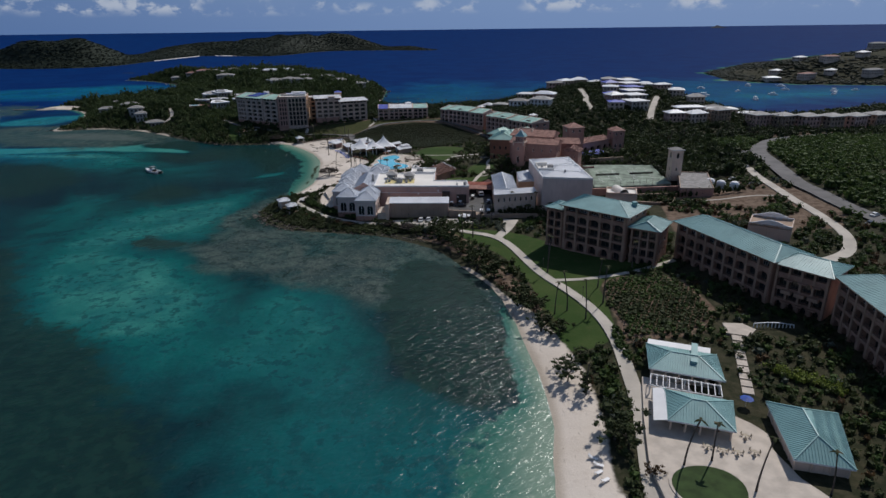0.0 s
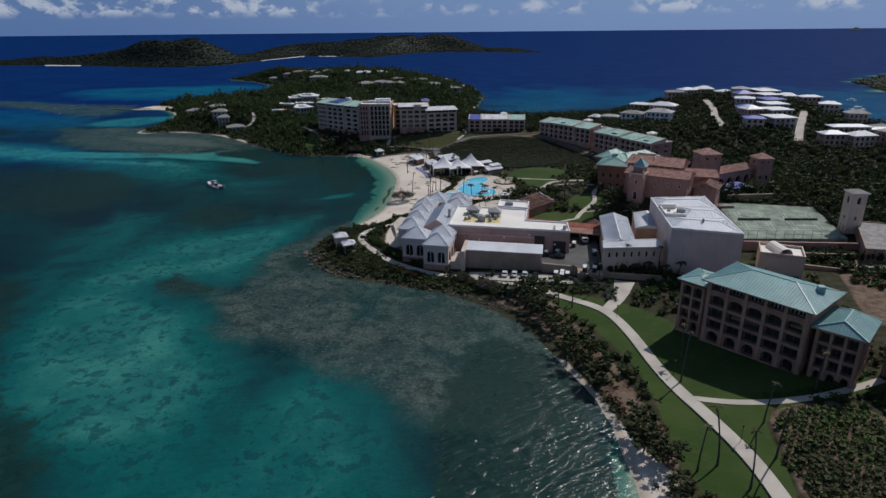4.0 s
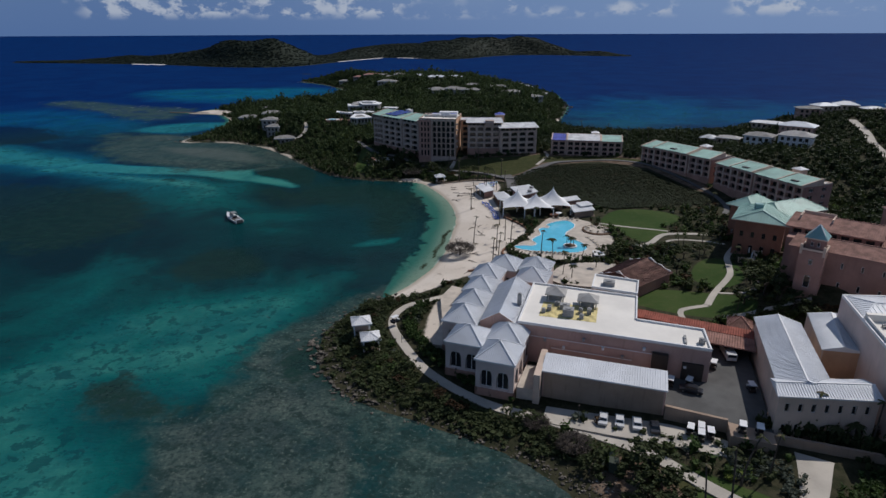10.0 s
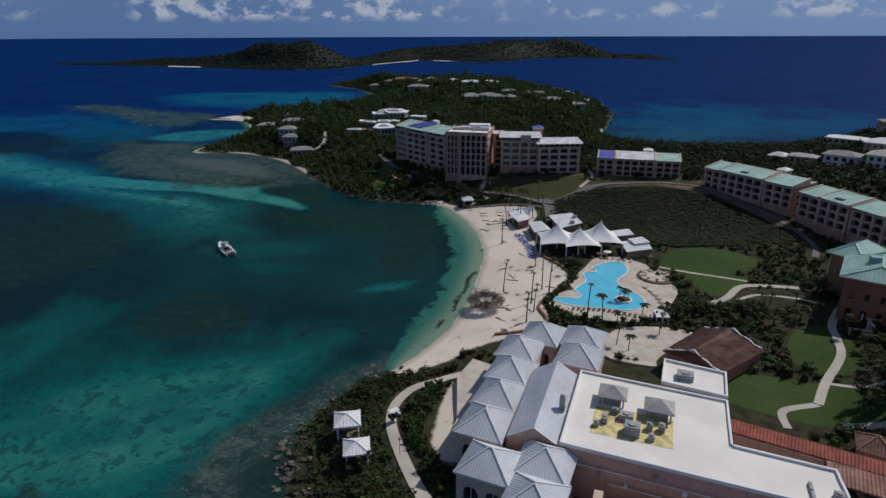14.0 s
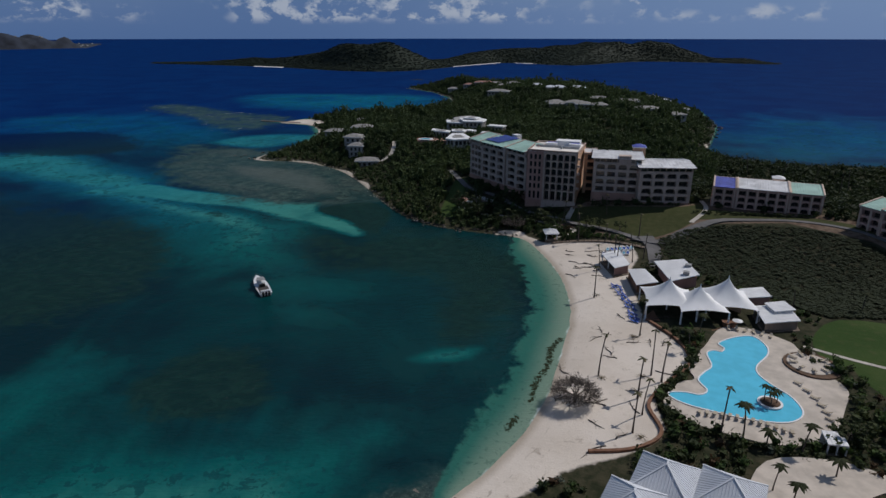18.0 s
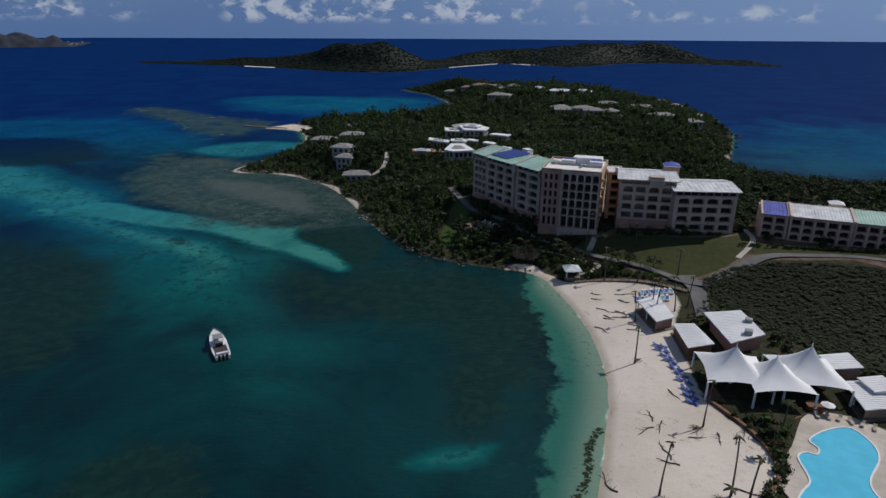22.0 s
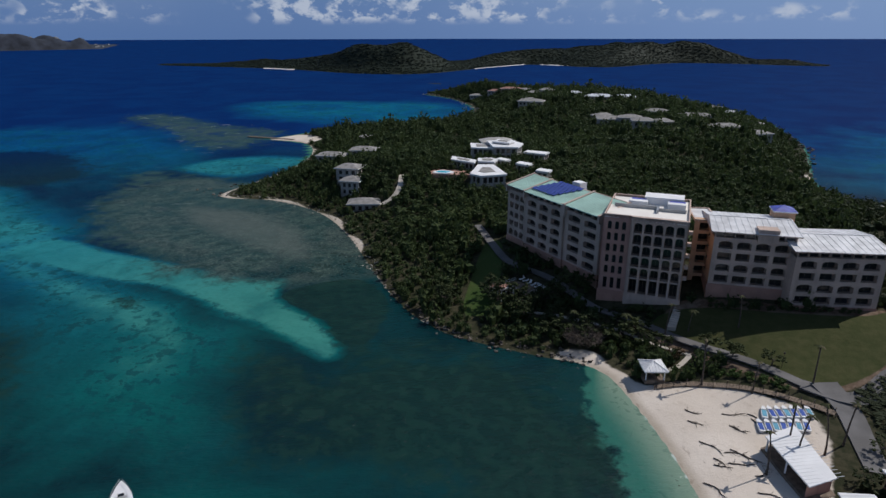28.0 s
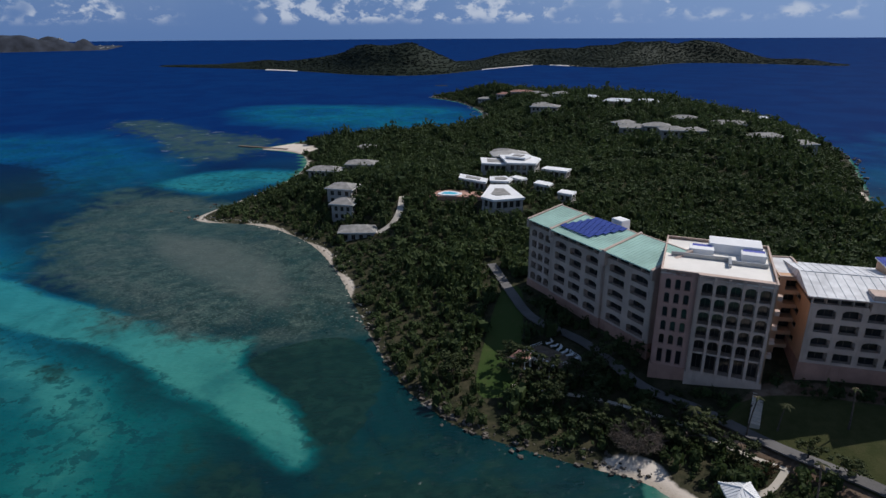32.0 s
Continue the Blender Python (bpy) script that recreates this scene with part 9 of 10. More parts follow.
def segs_far(x, y, line, reach):
    """Which points lie further than reach from a line."""
    best = np.full(x.shape, 1e9)
    q = np.asarray(line, float)
    for (ax, ay), (bx, by) in zip(q[:-1], q[1:]):
        dx, dy = bx - ax, by - ay
        t = np.clip(((x - ax) * dx + (y - ay) * dy) / (dx * dx + dy * dy + 1e-9), 0, 1)
        best = np.minimum(best, (x - ax - t * dx) ** 2 + (y - ay - t * dy) ** 2)
    return best > reach * reach


FOOTPRINTS = [
    ((-160, 490), (-122, 466.5), 17), ((-120, 461), (-99, 464), 25), ((-99, 470), (-93, 472), 18), ((-93.5, 468), (-55, 476.5), 20), ((-47, 479), (-8, 481.5), 16), ((2, 470), (33, 441), 16), ((35, 438.5), (63, 398), 17),
    ((45, 204), (63, 188), 16), ((40, 210), (45, 205), 10), ((64, 188.5), (72, 183), 12), ((80.5, 190), (93.6, 153.5), 14), ((94.4, 153), (103, 142.5), 13), ((104.6, 141.6), (100.6, 104), 14),
    ((49, 119), (64, 113), 19), ((46, 100), (61, 95), 14), ((65, 87.5), (74.5, 84.6), 20), ((-48, 244), (14, 244), 66), ((-20, 244), (25, 243), 35), ((24, 245), (43, 249), 40), ((43.8, 245), (62, 236.6), 46), ((36, 300), (60, 290), 36), ((60, 294), (76, 288), 20), ((71, 336), (112, 357), 14),
    ((31, 347), (44, 344), 18), ((45, 353), (62, 366), 12), ((74, 276), (113, 281), 46), ((113, 288), (121, 289), 8), ((109, 263), (126, 262), 34), ((73, 250), (86, 247), 12), ((-12, 311), (0, 304), 18), ((-54, 376), (-28, 376), 22), ((-76, 412), (-68, 402), 8), ((-66, 402), (-58, 392), 10), ((-60, 408), (-50, 397), 14), ((-33, 402), (-30, 397), 9), ((-29, 392), (-25, 383), 12), ((21, 285), (28, 285), 7),
]


def clear(x, y, gap=1.5, lawns=True):
    ok = np.ones(x.shape, bool)
    for (ax, ay), (bx, by), d in FOOTPRINTS:
        L = math.hypot(bx - ax, by - ay)
        u = ((bx - ax) / L, (by - ay) / L)
        s, t = (x - ax) * u[0] + (y - ay) * u[1], -(x - ax) * u[1] + (y - ay) * u[0]
        ok &= ~((s > -gap) & (s < L + gap) & (t > -gap - 0.5) & (t < d + gap))
    for nm, line, w, *_ in PATHS:
        wide = max(w) if hasattr(w, "__len__") else w
        ok &= segs_far(x, y, smooth_line(line, 3, False), wide / 2 + gap * 0.7)
    for q in ([DECK, COURT] + SANDS + (LAWNS if lawns else [])):
        ok &= signed(smooth_line(q, 3) if q is not COURT else q, x, y) < -gap * 0.5
    for vx, vy, w, d, *_ in VILLAS + NORTH + SHORE_ROWS:
        ok &= np.maximum(np.abs(x - vx), np.abs(y - vy)) > max(w, d) * 0.54
    for vx, vy, rad in ((-219, 592, 10), (-207, 596, 12), (-216, 566, 8), (-206, 567, 7), (-195, 549, 11), (-190, 595, 8), (-187, 573, 6), (-174, 565, 6), (-200, 576, 5), (-222, 618, 10), (-216, 549, 9)):
        ok &= np.hypot(x - vx, y - vy) > rad
    ok &= np.hypot(x + 142, y - 460) > 8.5
    for q in ([(40, 66), (72, 60), (74, 84), (71, 112), (46, 118), (38, 90)], [(75, 137), (97, 134), (97, 142), (76, 145)], [(-26, 311), (2, 324), (-2, 331), (-26, 328)], [(-57, 262), (-47, 260), (-46, 298), (-57, 300)], [(-86, 442), (-66, 446), (-60, 436), (-61, 424), (-68, 418), (-80, 418), (-84, 434)]):
        ok &= signed(q, x, y) < -0.3
    return ok


def scatter(lo, hi, gap, seed):
    r = np.random.default_rng(seed)
    gx, gy = np.meshgrid(np.arange(lo[0], hi[0], gap), np.arange(lo[1], hi[1], gap))
    return (gx + r.uniform(-0.65, 0.65, gx.shape) * gap).ravel(), (gy + r.uniform(-0.65, 0.65, gy.shape) * gap).ravel(), r


WETLAND = smooth_line([(-62, 443), (-54, 457), (-40, 465), (-17, 469.5), (2, 463), (24, 442), (33, 426), (30, 414), (0, 403), (-12, 400), (-30, 410), (-42, 416), (-50, 424), (-57, 432)], 3)
GARDEN = [(50, 138), (68, 140), (77, 149), (76, 170), (68, 177), (53, 173.5), (49.6, 158), (51.5, 147)]

# the wooded point
x, y, r = scatter((-520, 425), (-50, 1075), 2.35, 1)
d = signed(MAINLAND, x, y)
keep = (d > np.where(wobble(x, y, 13) > 0.25, 4.2, 1.3)) & clear(x, y, 1.6) & ~((x > -66) & (y < 560)) & (r.uniform(0, 1, x.shape) < 0.94) & ((y < 640) | (r.uniform(0, 1, x.shape) < 0.5))
x, y, d = x[keep], y[keep], d[keep]
big = (0.85 + 1.0 * r.uniform(0, 1, x.shape) + 1.5 * r.uniform(0, 1, x.shape) ** 6) * (0.7 + 0.3 * step01(d, 4, 30)) * np.where(y > 640, 1.3, 1.0)
tall = big * r.uniform(0.7, 1.7, x.shape) * (1 + 0.35 * wobble(x, y, 17))
wood = growth("woodland", np.stack([x, y, height(x, y) + tall * 0.55], -1), np.stack([big, big * r.uniform(0.8, 1.2, x.shape), tall], -1), 30, M["wood_leaf"], 2, 0.30, 10)
tagged(wood, "dense low tropical woodland covering the point", "woodland", kind="stuff")
# scrub on the far tip beyond the bay
x, y, r = scatter((-520, 890), (-330, 1085), 4.0, 18)
d = signed(MAINLAND, x, y)
keep = d > 6
x, y = x[keep], y[keep]
big = r.uniform(1.8, 3.2, x.shape)
tagged(growth("woodland", np.stack([x, y, height(x, y) + big * 0.4], -1), np.stack([big, big, big * 0.8], -1), 14, M["wood_leaf"], 19, 0.36), "low green scrub on the far tip of the point", "woodland", kind="stuff")
# scrub and trees north and east of the resort
x, y, r = scatter((-66, 395), (330, 860), 3.3, 3)
d = signed(MAINLAND, x, y)
keep = (d > 4) & clear(x, y, 1.6) & (signed(WETLAND, x, y) < -1) & ((y > 470) | (x > 66)) & (r.uniform(0, 1, x.shape) < 0.72)
x, y, d = x[keep], y[keep], d[keep]
big = r.uniform(1.4, 2.7, x.shape)
tall = big * r.uniform(0.8, 1.4, x.shape)
tagged(growth("woodland", np.stack([x, y, height(x, y) + tall * 0.55], -1), np.stack([big, big, tall], -1), 28, M["town_leaf"], 4, 0.29, 10), "green trees and scrub between the shore villas", "woodland", kind="stuff")
# dark trees between the courts, the reception and the road
x, y, r = scatter((84, 296), (172, 398), 3.4, 24)
keep = clear(x, y, 1.8) & (r.uniform(0, 1, x.shape) < 0.85) & (signed([(78, 322), (112, 346), (132, 366), (140, 352), (108, 326), (84, 318)], x, y) < 1)
x, y = x[keep], y[keep]
big = r.uniform(1.5, 3.0, x.shape)
tall = big * r.uniform(0.9, 1.7, x.shape)
tagged(growth("grove", np.stack([x, y, height(x, y) + tall * 0.6], -1), np.stack([big, big, tall], -1), 28, M["town_leaf"], 25, 0.29, 10), "dark grove of trees behind the tennis courts", "trees", kind="stuff")
# scrub behind the waterfront
x, y, r = scatter((200, 395), (760, 600), 6.0, 16)
d = signed(MAINLAND, x, y)
keep = (d > 5) & clear(x, y, 2.0) & ((x > 330) | (y > 470)) & (r.uniform(0, 1, x.shape) < 0.8)
x, y = x[keep], y[keep]
big = r.uniform(2.0, 3.8, x.shape)
tagged(growth("bushland", np.stack([x, y, height(x, y) + big * 0.5], -1), np.stack([big, big, big * 0.9], -1), 14, M["town_leaf"], 17, 0.38), "green scrub behind the waterfront apartments", "bushland", kind="stuff")
# thick bush on the hill by the road
x, y, r = scatter((160, 120), (330, 395), 3.2, 5)
keep = clear(x, y, 1.5) & (x > 176 - (y < 300) * 14) & (r.uniform(0, 1, x.shape) < 0.9)
x, y = x[keep], y[keep]
big = r.uniform(1.5, 2.9, x.shape)
tagged(growth("bushland", np.stack([x, y, height(x, y) + big * 0.5], -1), np.stack([big, big, big * r.uniform(0.7, 1.2, x.shape)], -1), 28, M["lush_leaf"], 6, 0.29, 10), "thick green bush on the hill beside the road", "bushland", kind="stuff")
# wetland thicket
x, y, r = scatter((-66, 395), (40, 475), 0.8, 7)
x, y = r.uniform(-66, 40, x.shape), r.uniform(395, 475, x.shape)
keep = (signed(WETLAND, x, y) > 0.5) & (signed(WETLAND, x, y + 5.5) > 0.5)
x, y = x[keep], y[keep]
big = (0.42 + 0.3 * r.uniform(0, 1, x.shape) + 0.5 * r.uniform(0, 1, x.shape) ** 9) * (1 + 0.2 * wobble(x, y, 11))
tagged(growth("wetland_thicket", np.stack([x, y, height(x, y) + 0.45 + r.uniform(-0.06, 0.06, x.shape)], -1), np.stack([big * 1.4, big * 1.4, 0.16 + big * 0.14], -1), 15, M["bush_leaf"], 8, 0.30), "dark brown-green thicket filling the old salt pond", "thicket", kind="stuff")
# weed washed along the edge of the beach
r = np.random.default_rng(41)
y = r.uniform(316, 360, 420)
x = -72.7 + (360 - y) * 0.055 + 0.8 * np.sin(y / 4.1) * np.sin(y / 9.0) + r.normal(0, 0.38, y.shape)
keep = (np.sin(y / 5.3) + 0.6 * np.sin(y / 2.1 + 1)) > -0.95
x, y = x[keep], y[keep]
big = r.uniform(0.15, 0.52, x.shape)
tagged(growth("seaweed", np.stack([x, y, np.full(x.shape, 0.03)], -1), np.stack([big, big, big * 0.05], -1), 12, M["bush_leaf"], 42, 0.40), "dark seaweed drifting along the edge of the beach", "seaweed", kind="stuff")
# resort shrubbery
x, y, r = scatter((-60, 55), (165, 440), 2.3, 9)
d = signed(MAINLAND, x, y)
patch = wobble(x, y, 11) + 0.6 * wobble(x + 31, y, 5)
keep = (d > 9) & clear(x, y, 0.9) & (signed(WETLAND, x, y) < -1) & (signed(GARDEN, x, y) < -0.8) & (patch > np.where((x > 2) & (x < 44) & (y > 296) & (y < 366), 0.1, np.where((x > 88) & (y > 196) & (y < 268), 0.25, -0.75))) & (y > 60)
x, y, patch = x[keep], y[keep], patch[keep]
big = r.uniform(0.6, 1.35, x.shape) + 0.5 * np.clip(patch, 0, 1)
high = big * r.uniform(0.7, 1.5, x.shape)
pts, dim = np.stack([x, y, height(x, y) + high * 0.5], -1), np.stack([big, big, high], -1)
kind = r.uniform(0, 1, x.shape)
for nm, lo, hi, mt, sd in (("shrubbery", 0.0, 0.55, "tree_leaf", 10), ("shrubbery", 0.55, 0.86, "hedge_leaf", 11), ("shrubbery", 0.86, 0.95, "rust_leaf", 12), ("shrubbery", 0.95, 1.1, "grey_leaf", 13)):
    k = (kind >= lo) & (kind < hi)
    tagged(growth(nm, pts[k], dim[k], 22, M[mt], sd, 0.34), {"tree_leaf": "dark green garden shrubs between the buildings", "hedge_leaf": "fresh green garden shrubs", "rust_leaf": "wind-burnt brown shrubs", "grey_leaf": "silvery shrubs in the garden beds"}[mt], "shrubs", kind="stuff")
# planting in rows above the lawn
rows = [(50 + i * 1.55 + (j % 2) * 0.7, 137 + j * 1.5) for i in range(20) for j in range(29)]
x, y = np.array(rows).T
r = np.random.default_rng(14)
x, y = x + r.uniform(-0.2, 0.2, x.shape), y + r.uniform(-0.2, 0.2, y.shape)
keep = signed(GARDEN, x, y) > 0.2
x, y = x[keep], y[keep]
big = r.uniform(0.68, 1.15, x.shape)
fresh = wobble(x, y, 9) + r.uniform(-0.8, 0.8, x.shape) > 0.15
for k, mt, sd, lab in ((~fresh, "tree_leaf", 15, "dark shrubs planted in rows on bare soil"), (fresh, "hedge_leaf", 16, "green shrubs planted in rows on bare soil")):
    tagged(growth("planted_rows", np.stack([x, y, height(x, y) + big * 0.5], -1)[k], np.stack([big, big, big * 0.9], -1)[k], 18, M[mt], sd, 0.36), lab, "planting", kind="stuff")


def hedge(line, width, tall, mat, label, seed, gap=0.8, lift=0.0):
    q = smooth_line(line, 10, False)
    r = np.random.default_rng(seed)
    pts = []
    for a, b in zip(q[:-1], q[1:]):
        n = max(1, int(np.hypot(*(b - a)) / gap * max(1, width)))
        for _ in range(n):
            p = a + (b - a) * r.uniform()
            pts.append(p + r.uniform(-0.5, 0.5, 2) * width)
    x, y = np.array(pts).T
    big = r.uniform(0.5, 0.8, x.shape) * min(1.3, 0.6 + tall * 0.35)
    h = tall * r.uniform(0.42, 0.6, x.shape)
    tagged(growth("hedge", np.stack([x, y, height(x, y) + h + lift], -1), np.stack([big, big, h * 1.15], -1), 20, M[mat], seed, 0.34), label, "hedge", kind="stuff")


hedge([(-60, 287), (-61, 278), (-57, 268), (-48, 258), (-38, 250.5), (-26, 245.6)], 3.0, 1.6, "hedge_leaf", "thick green hedge beside the coast path", 30)
hedge([(34, 229), (40, 236), (48, 239), (56, 236)], 4.5, 1.3, "hedge_leaf", "low clipped hedge bed by the wall", 31)
hedge([(16, 232), (22, 236), (26.5, 233), (25, 227)], 4.0, 1.1, "grey_leaf", "round bed of silvery and yellow shrubs", 32)
hedge([(14.5, 231), (19, 233.6)], 1.6, 0.9, "lime_leaf", "yellow-green shrubs at the bed's edge", 33)
hedge([(78, 121), (84, 116), (90, 111)], 4.2, 1.6, "lime_leaf", "bright yellow-green sprawling shrub", 34)
hedge([(53, 179), (62, 181), (72, 186), (79, 190)], 1.4, 1.0, "hedge_leaf", "low hedge along the garden path", 35)
hedge([(48, 143), (47.6, 132), (49, 127)], 2.4, 1.4, "hedge_leaf", "green hedge beside the beach bar", 36)
hedge([(40, 125), (39.6, 112), (37.6, 98), (36.6, 84), (36, 64)], 1.5, 1.0, "tree_leaf", "dark green shrubs between path and sand", 37)
hedge([(22, 246), (30, 246.2), (38, 245.4), (46, 242.6), (54, 238.6), (62, 234), (70, 231)], 2.6, 3.6, "tree_leaf", "row of dark tall planting in front of the offices", 39)
hedge([(-42.4, 370), (-40, 360), (-42.6, 350), (-44.4, 340), (-40.6, 330)], 2.4, 1.3, "tree_leaf", "dark planting between pool and beach", 40)
hedge([(-40, 331.6), (-30, 331), (-20, 331.6), (-8, 338.6)], 1.7, 1.1, "tree_leaf", "clipped dark hedge behind the pool deck", 41)
hedge([(-88, 440), (-80, 441), (-72, 438.6)], 2.6, 1.2, "hedge_leaf", "low green planting above the boardwalk", 42)
hedge([(-116, 447.6), (-104, 445.6), (-97, 443)], 3.0, 1.4, "tree_leaf", "dark shrubs above the rocks", 43)
hedge([(-52, 467.6), (-30, 473), (-10, 477)], 1.4, 1.2, "tree_leaf", "shrub border below the apartment row", 44)
hedge([(-92, 463.5), (-76, 467), (-58, 473)], 1.6, 1.2, "tree_leaf", "shrub border below the hotel", 45)
hedge([(92, 262), (110, 263.6), (126, 265), (140, 266)], 2.2, 3.4, "town_leaf", "row of slim young trees on the terrace", 47, gap=1.6)
hedge([(-118, 458.4), (-102, 460.6)], 1.4, 1.1, "tree_leaf", "shrub border at the hotel's foot", 46)


# ---- trees along the shore ----
def tree(seed, tall, spread, leaves, mat="tree_leaf"):
    r = random.Random(seed)
    t = base("tree", (0, 0, -500), "", "tree")
    s = Shell()
    s.tube([(0, 0, -0.5), (0.1, 0.05, tall * 0.25), (0.25, 0.1, tall * 0.45)], [0.24, 0.18, 0.14], 7)
    tips = []
    for i in range(6):
        a = i * 1.05 + r.uniform(-0.3, 0.3)
        e = (spread * 0.6 * math.cos(a), spread * 0.6 * math.sin(a), tall * r.uniform(0.6, 0.92))
        s.tube([(0.2, 0.1, tall * r.uniform(0.25, 0.45)), (e[0] * 0.5, e[1] * 0.5, e[2] * 0.75), e], [0.11, 0.07, 0.03], 5)
        tips.append(e)
    s.part("trunk", "bark", t)
    g = np.random.default_rng(seed)
    pts, dim = [], []
    for e in tips + [(0, 0, tall * 0.9)]:
        for _ in range(leaves):
            pts.append((e[0] + g.normal(0, spread * 0.22), e[1] + g.normal(0, spread * 0.22), max(0.8, e[2] + g.normal(0, tall * 0.10))))
            k = g.uniform(0.35, 0.7) * spread * 0.36
            dim.append((k, k, k * 0.75))
    c = growth("crown", pts, dim, 14, M[mat], seed, 0.4, 4)
    c.parent = t
    return t


TREES = [tree(50, 4.6, 3.4, 5), tree(51, 3.6, 2.8, 4), tree(52, 5.6, 4.2, 6), tree(53, 3.0, 2.4, 4, "rust_leaf")]
rnd = random.Random(8)
spots = []
strip = smooth_line([(31.5, 144), (26.5, 162), (19.5, 181), (12.5, 200), (6, 215), (0, 225), (-10, 232)], 8, False)
for k in range(36):
    p = strip[rnd.randrange(len(strip))]
    spots.append((p[0] + rnd.uniform(-2.4, 2.8), p[1] + rnd.uniform(-3, 3), "wind-thinned shore tree behind the narrow beach", "shore trees", rnd.uniform(0.6, 1.05)))
for x, y, k in ((38.6, 104, 1.35), (36, 99, 1.0), (38, 96, 1.1), (35, 118, 0.9), (33, 127, 0.7), (40, 88, 0.8), (30, 126, 0.8), (31, 121, 0.9), (34, 115, 1.0), (36, 131, 0.8)):
    spots.append((x, y, "leafy dark tree at the edge of the near beach", "beach trees", k))
for x, y, k in ((3, 227.4, 1.2), (1, 231, 1.1), (6, 224, 0.9)):
    spots.append((x, y, "dark green tree beside the parking strip", "shore trees", k))
head = smooth_line([(-16, 236), (-30, 239), (-48, 244), (-60, 250), (-68, 258), (-73, 268), (-73, 278), (-69, 288)], 8, False)
head_in = smooth_line([(-22, 240), (-40, 245), (-54, 252), (-63, 262), (-65, 274), (-62, 288)], 8, False)
for k in range(46):
    p = head[rnd.randrange(len(head))]
    spots.append((p[0] + rnd.uniform(-3, 3), p[1] + rnd.uniform(-3, 3), "wind-pruned tree on the rocky point", "point trees", rnd.uniform(0.4, 0.75)))
for x, y, k in ((-145, 450, 1.3), (-150, 455, 1.2), (-130, 460, 1.2), (-128, 448, 1.1), (-136, 446, 1.0), (-160, 446, 1.1), (-120, 446, 1.0), (-76, 446, 0.9), (-57, 424, 0.9), (-60, 414, 0.8), (-124, 466, 0.8), (-116, 448, 1.2), (-110, 446.6, 1.1), (-106, 450.6, 1.2), (-112, 452.8, 1.0), (-100, 447, 1.0), (-96, 443.4, 0.9), (-118, 443, 0.9), (-138, 452, 1.1), (-133, 455.6, 1.2), (-90, 449.6, 0.8), (-84, 446.6, 0.8), (-126, 442, 0.9), (28, 303, 1.2), (33, 308, 1.3), (37, 303, 1.1), (30, 366, 1.1), (15, 340, 1.0), (-10, 340, 0.9), (10, 345, 1.0), (44, 292, 0.9), (49, 289.5, 0.8), (54, 288, 0.9), (59, 286.6, 0.8), (38, 295, 1.2), (35, 293, 1.0), (42, 289, 1.1), (47, 286, 0.9), (52, 291, 1.0), (57, 290, 0.9), (120, 340, 1.5), (128, 330, 1.5), (112, 336, 1.4), (134, 345, 1.5), (122, 320, 1.3), (34, 312, 1.3), (32, 318, 1.2), (33, 305, 1.4), (36, 300, 1.1), (34, 325, 0.9), (22, 345, 0.8), (8, 330, 0.9)):
    spots.append((x, y, "dark green tree in the resort grounds", "garden trees", k))
for x, y, lab, grp, k in spots:
    if signed(MAINLAND, np.array([x]), np.array([y]))[0] < 1.2:
        continue
    src = TREES[rnd.randrange(4)] if k < 1.0 else TREES[(0, 2)[rnd.randrange(2)]]
    c = copy_thing(src, pose(x, y, gz(x, y), 0, 0, rnd.uniform(0, 360)) @ Matrix.Diagonal((k, k, k * rnd.uniform(0.85, 1.1), 1)))
    tagged(c, lab, "tree", grp)
for t in TREES:
    for o in (*t.children_recursive, t):
        bpy.data.objects.remove(o)
# low brush on the rocky point and along the shore strip
for line, wide, n, sd, lab in ((strip, 3.6, 110, 60, "low brush along the narrow beach"), (head, 8.0, 1500, 61, "low salt-burnt brush on the rocky point"), (head_in, 7.0, 700, 62, "low salt-burnt brush on the rocky point")):
    r = np.random.default_rng(sd)
    i = r.integers(0, len(line), n)
    p = line[i] + r.normal(0, wide * 0.5, (n, 2))
    ok = (signed(MAINLAND, p[:, 0], p[:, 1]) > (0.4 if wide > 5 else 1.5)) & clear(p[:, 0], p[:, 1], 0.8, lawns=True)
    p = p[ok]
    big = r.uniform(0.5, 1.35, len(p))
    tagged(growth("shore_brush", np.column_stack([p, height(p[:, 0], p[:, 1]) + big * 0.35]), np.stack([big, big, big * 0.7], -1), 20, M["tree_leaf"], sd, 0.34), lab, "brush", kind="stuff")
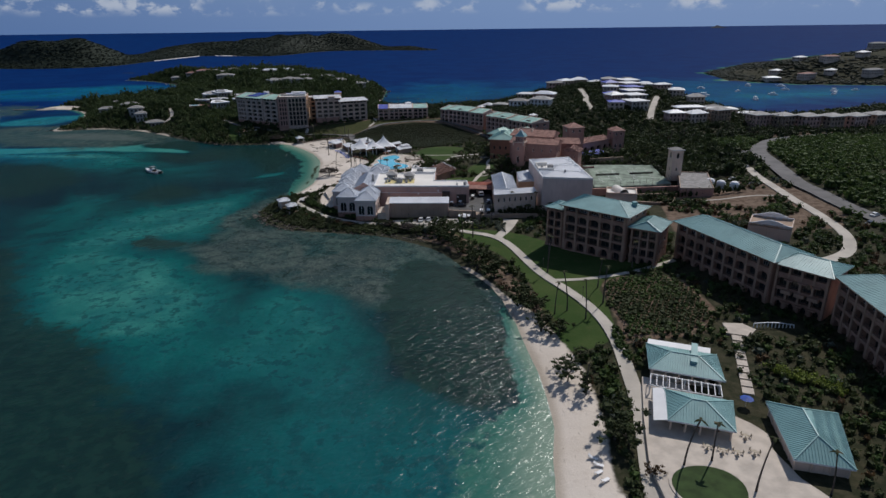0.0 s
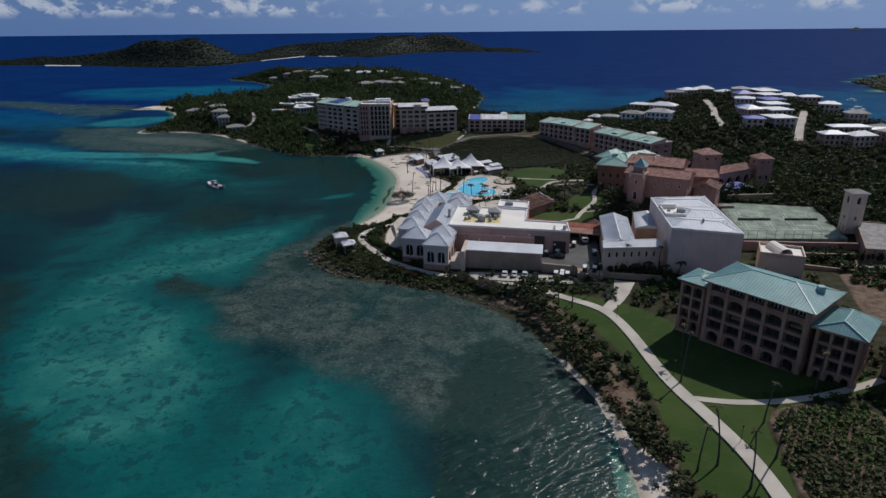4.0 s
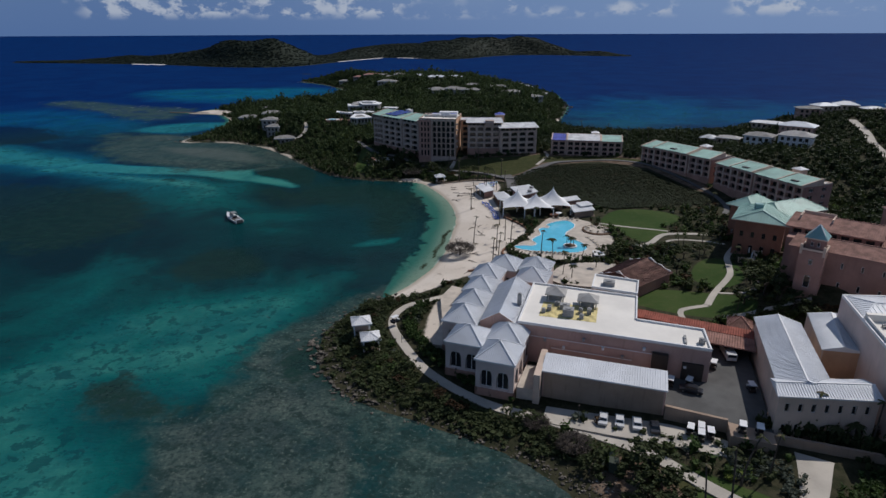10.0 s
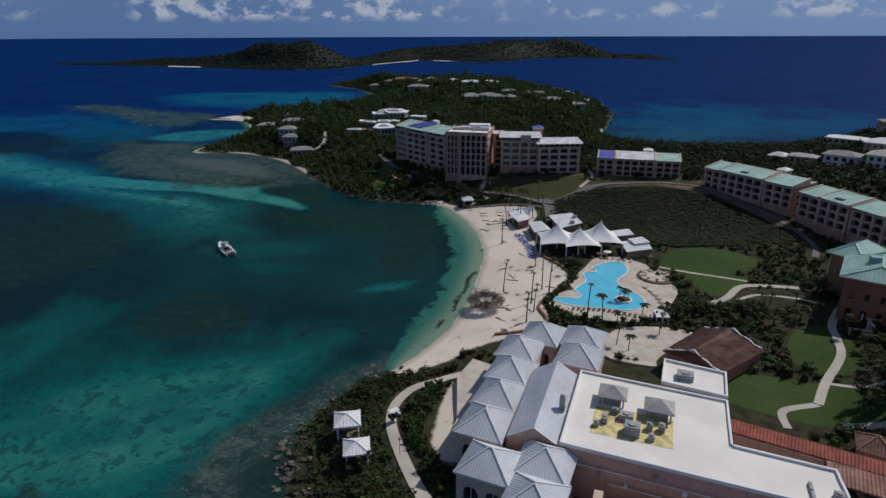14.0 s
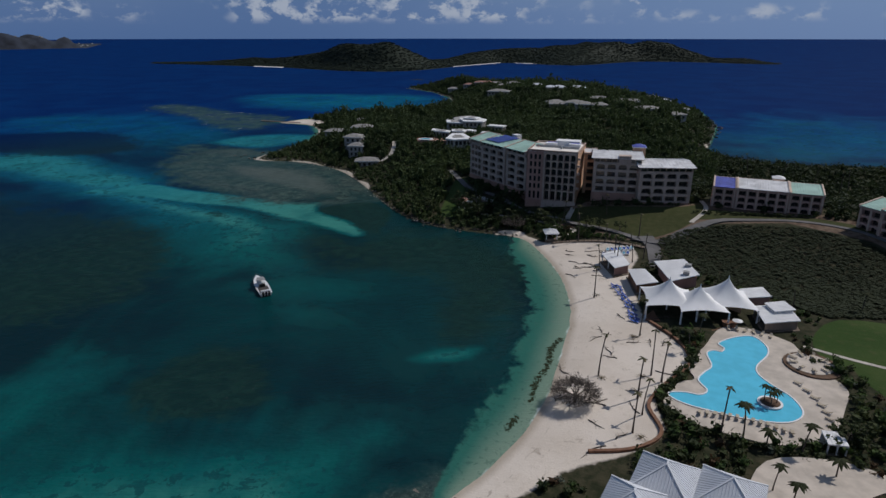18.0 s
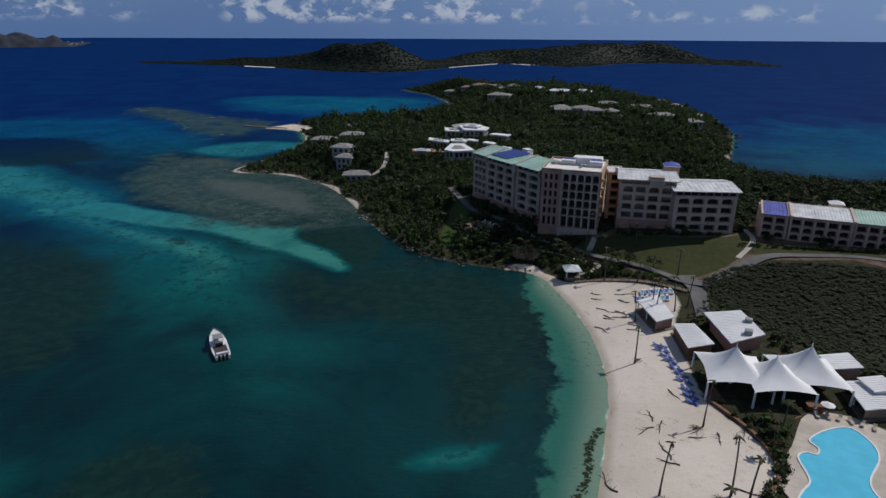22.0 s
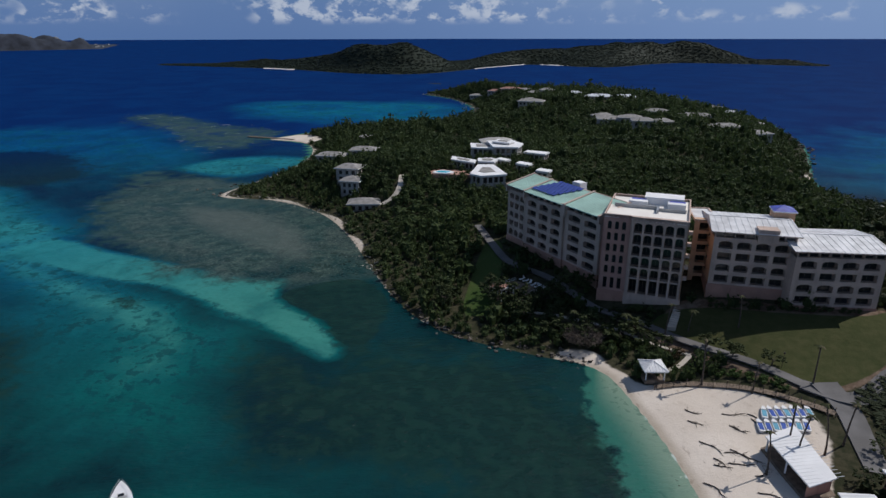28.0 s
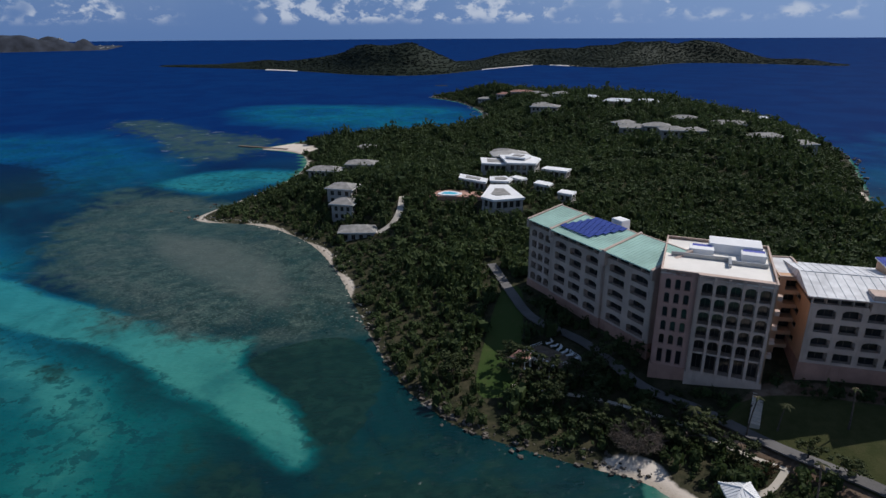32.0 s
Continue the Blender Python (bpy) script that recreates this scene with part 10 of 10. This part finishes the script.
# the long island, and the woods of island and headland
xs, ys = np.linspace(-1620, 0, 150), np.linspace(1320, 2480, 110)
gx, gy = np.meshgrid(xs, ys)
dd = signed(smooth_line(CAY, 3), gx, gy)
cay_z = np.where(dd > 0, 1.6 * (1 - np.exp(-np.maximum(dd, 0) / 8)) + hills(gx, gy, CAY_HILLS) * step01(dd, 0, 90) * (1 + 0.10 * wobble(gx, gy, 37) + 0.06 * wobble(gx + 40, gy, 17)), np.maximum(dd * 0.2, -6))
# the ground shares the scrub's colour with haze mixed in
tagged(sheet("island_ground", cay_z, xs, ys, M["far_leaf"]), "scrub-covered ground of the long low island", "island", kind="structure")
for nm, poly, rows, gap, lo, hi, sd, lab in (("cay_woodland", smooth_line(CAY, 3), CAY_HILLS, 6.5, (-1600, 1330), (0, 2350), 70, "green scrub covering the long low island"), ("headland_woodland", np.array(HEADLAND, float), HEAD_HILLS, 7.5, (405, 700), (1100, 1250), 71, "green scrub on the far headland")):
    x, y, r = scatter(lo, hi, gap, sd)
    d = signed(poly, x, y)
    k = d > gap * 0.55
    x, y, d = x[k], y[k], d[k]
    z = 1.6 + hills(x, y, rows) * step01(d, 0, 90) * (1 + 0.10 * wobble(x, y, 37) + 0.06 * wobble(x + 40, y, 17))
    big = r.uniform(0.62, 0.95, x.shape) * gap
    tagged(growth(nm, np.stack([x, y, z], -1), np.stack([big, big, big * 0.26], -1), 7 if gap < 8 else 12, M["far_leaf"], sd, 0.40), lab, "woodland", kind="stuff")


# ---- rocks ----
def rocks(name, line, n, spread, lo, hi, mat, label, seed, sink=0.3):
    r = np.random.default_rng(seed)
    q = smooth_line(line, 10, False)
    i = r.integers(0, len(q), n)
    p = q[i] + r.normal(0, spread, (n, 2))
    big = lo + (hi - lo) * r.uniform(0, 1, n) ** 2.5
    z = np.maximum(height(p[:, 0], p[:, 1]), -0.5) + big * (0.5 - sink)
    tagged(growth(name, np.column_stack([p, z]), np.stack([big, big * r.uniform(0.6, 1.2, n), big * r.uniform(0.5, 0.9, n)], -1), 0, M[mat], seed, kinds=8), label, "rocks", kind="stuff")


rocks("shore_rocks", [(-58, 238), (-68, 243), (-77, 253), (-82, 264), (-80, 278), (-74, 290)], 520, 2.6, 0.25, 1.3, "rock", "dark jumbled rocks round the point", 80, 0.42)
rocks("shore_rocks", [(-6, 222), (-20, 229), (-40, 234), (-56, 238)], 340, 1.1, 0.2, 0.8, "rock", "dark rocks along the low shore", 81, 0.4)
rocks("shore_rocks", [(-114, 436), (-130, 434), (-148, 433), (-163, 438), (-178, 448), (-196, 462)], 380, 1.5, 0.2, 1.0, "rock", "brown boulders below the hotel", 82)
rocks("shore_rocks", [(-196, 462), (-224, 486), (-250, 504), (-294, 514), (-318, 508), (-330, 508)], 420, 1.8, 0.2, 0.8, "palerock", "coral rubble along the wooded point", 83)
rocks("shore_rocks", [(-320, 506), (-332, 506), (-338, 512), (-330, 530)], 90, 2.5, 0.4, 1.6, "rock", "dark rocks at the tip of the point", 84)
rocks("shore_rocks", [(-64, 640), (-66, 713), (-70, 797), (-84, 860), (-105, 930)], 420, 4.0, 0.6, 2.4, "rock", "brown boulders along the open north shore", 85)
rocks("shore_rocks", [(-345, 800), (-362, 880), (-392, 925), (-450, 987), (-505, 1020)], 300, 3.5, 0.5, 2.0, "palerock", "pale rocks round the far bay", 86)
rocks("shore_rocks", [(-6, 226), (4, 222), (10, 216)], 120, 1.2, 0.15, 0.5, "palerock", "rubble bank below the parking strip", 87)
rocks("weed_line", [(-73, 318), (-74, 328), (-74, 341), (-76, 352), (-77.4, 360)], 420, 0.6, 0.3, 0.8, "soil", "dark line of weed at the water's edge", 88, sink=0.62)
for ln, w in (([(-1180, 1404), (-1120, 1400), (-1075, 1394)], 5), ([(-720, 1600), (-712, 1700), (-694, 1840)], 4), ([(-680, 1862), (-580, 1826), (-530, 1810)], 5)):
    q = smooth_line(ln, 8, False)
    s = Shell()
    for (ax, ay), (bx, by) in zip(q[:-1], q[1:]):
        s.face([(ax, ay - w, 0.2), (bx, by - w, 0.2), (bx, by, 1.7), (ax, ay, 1.7)])
    tagged(s.part("beach", "deckroof"), "thin white beach on the long island", "beach", kind="structure")
# a broken jetty off the sand spit
j = base("jetty", (-405, 652, 0), "low dark jetty off the sand spit", "jetty", yaw=-172)
s = Shell()
s.box(0, -1.2, 0.5, 42, 1.2, 0.8)
s.part("deck", "wood", j)
for k in range(8):
    s = Shell()
    s.tube([(3 + k * 5, 0, -3), (3 + k * 5, 0, 0.6)], [0.25, 0.25], 6)
    s.part("pile", "wood", j)
# far land on the horizon
for nm, poly, tops, lab in (("far_headland", FAR_LEFT, [(-3285, 2005, 90, 90, 52), (-3344, 1887, 120, 90, 60), (-3181, 2189, 48, 42, 58), (-3230, 2106, 60, 40, 36), (-3560, 1700, 160, 160, 60), (-3400, 2150, 90, 90, 62)], "hazy built-up headland on the horizon"), ("far_island", FAR_ISLE, [(1880, 4320, 60, 60, 16)], "small hazy island on the horizon")):
    pl = np.array(poly, float)
    (x0, y0), (x1, y1) = pl.min(0), pl.max(0)
    xs, ys = np.linspace(x0, x1, 60), np.linspace(y0, y1, 60)
    gx, gy = np.meshgrid(xs, ys)
    dd = signed(pl, gx, gy)
    z = horizon_lift(gx, gy) + np.where(dd > 0, 3 + hills(gx, gy, tops) * step01(dd, 0, 45) * (1 + 0.12 * wobble(gx, gy, 40)), -8)
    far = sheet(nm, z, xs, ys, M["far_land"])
    tagged(far, lab, "island", kind="structure")
    if nm == "far_headland":
        r = np.random.default_rng(90)
        s = Shell()
        for _ in range(130):
            i, j = r.integers(2, 58, 2)
            if dd[i, j] > 25:
                w = r.uniform(3, 8)
                s.box(gx[i, j] - w, gy[i, j] - 5, z[i, j] - 6, gx[i, j] + w, gy[i, j] + 5, z[i, j] + r.uniform(3, 7))
        tagged(s.part("far_houses", "hvac"), "pale specks of houses on the far headland", "houses", kind="stuff")
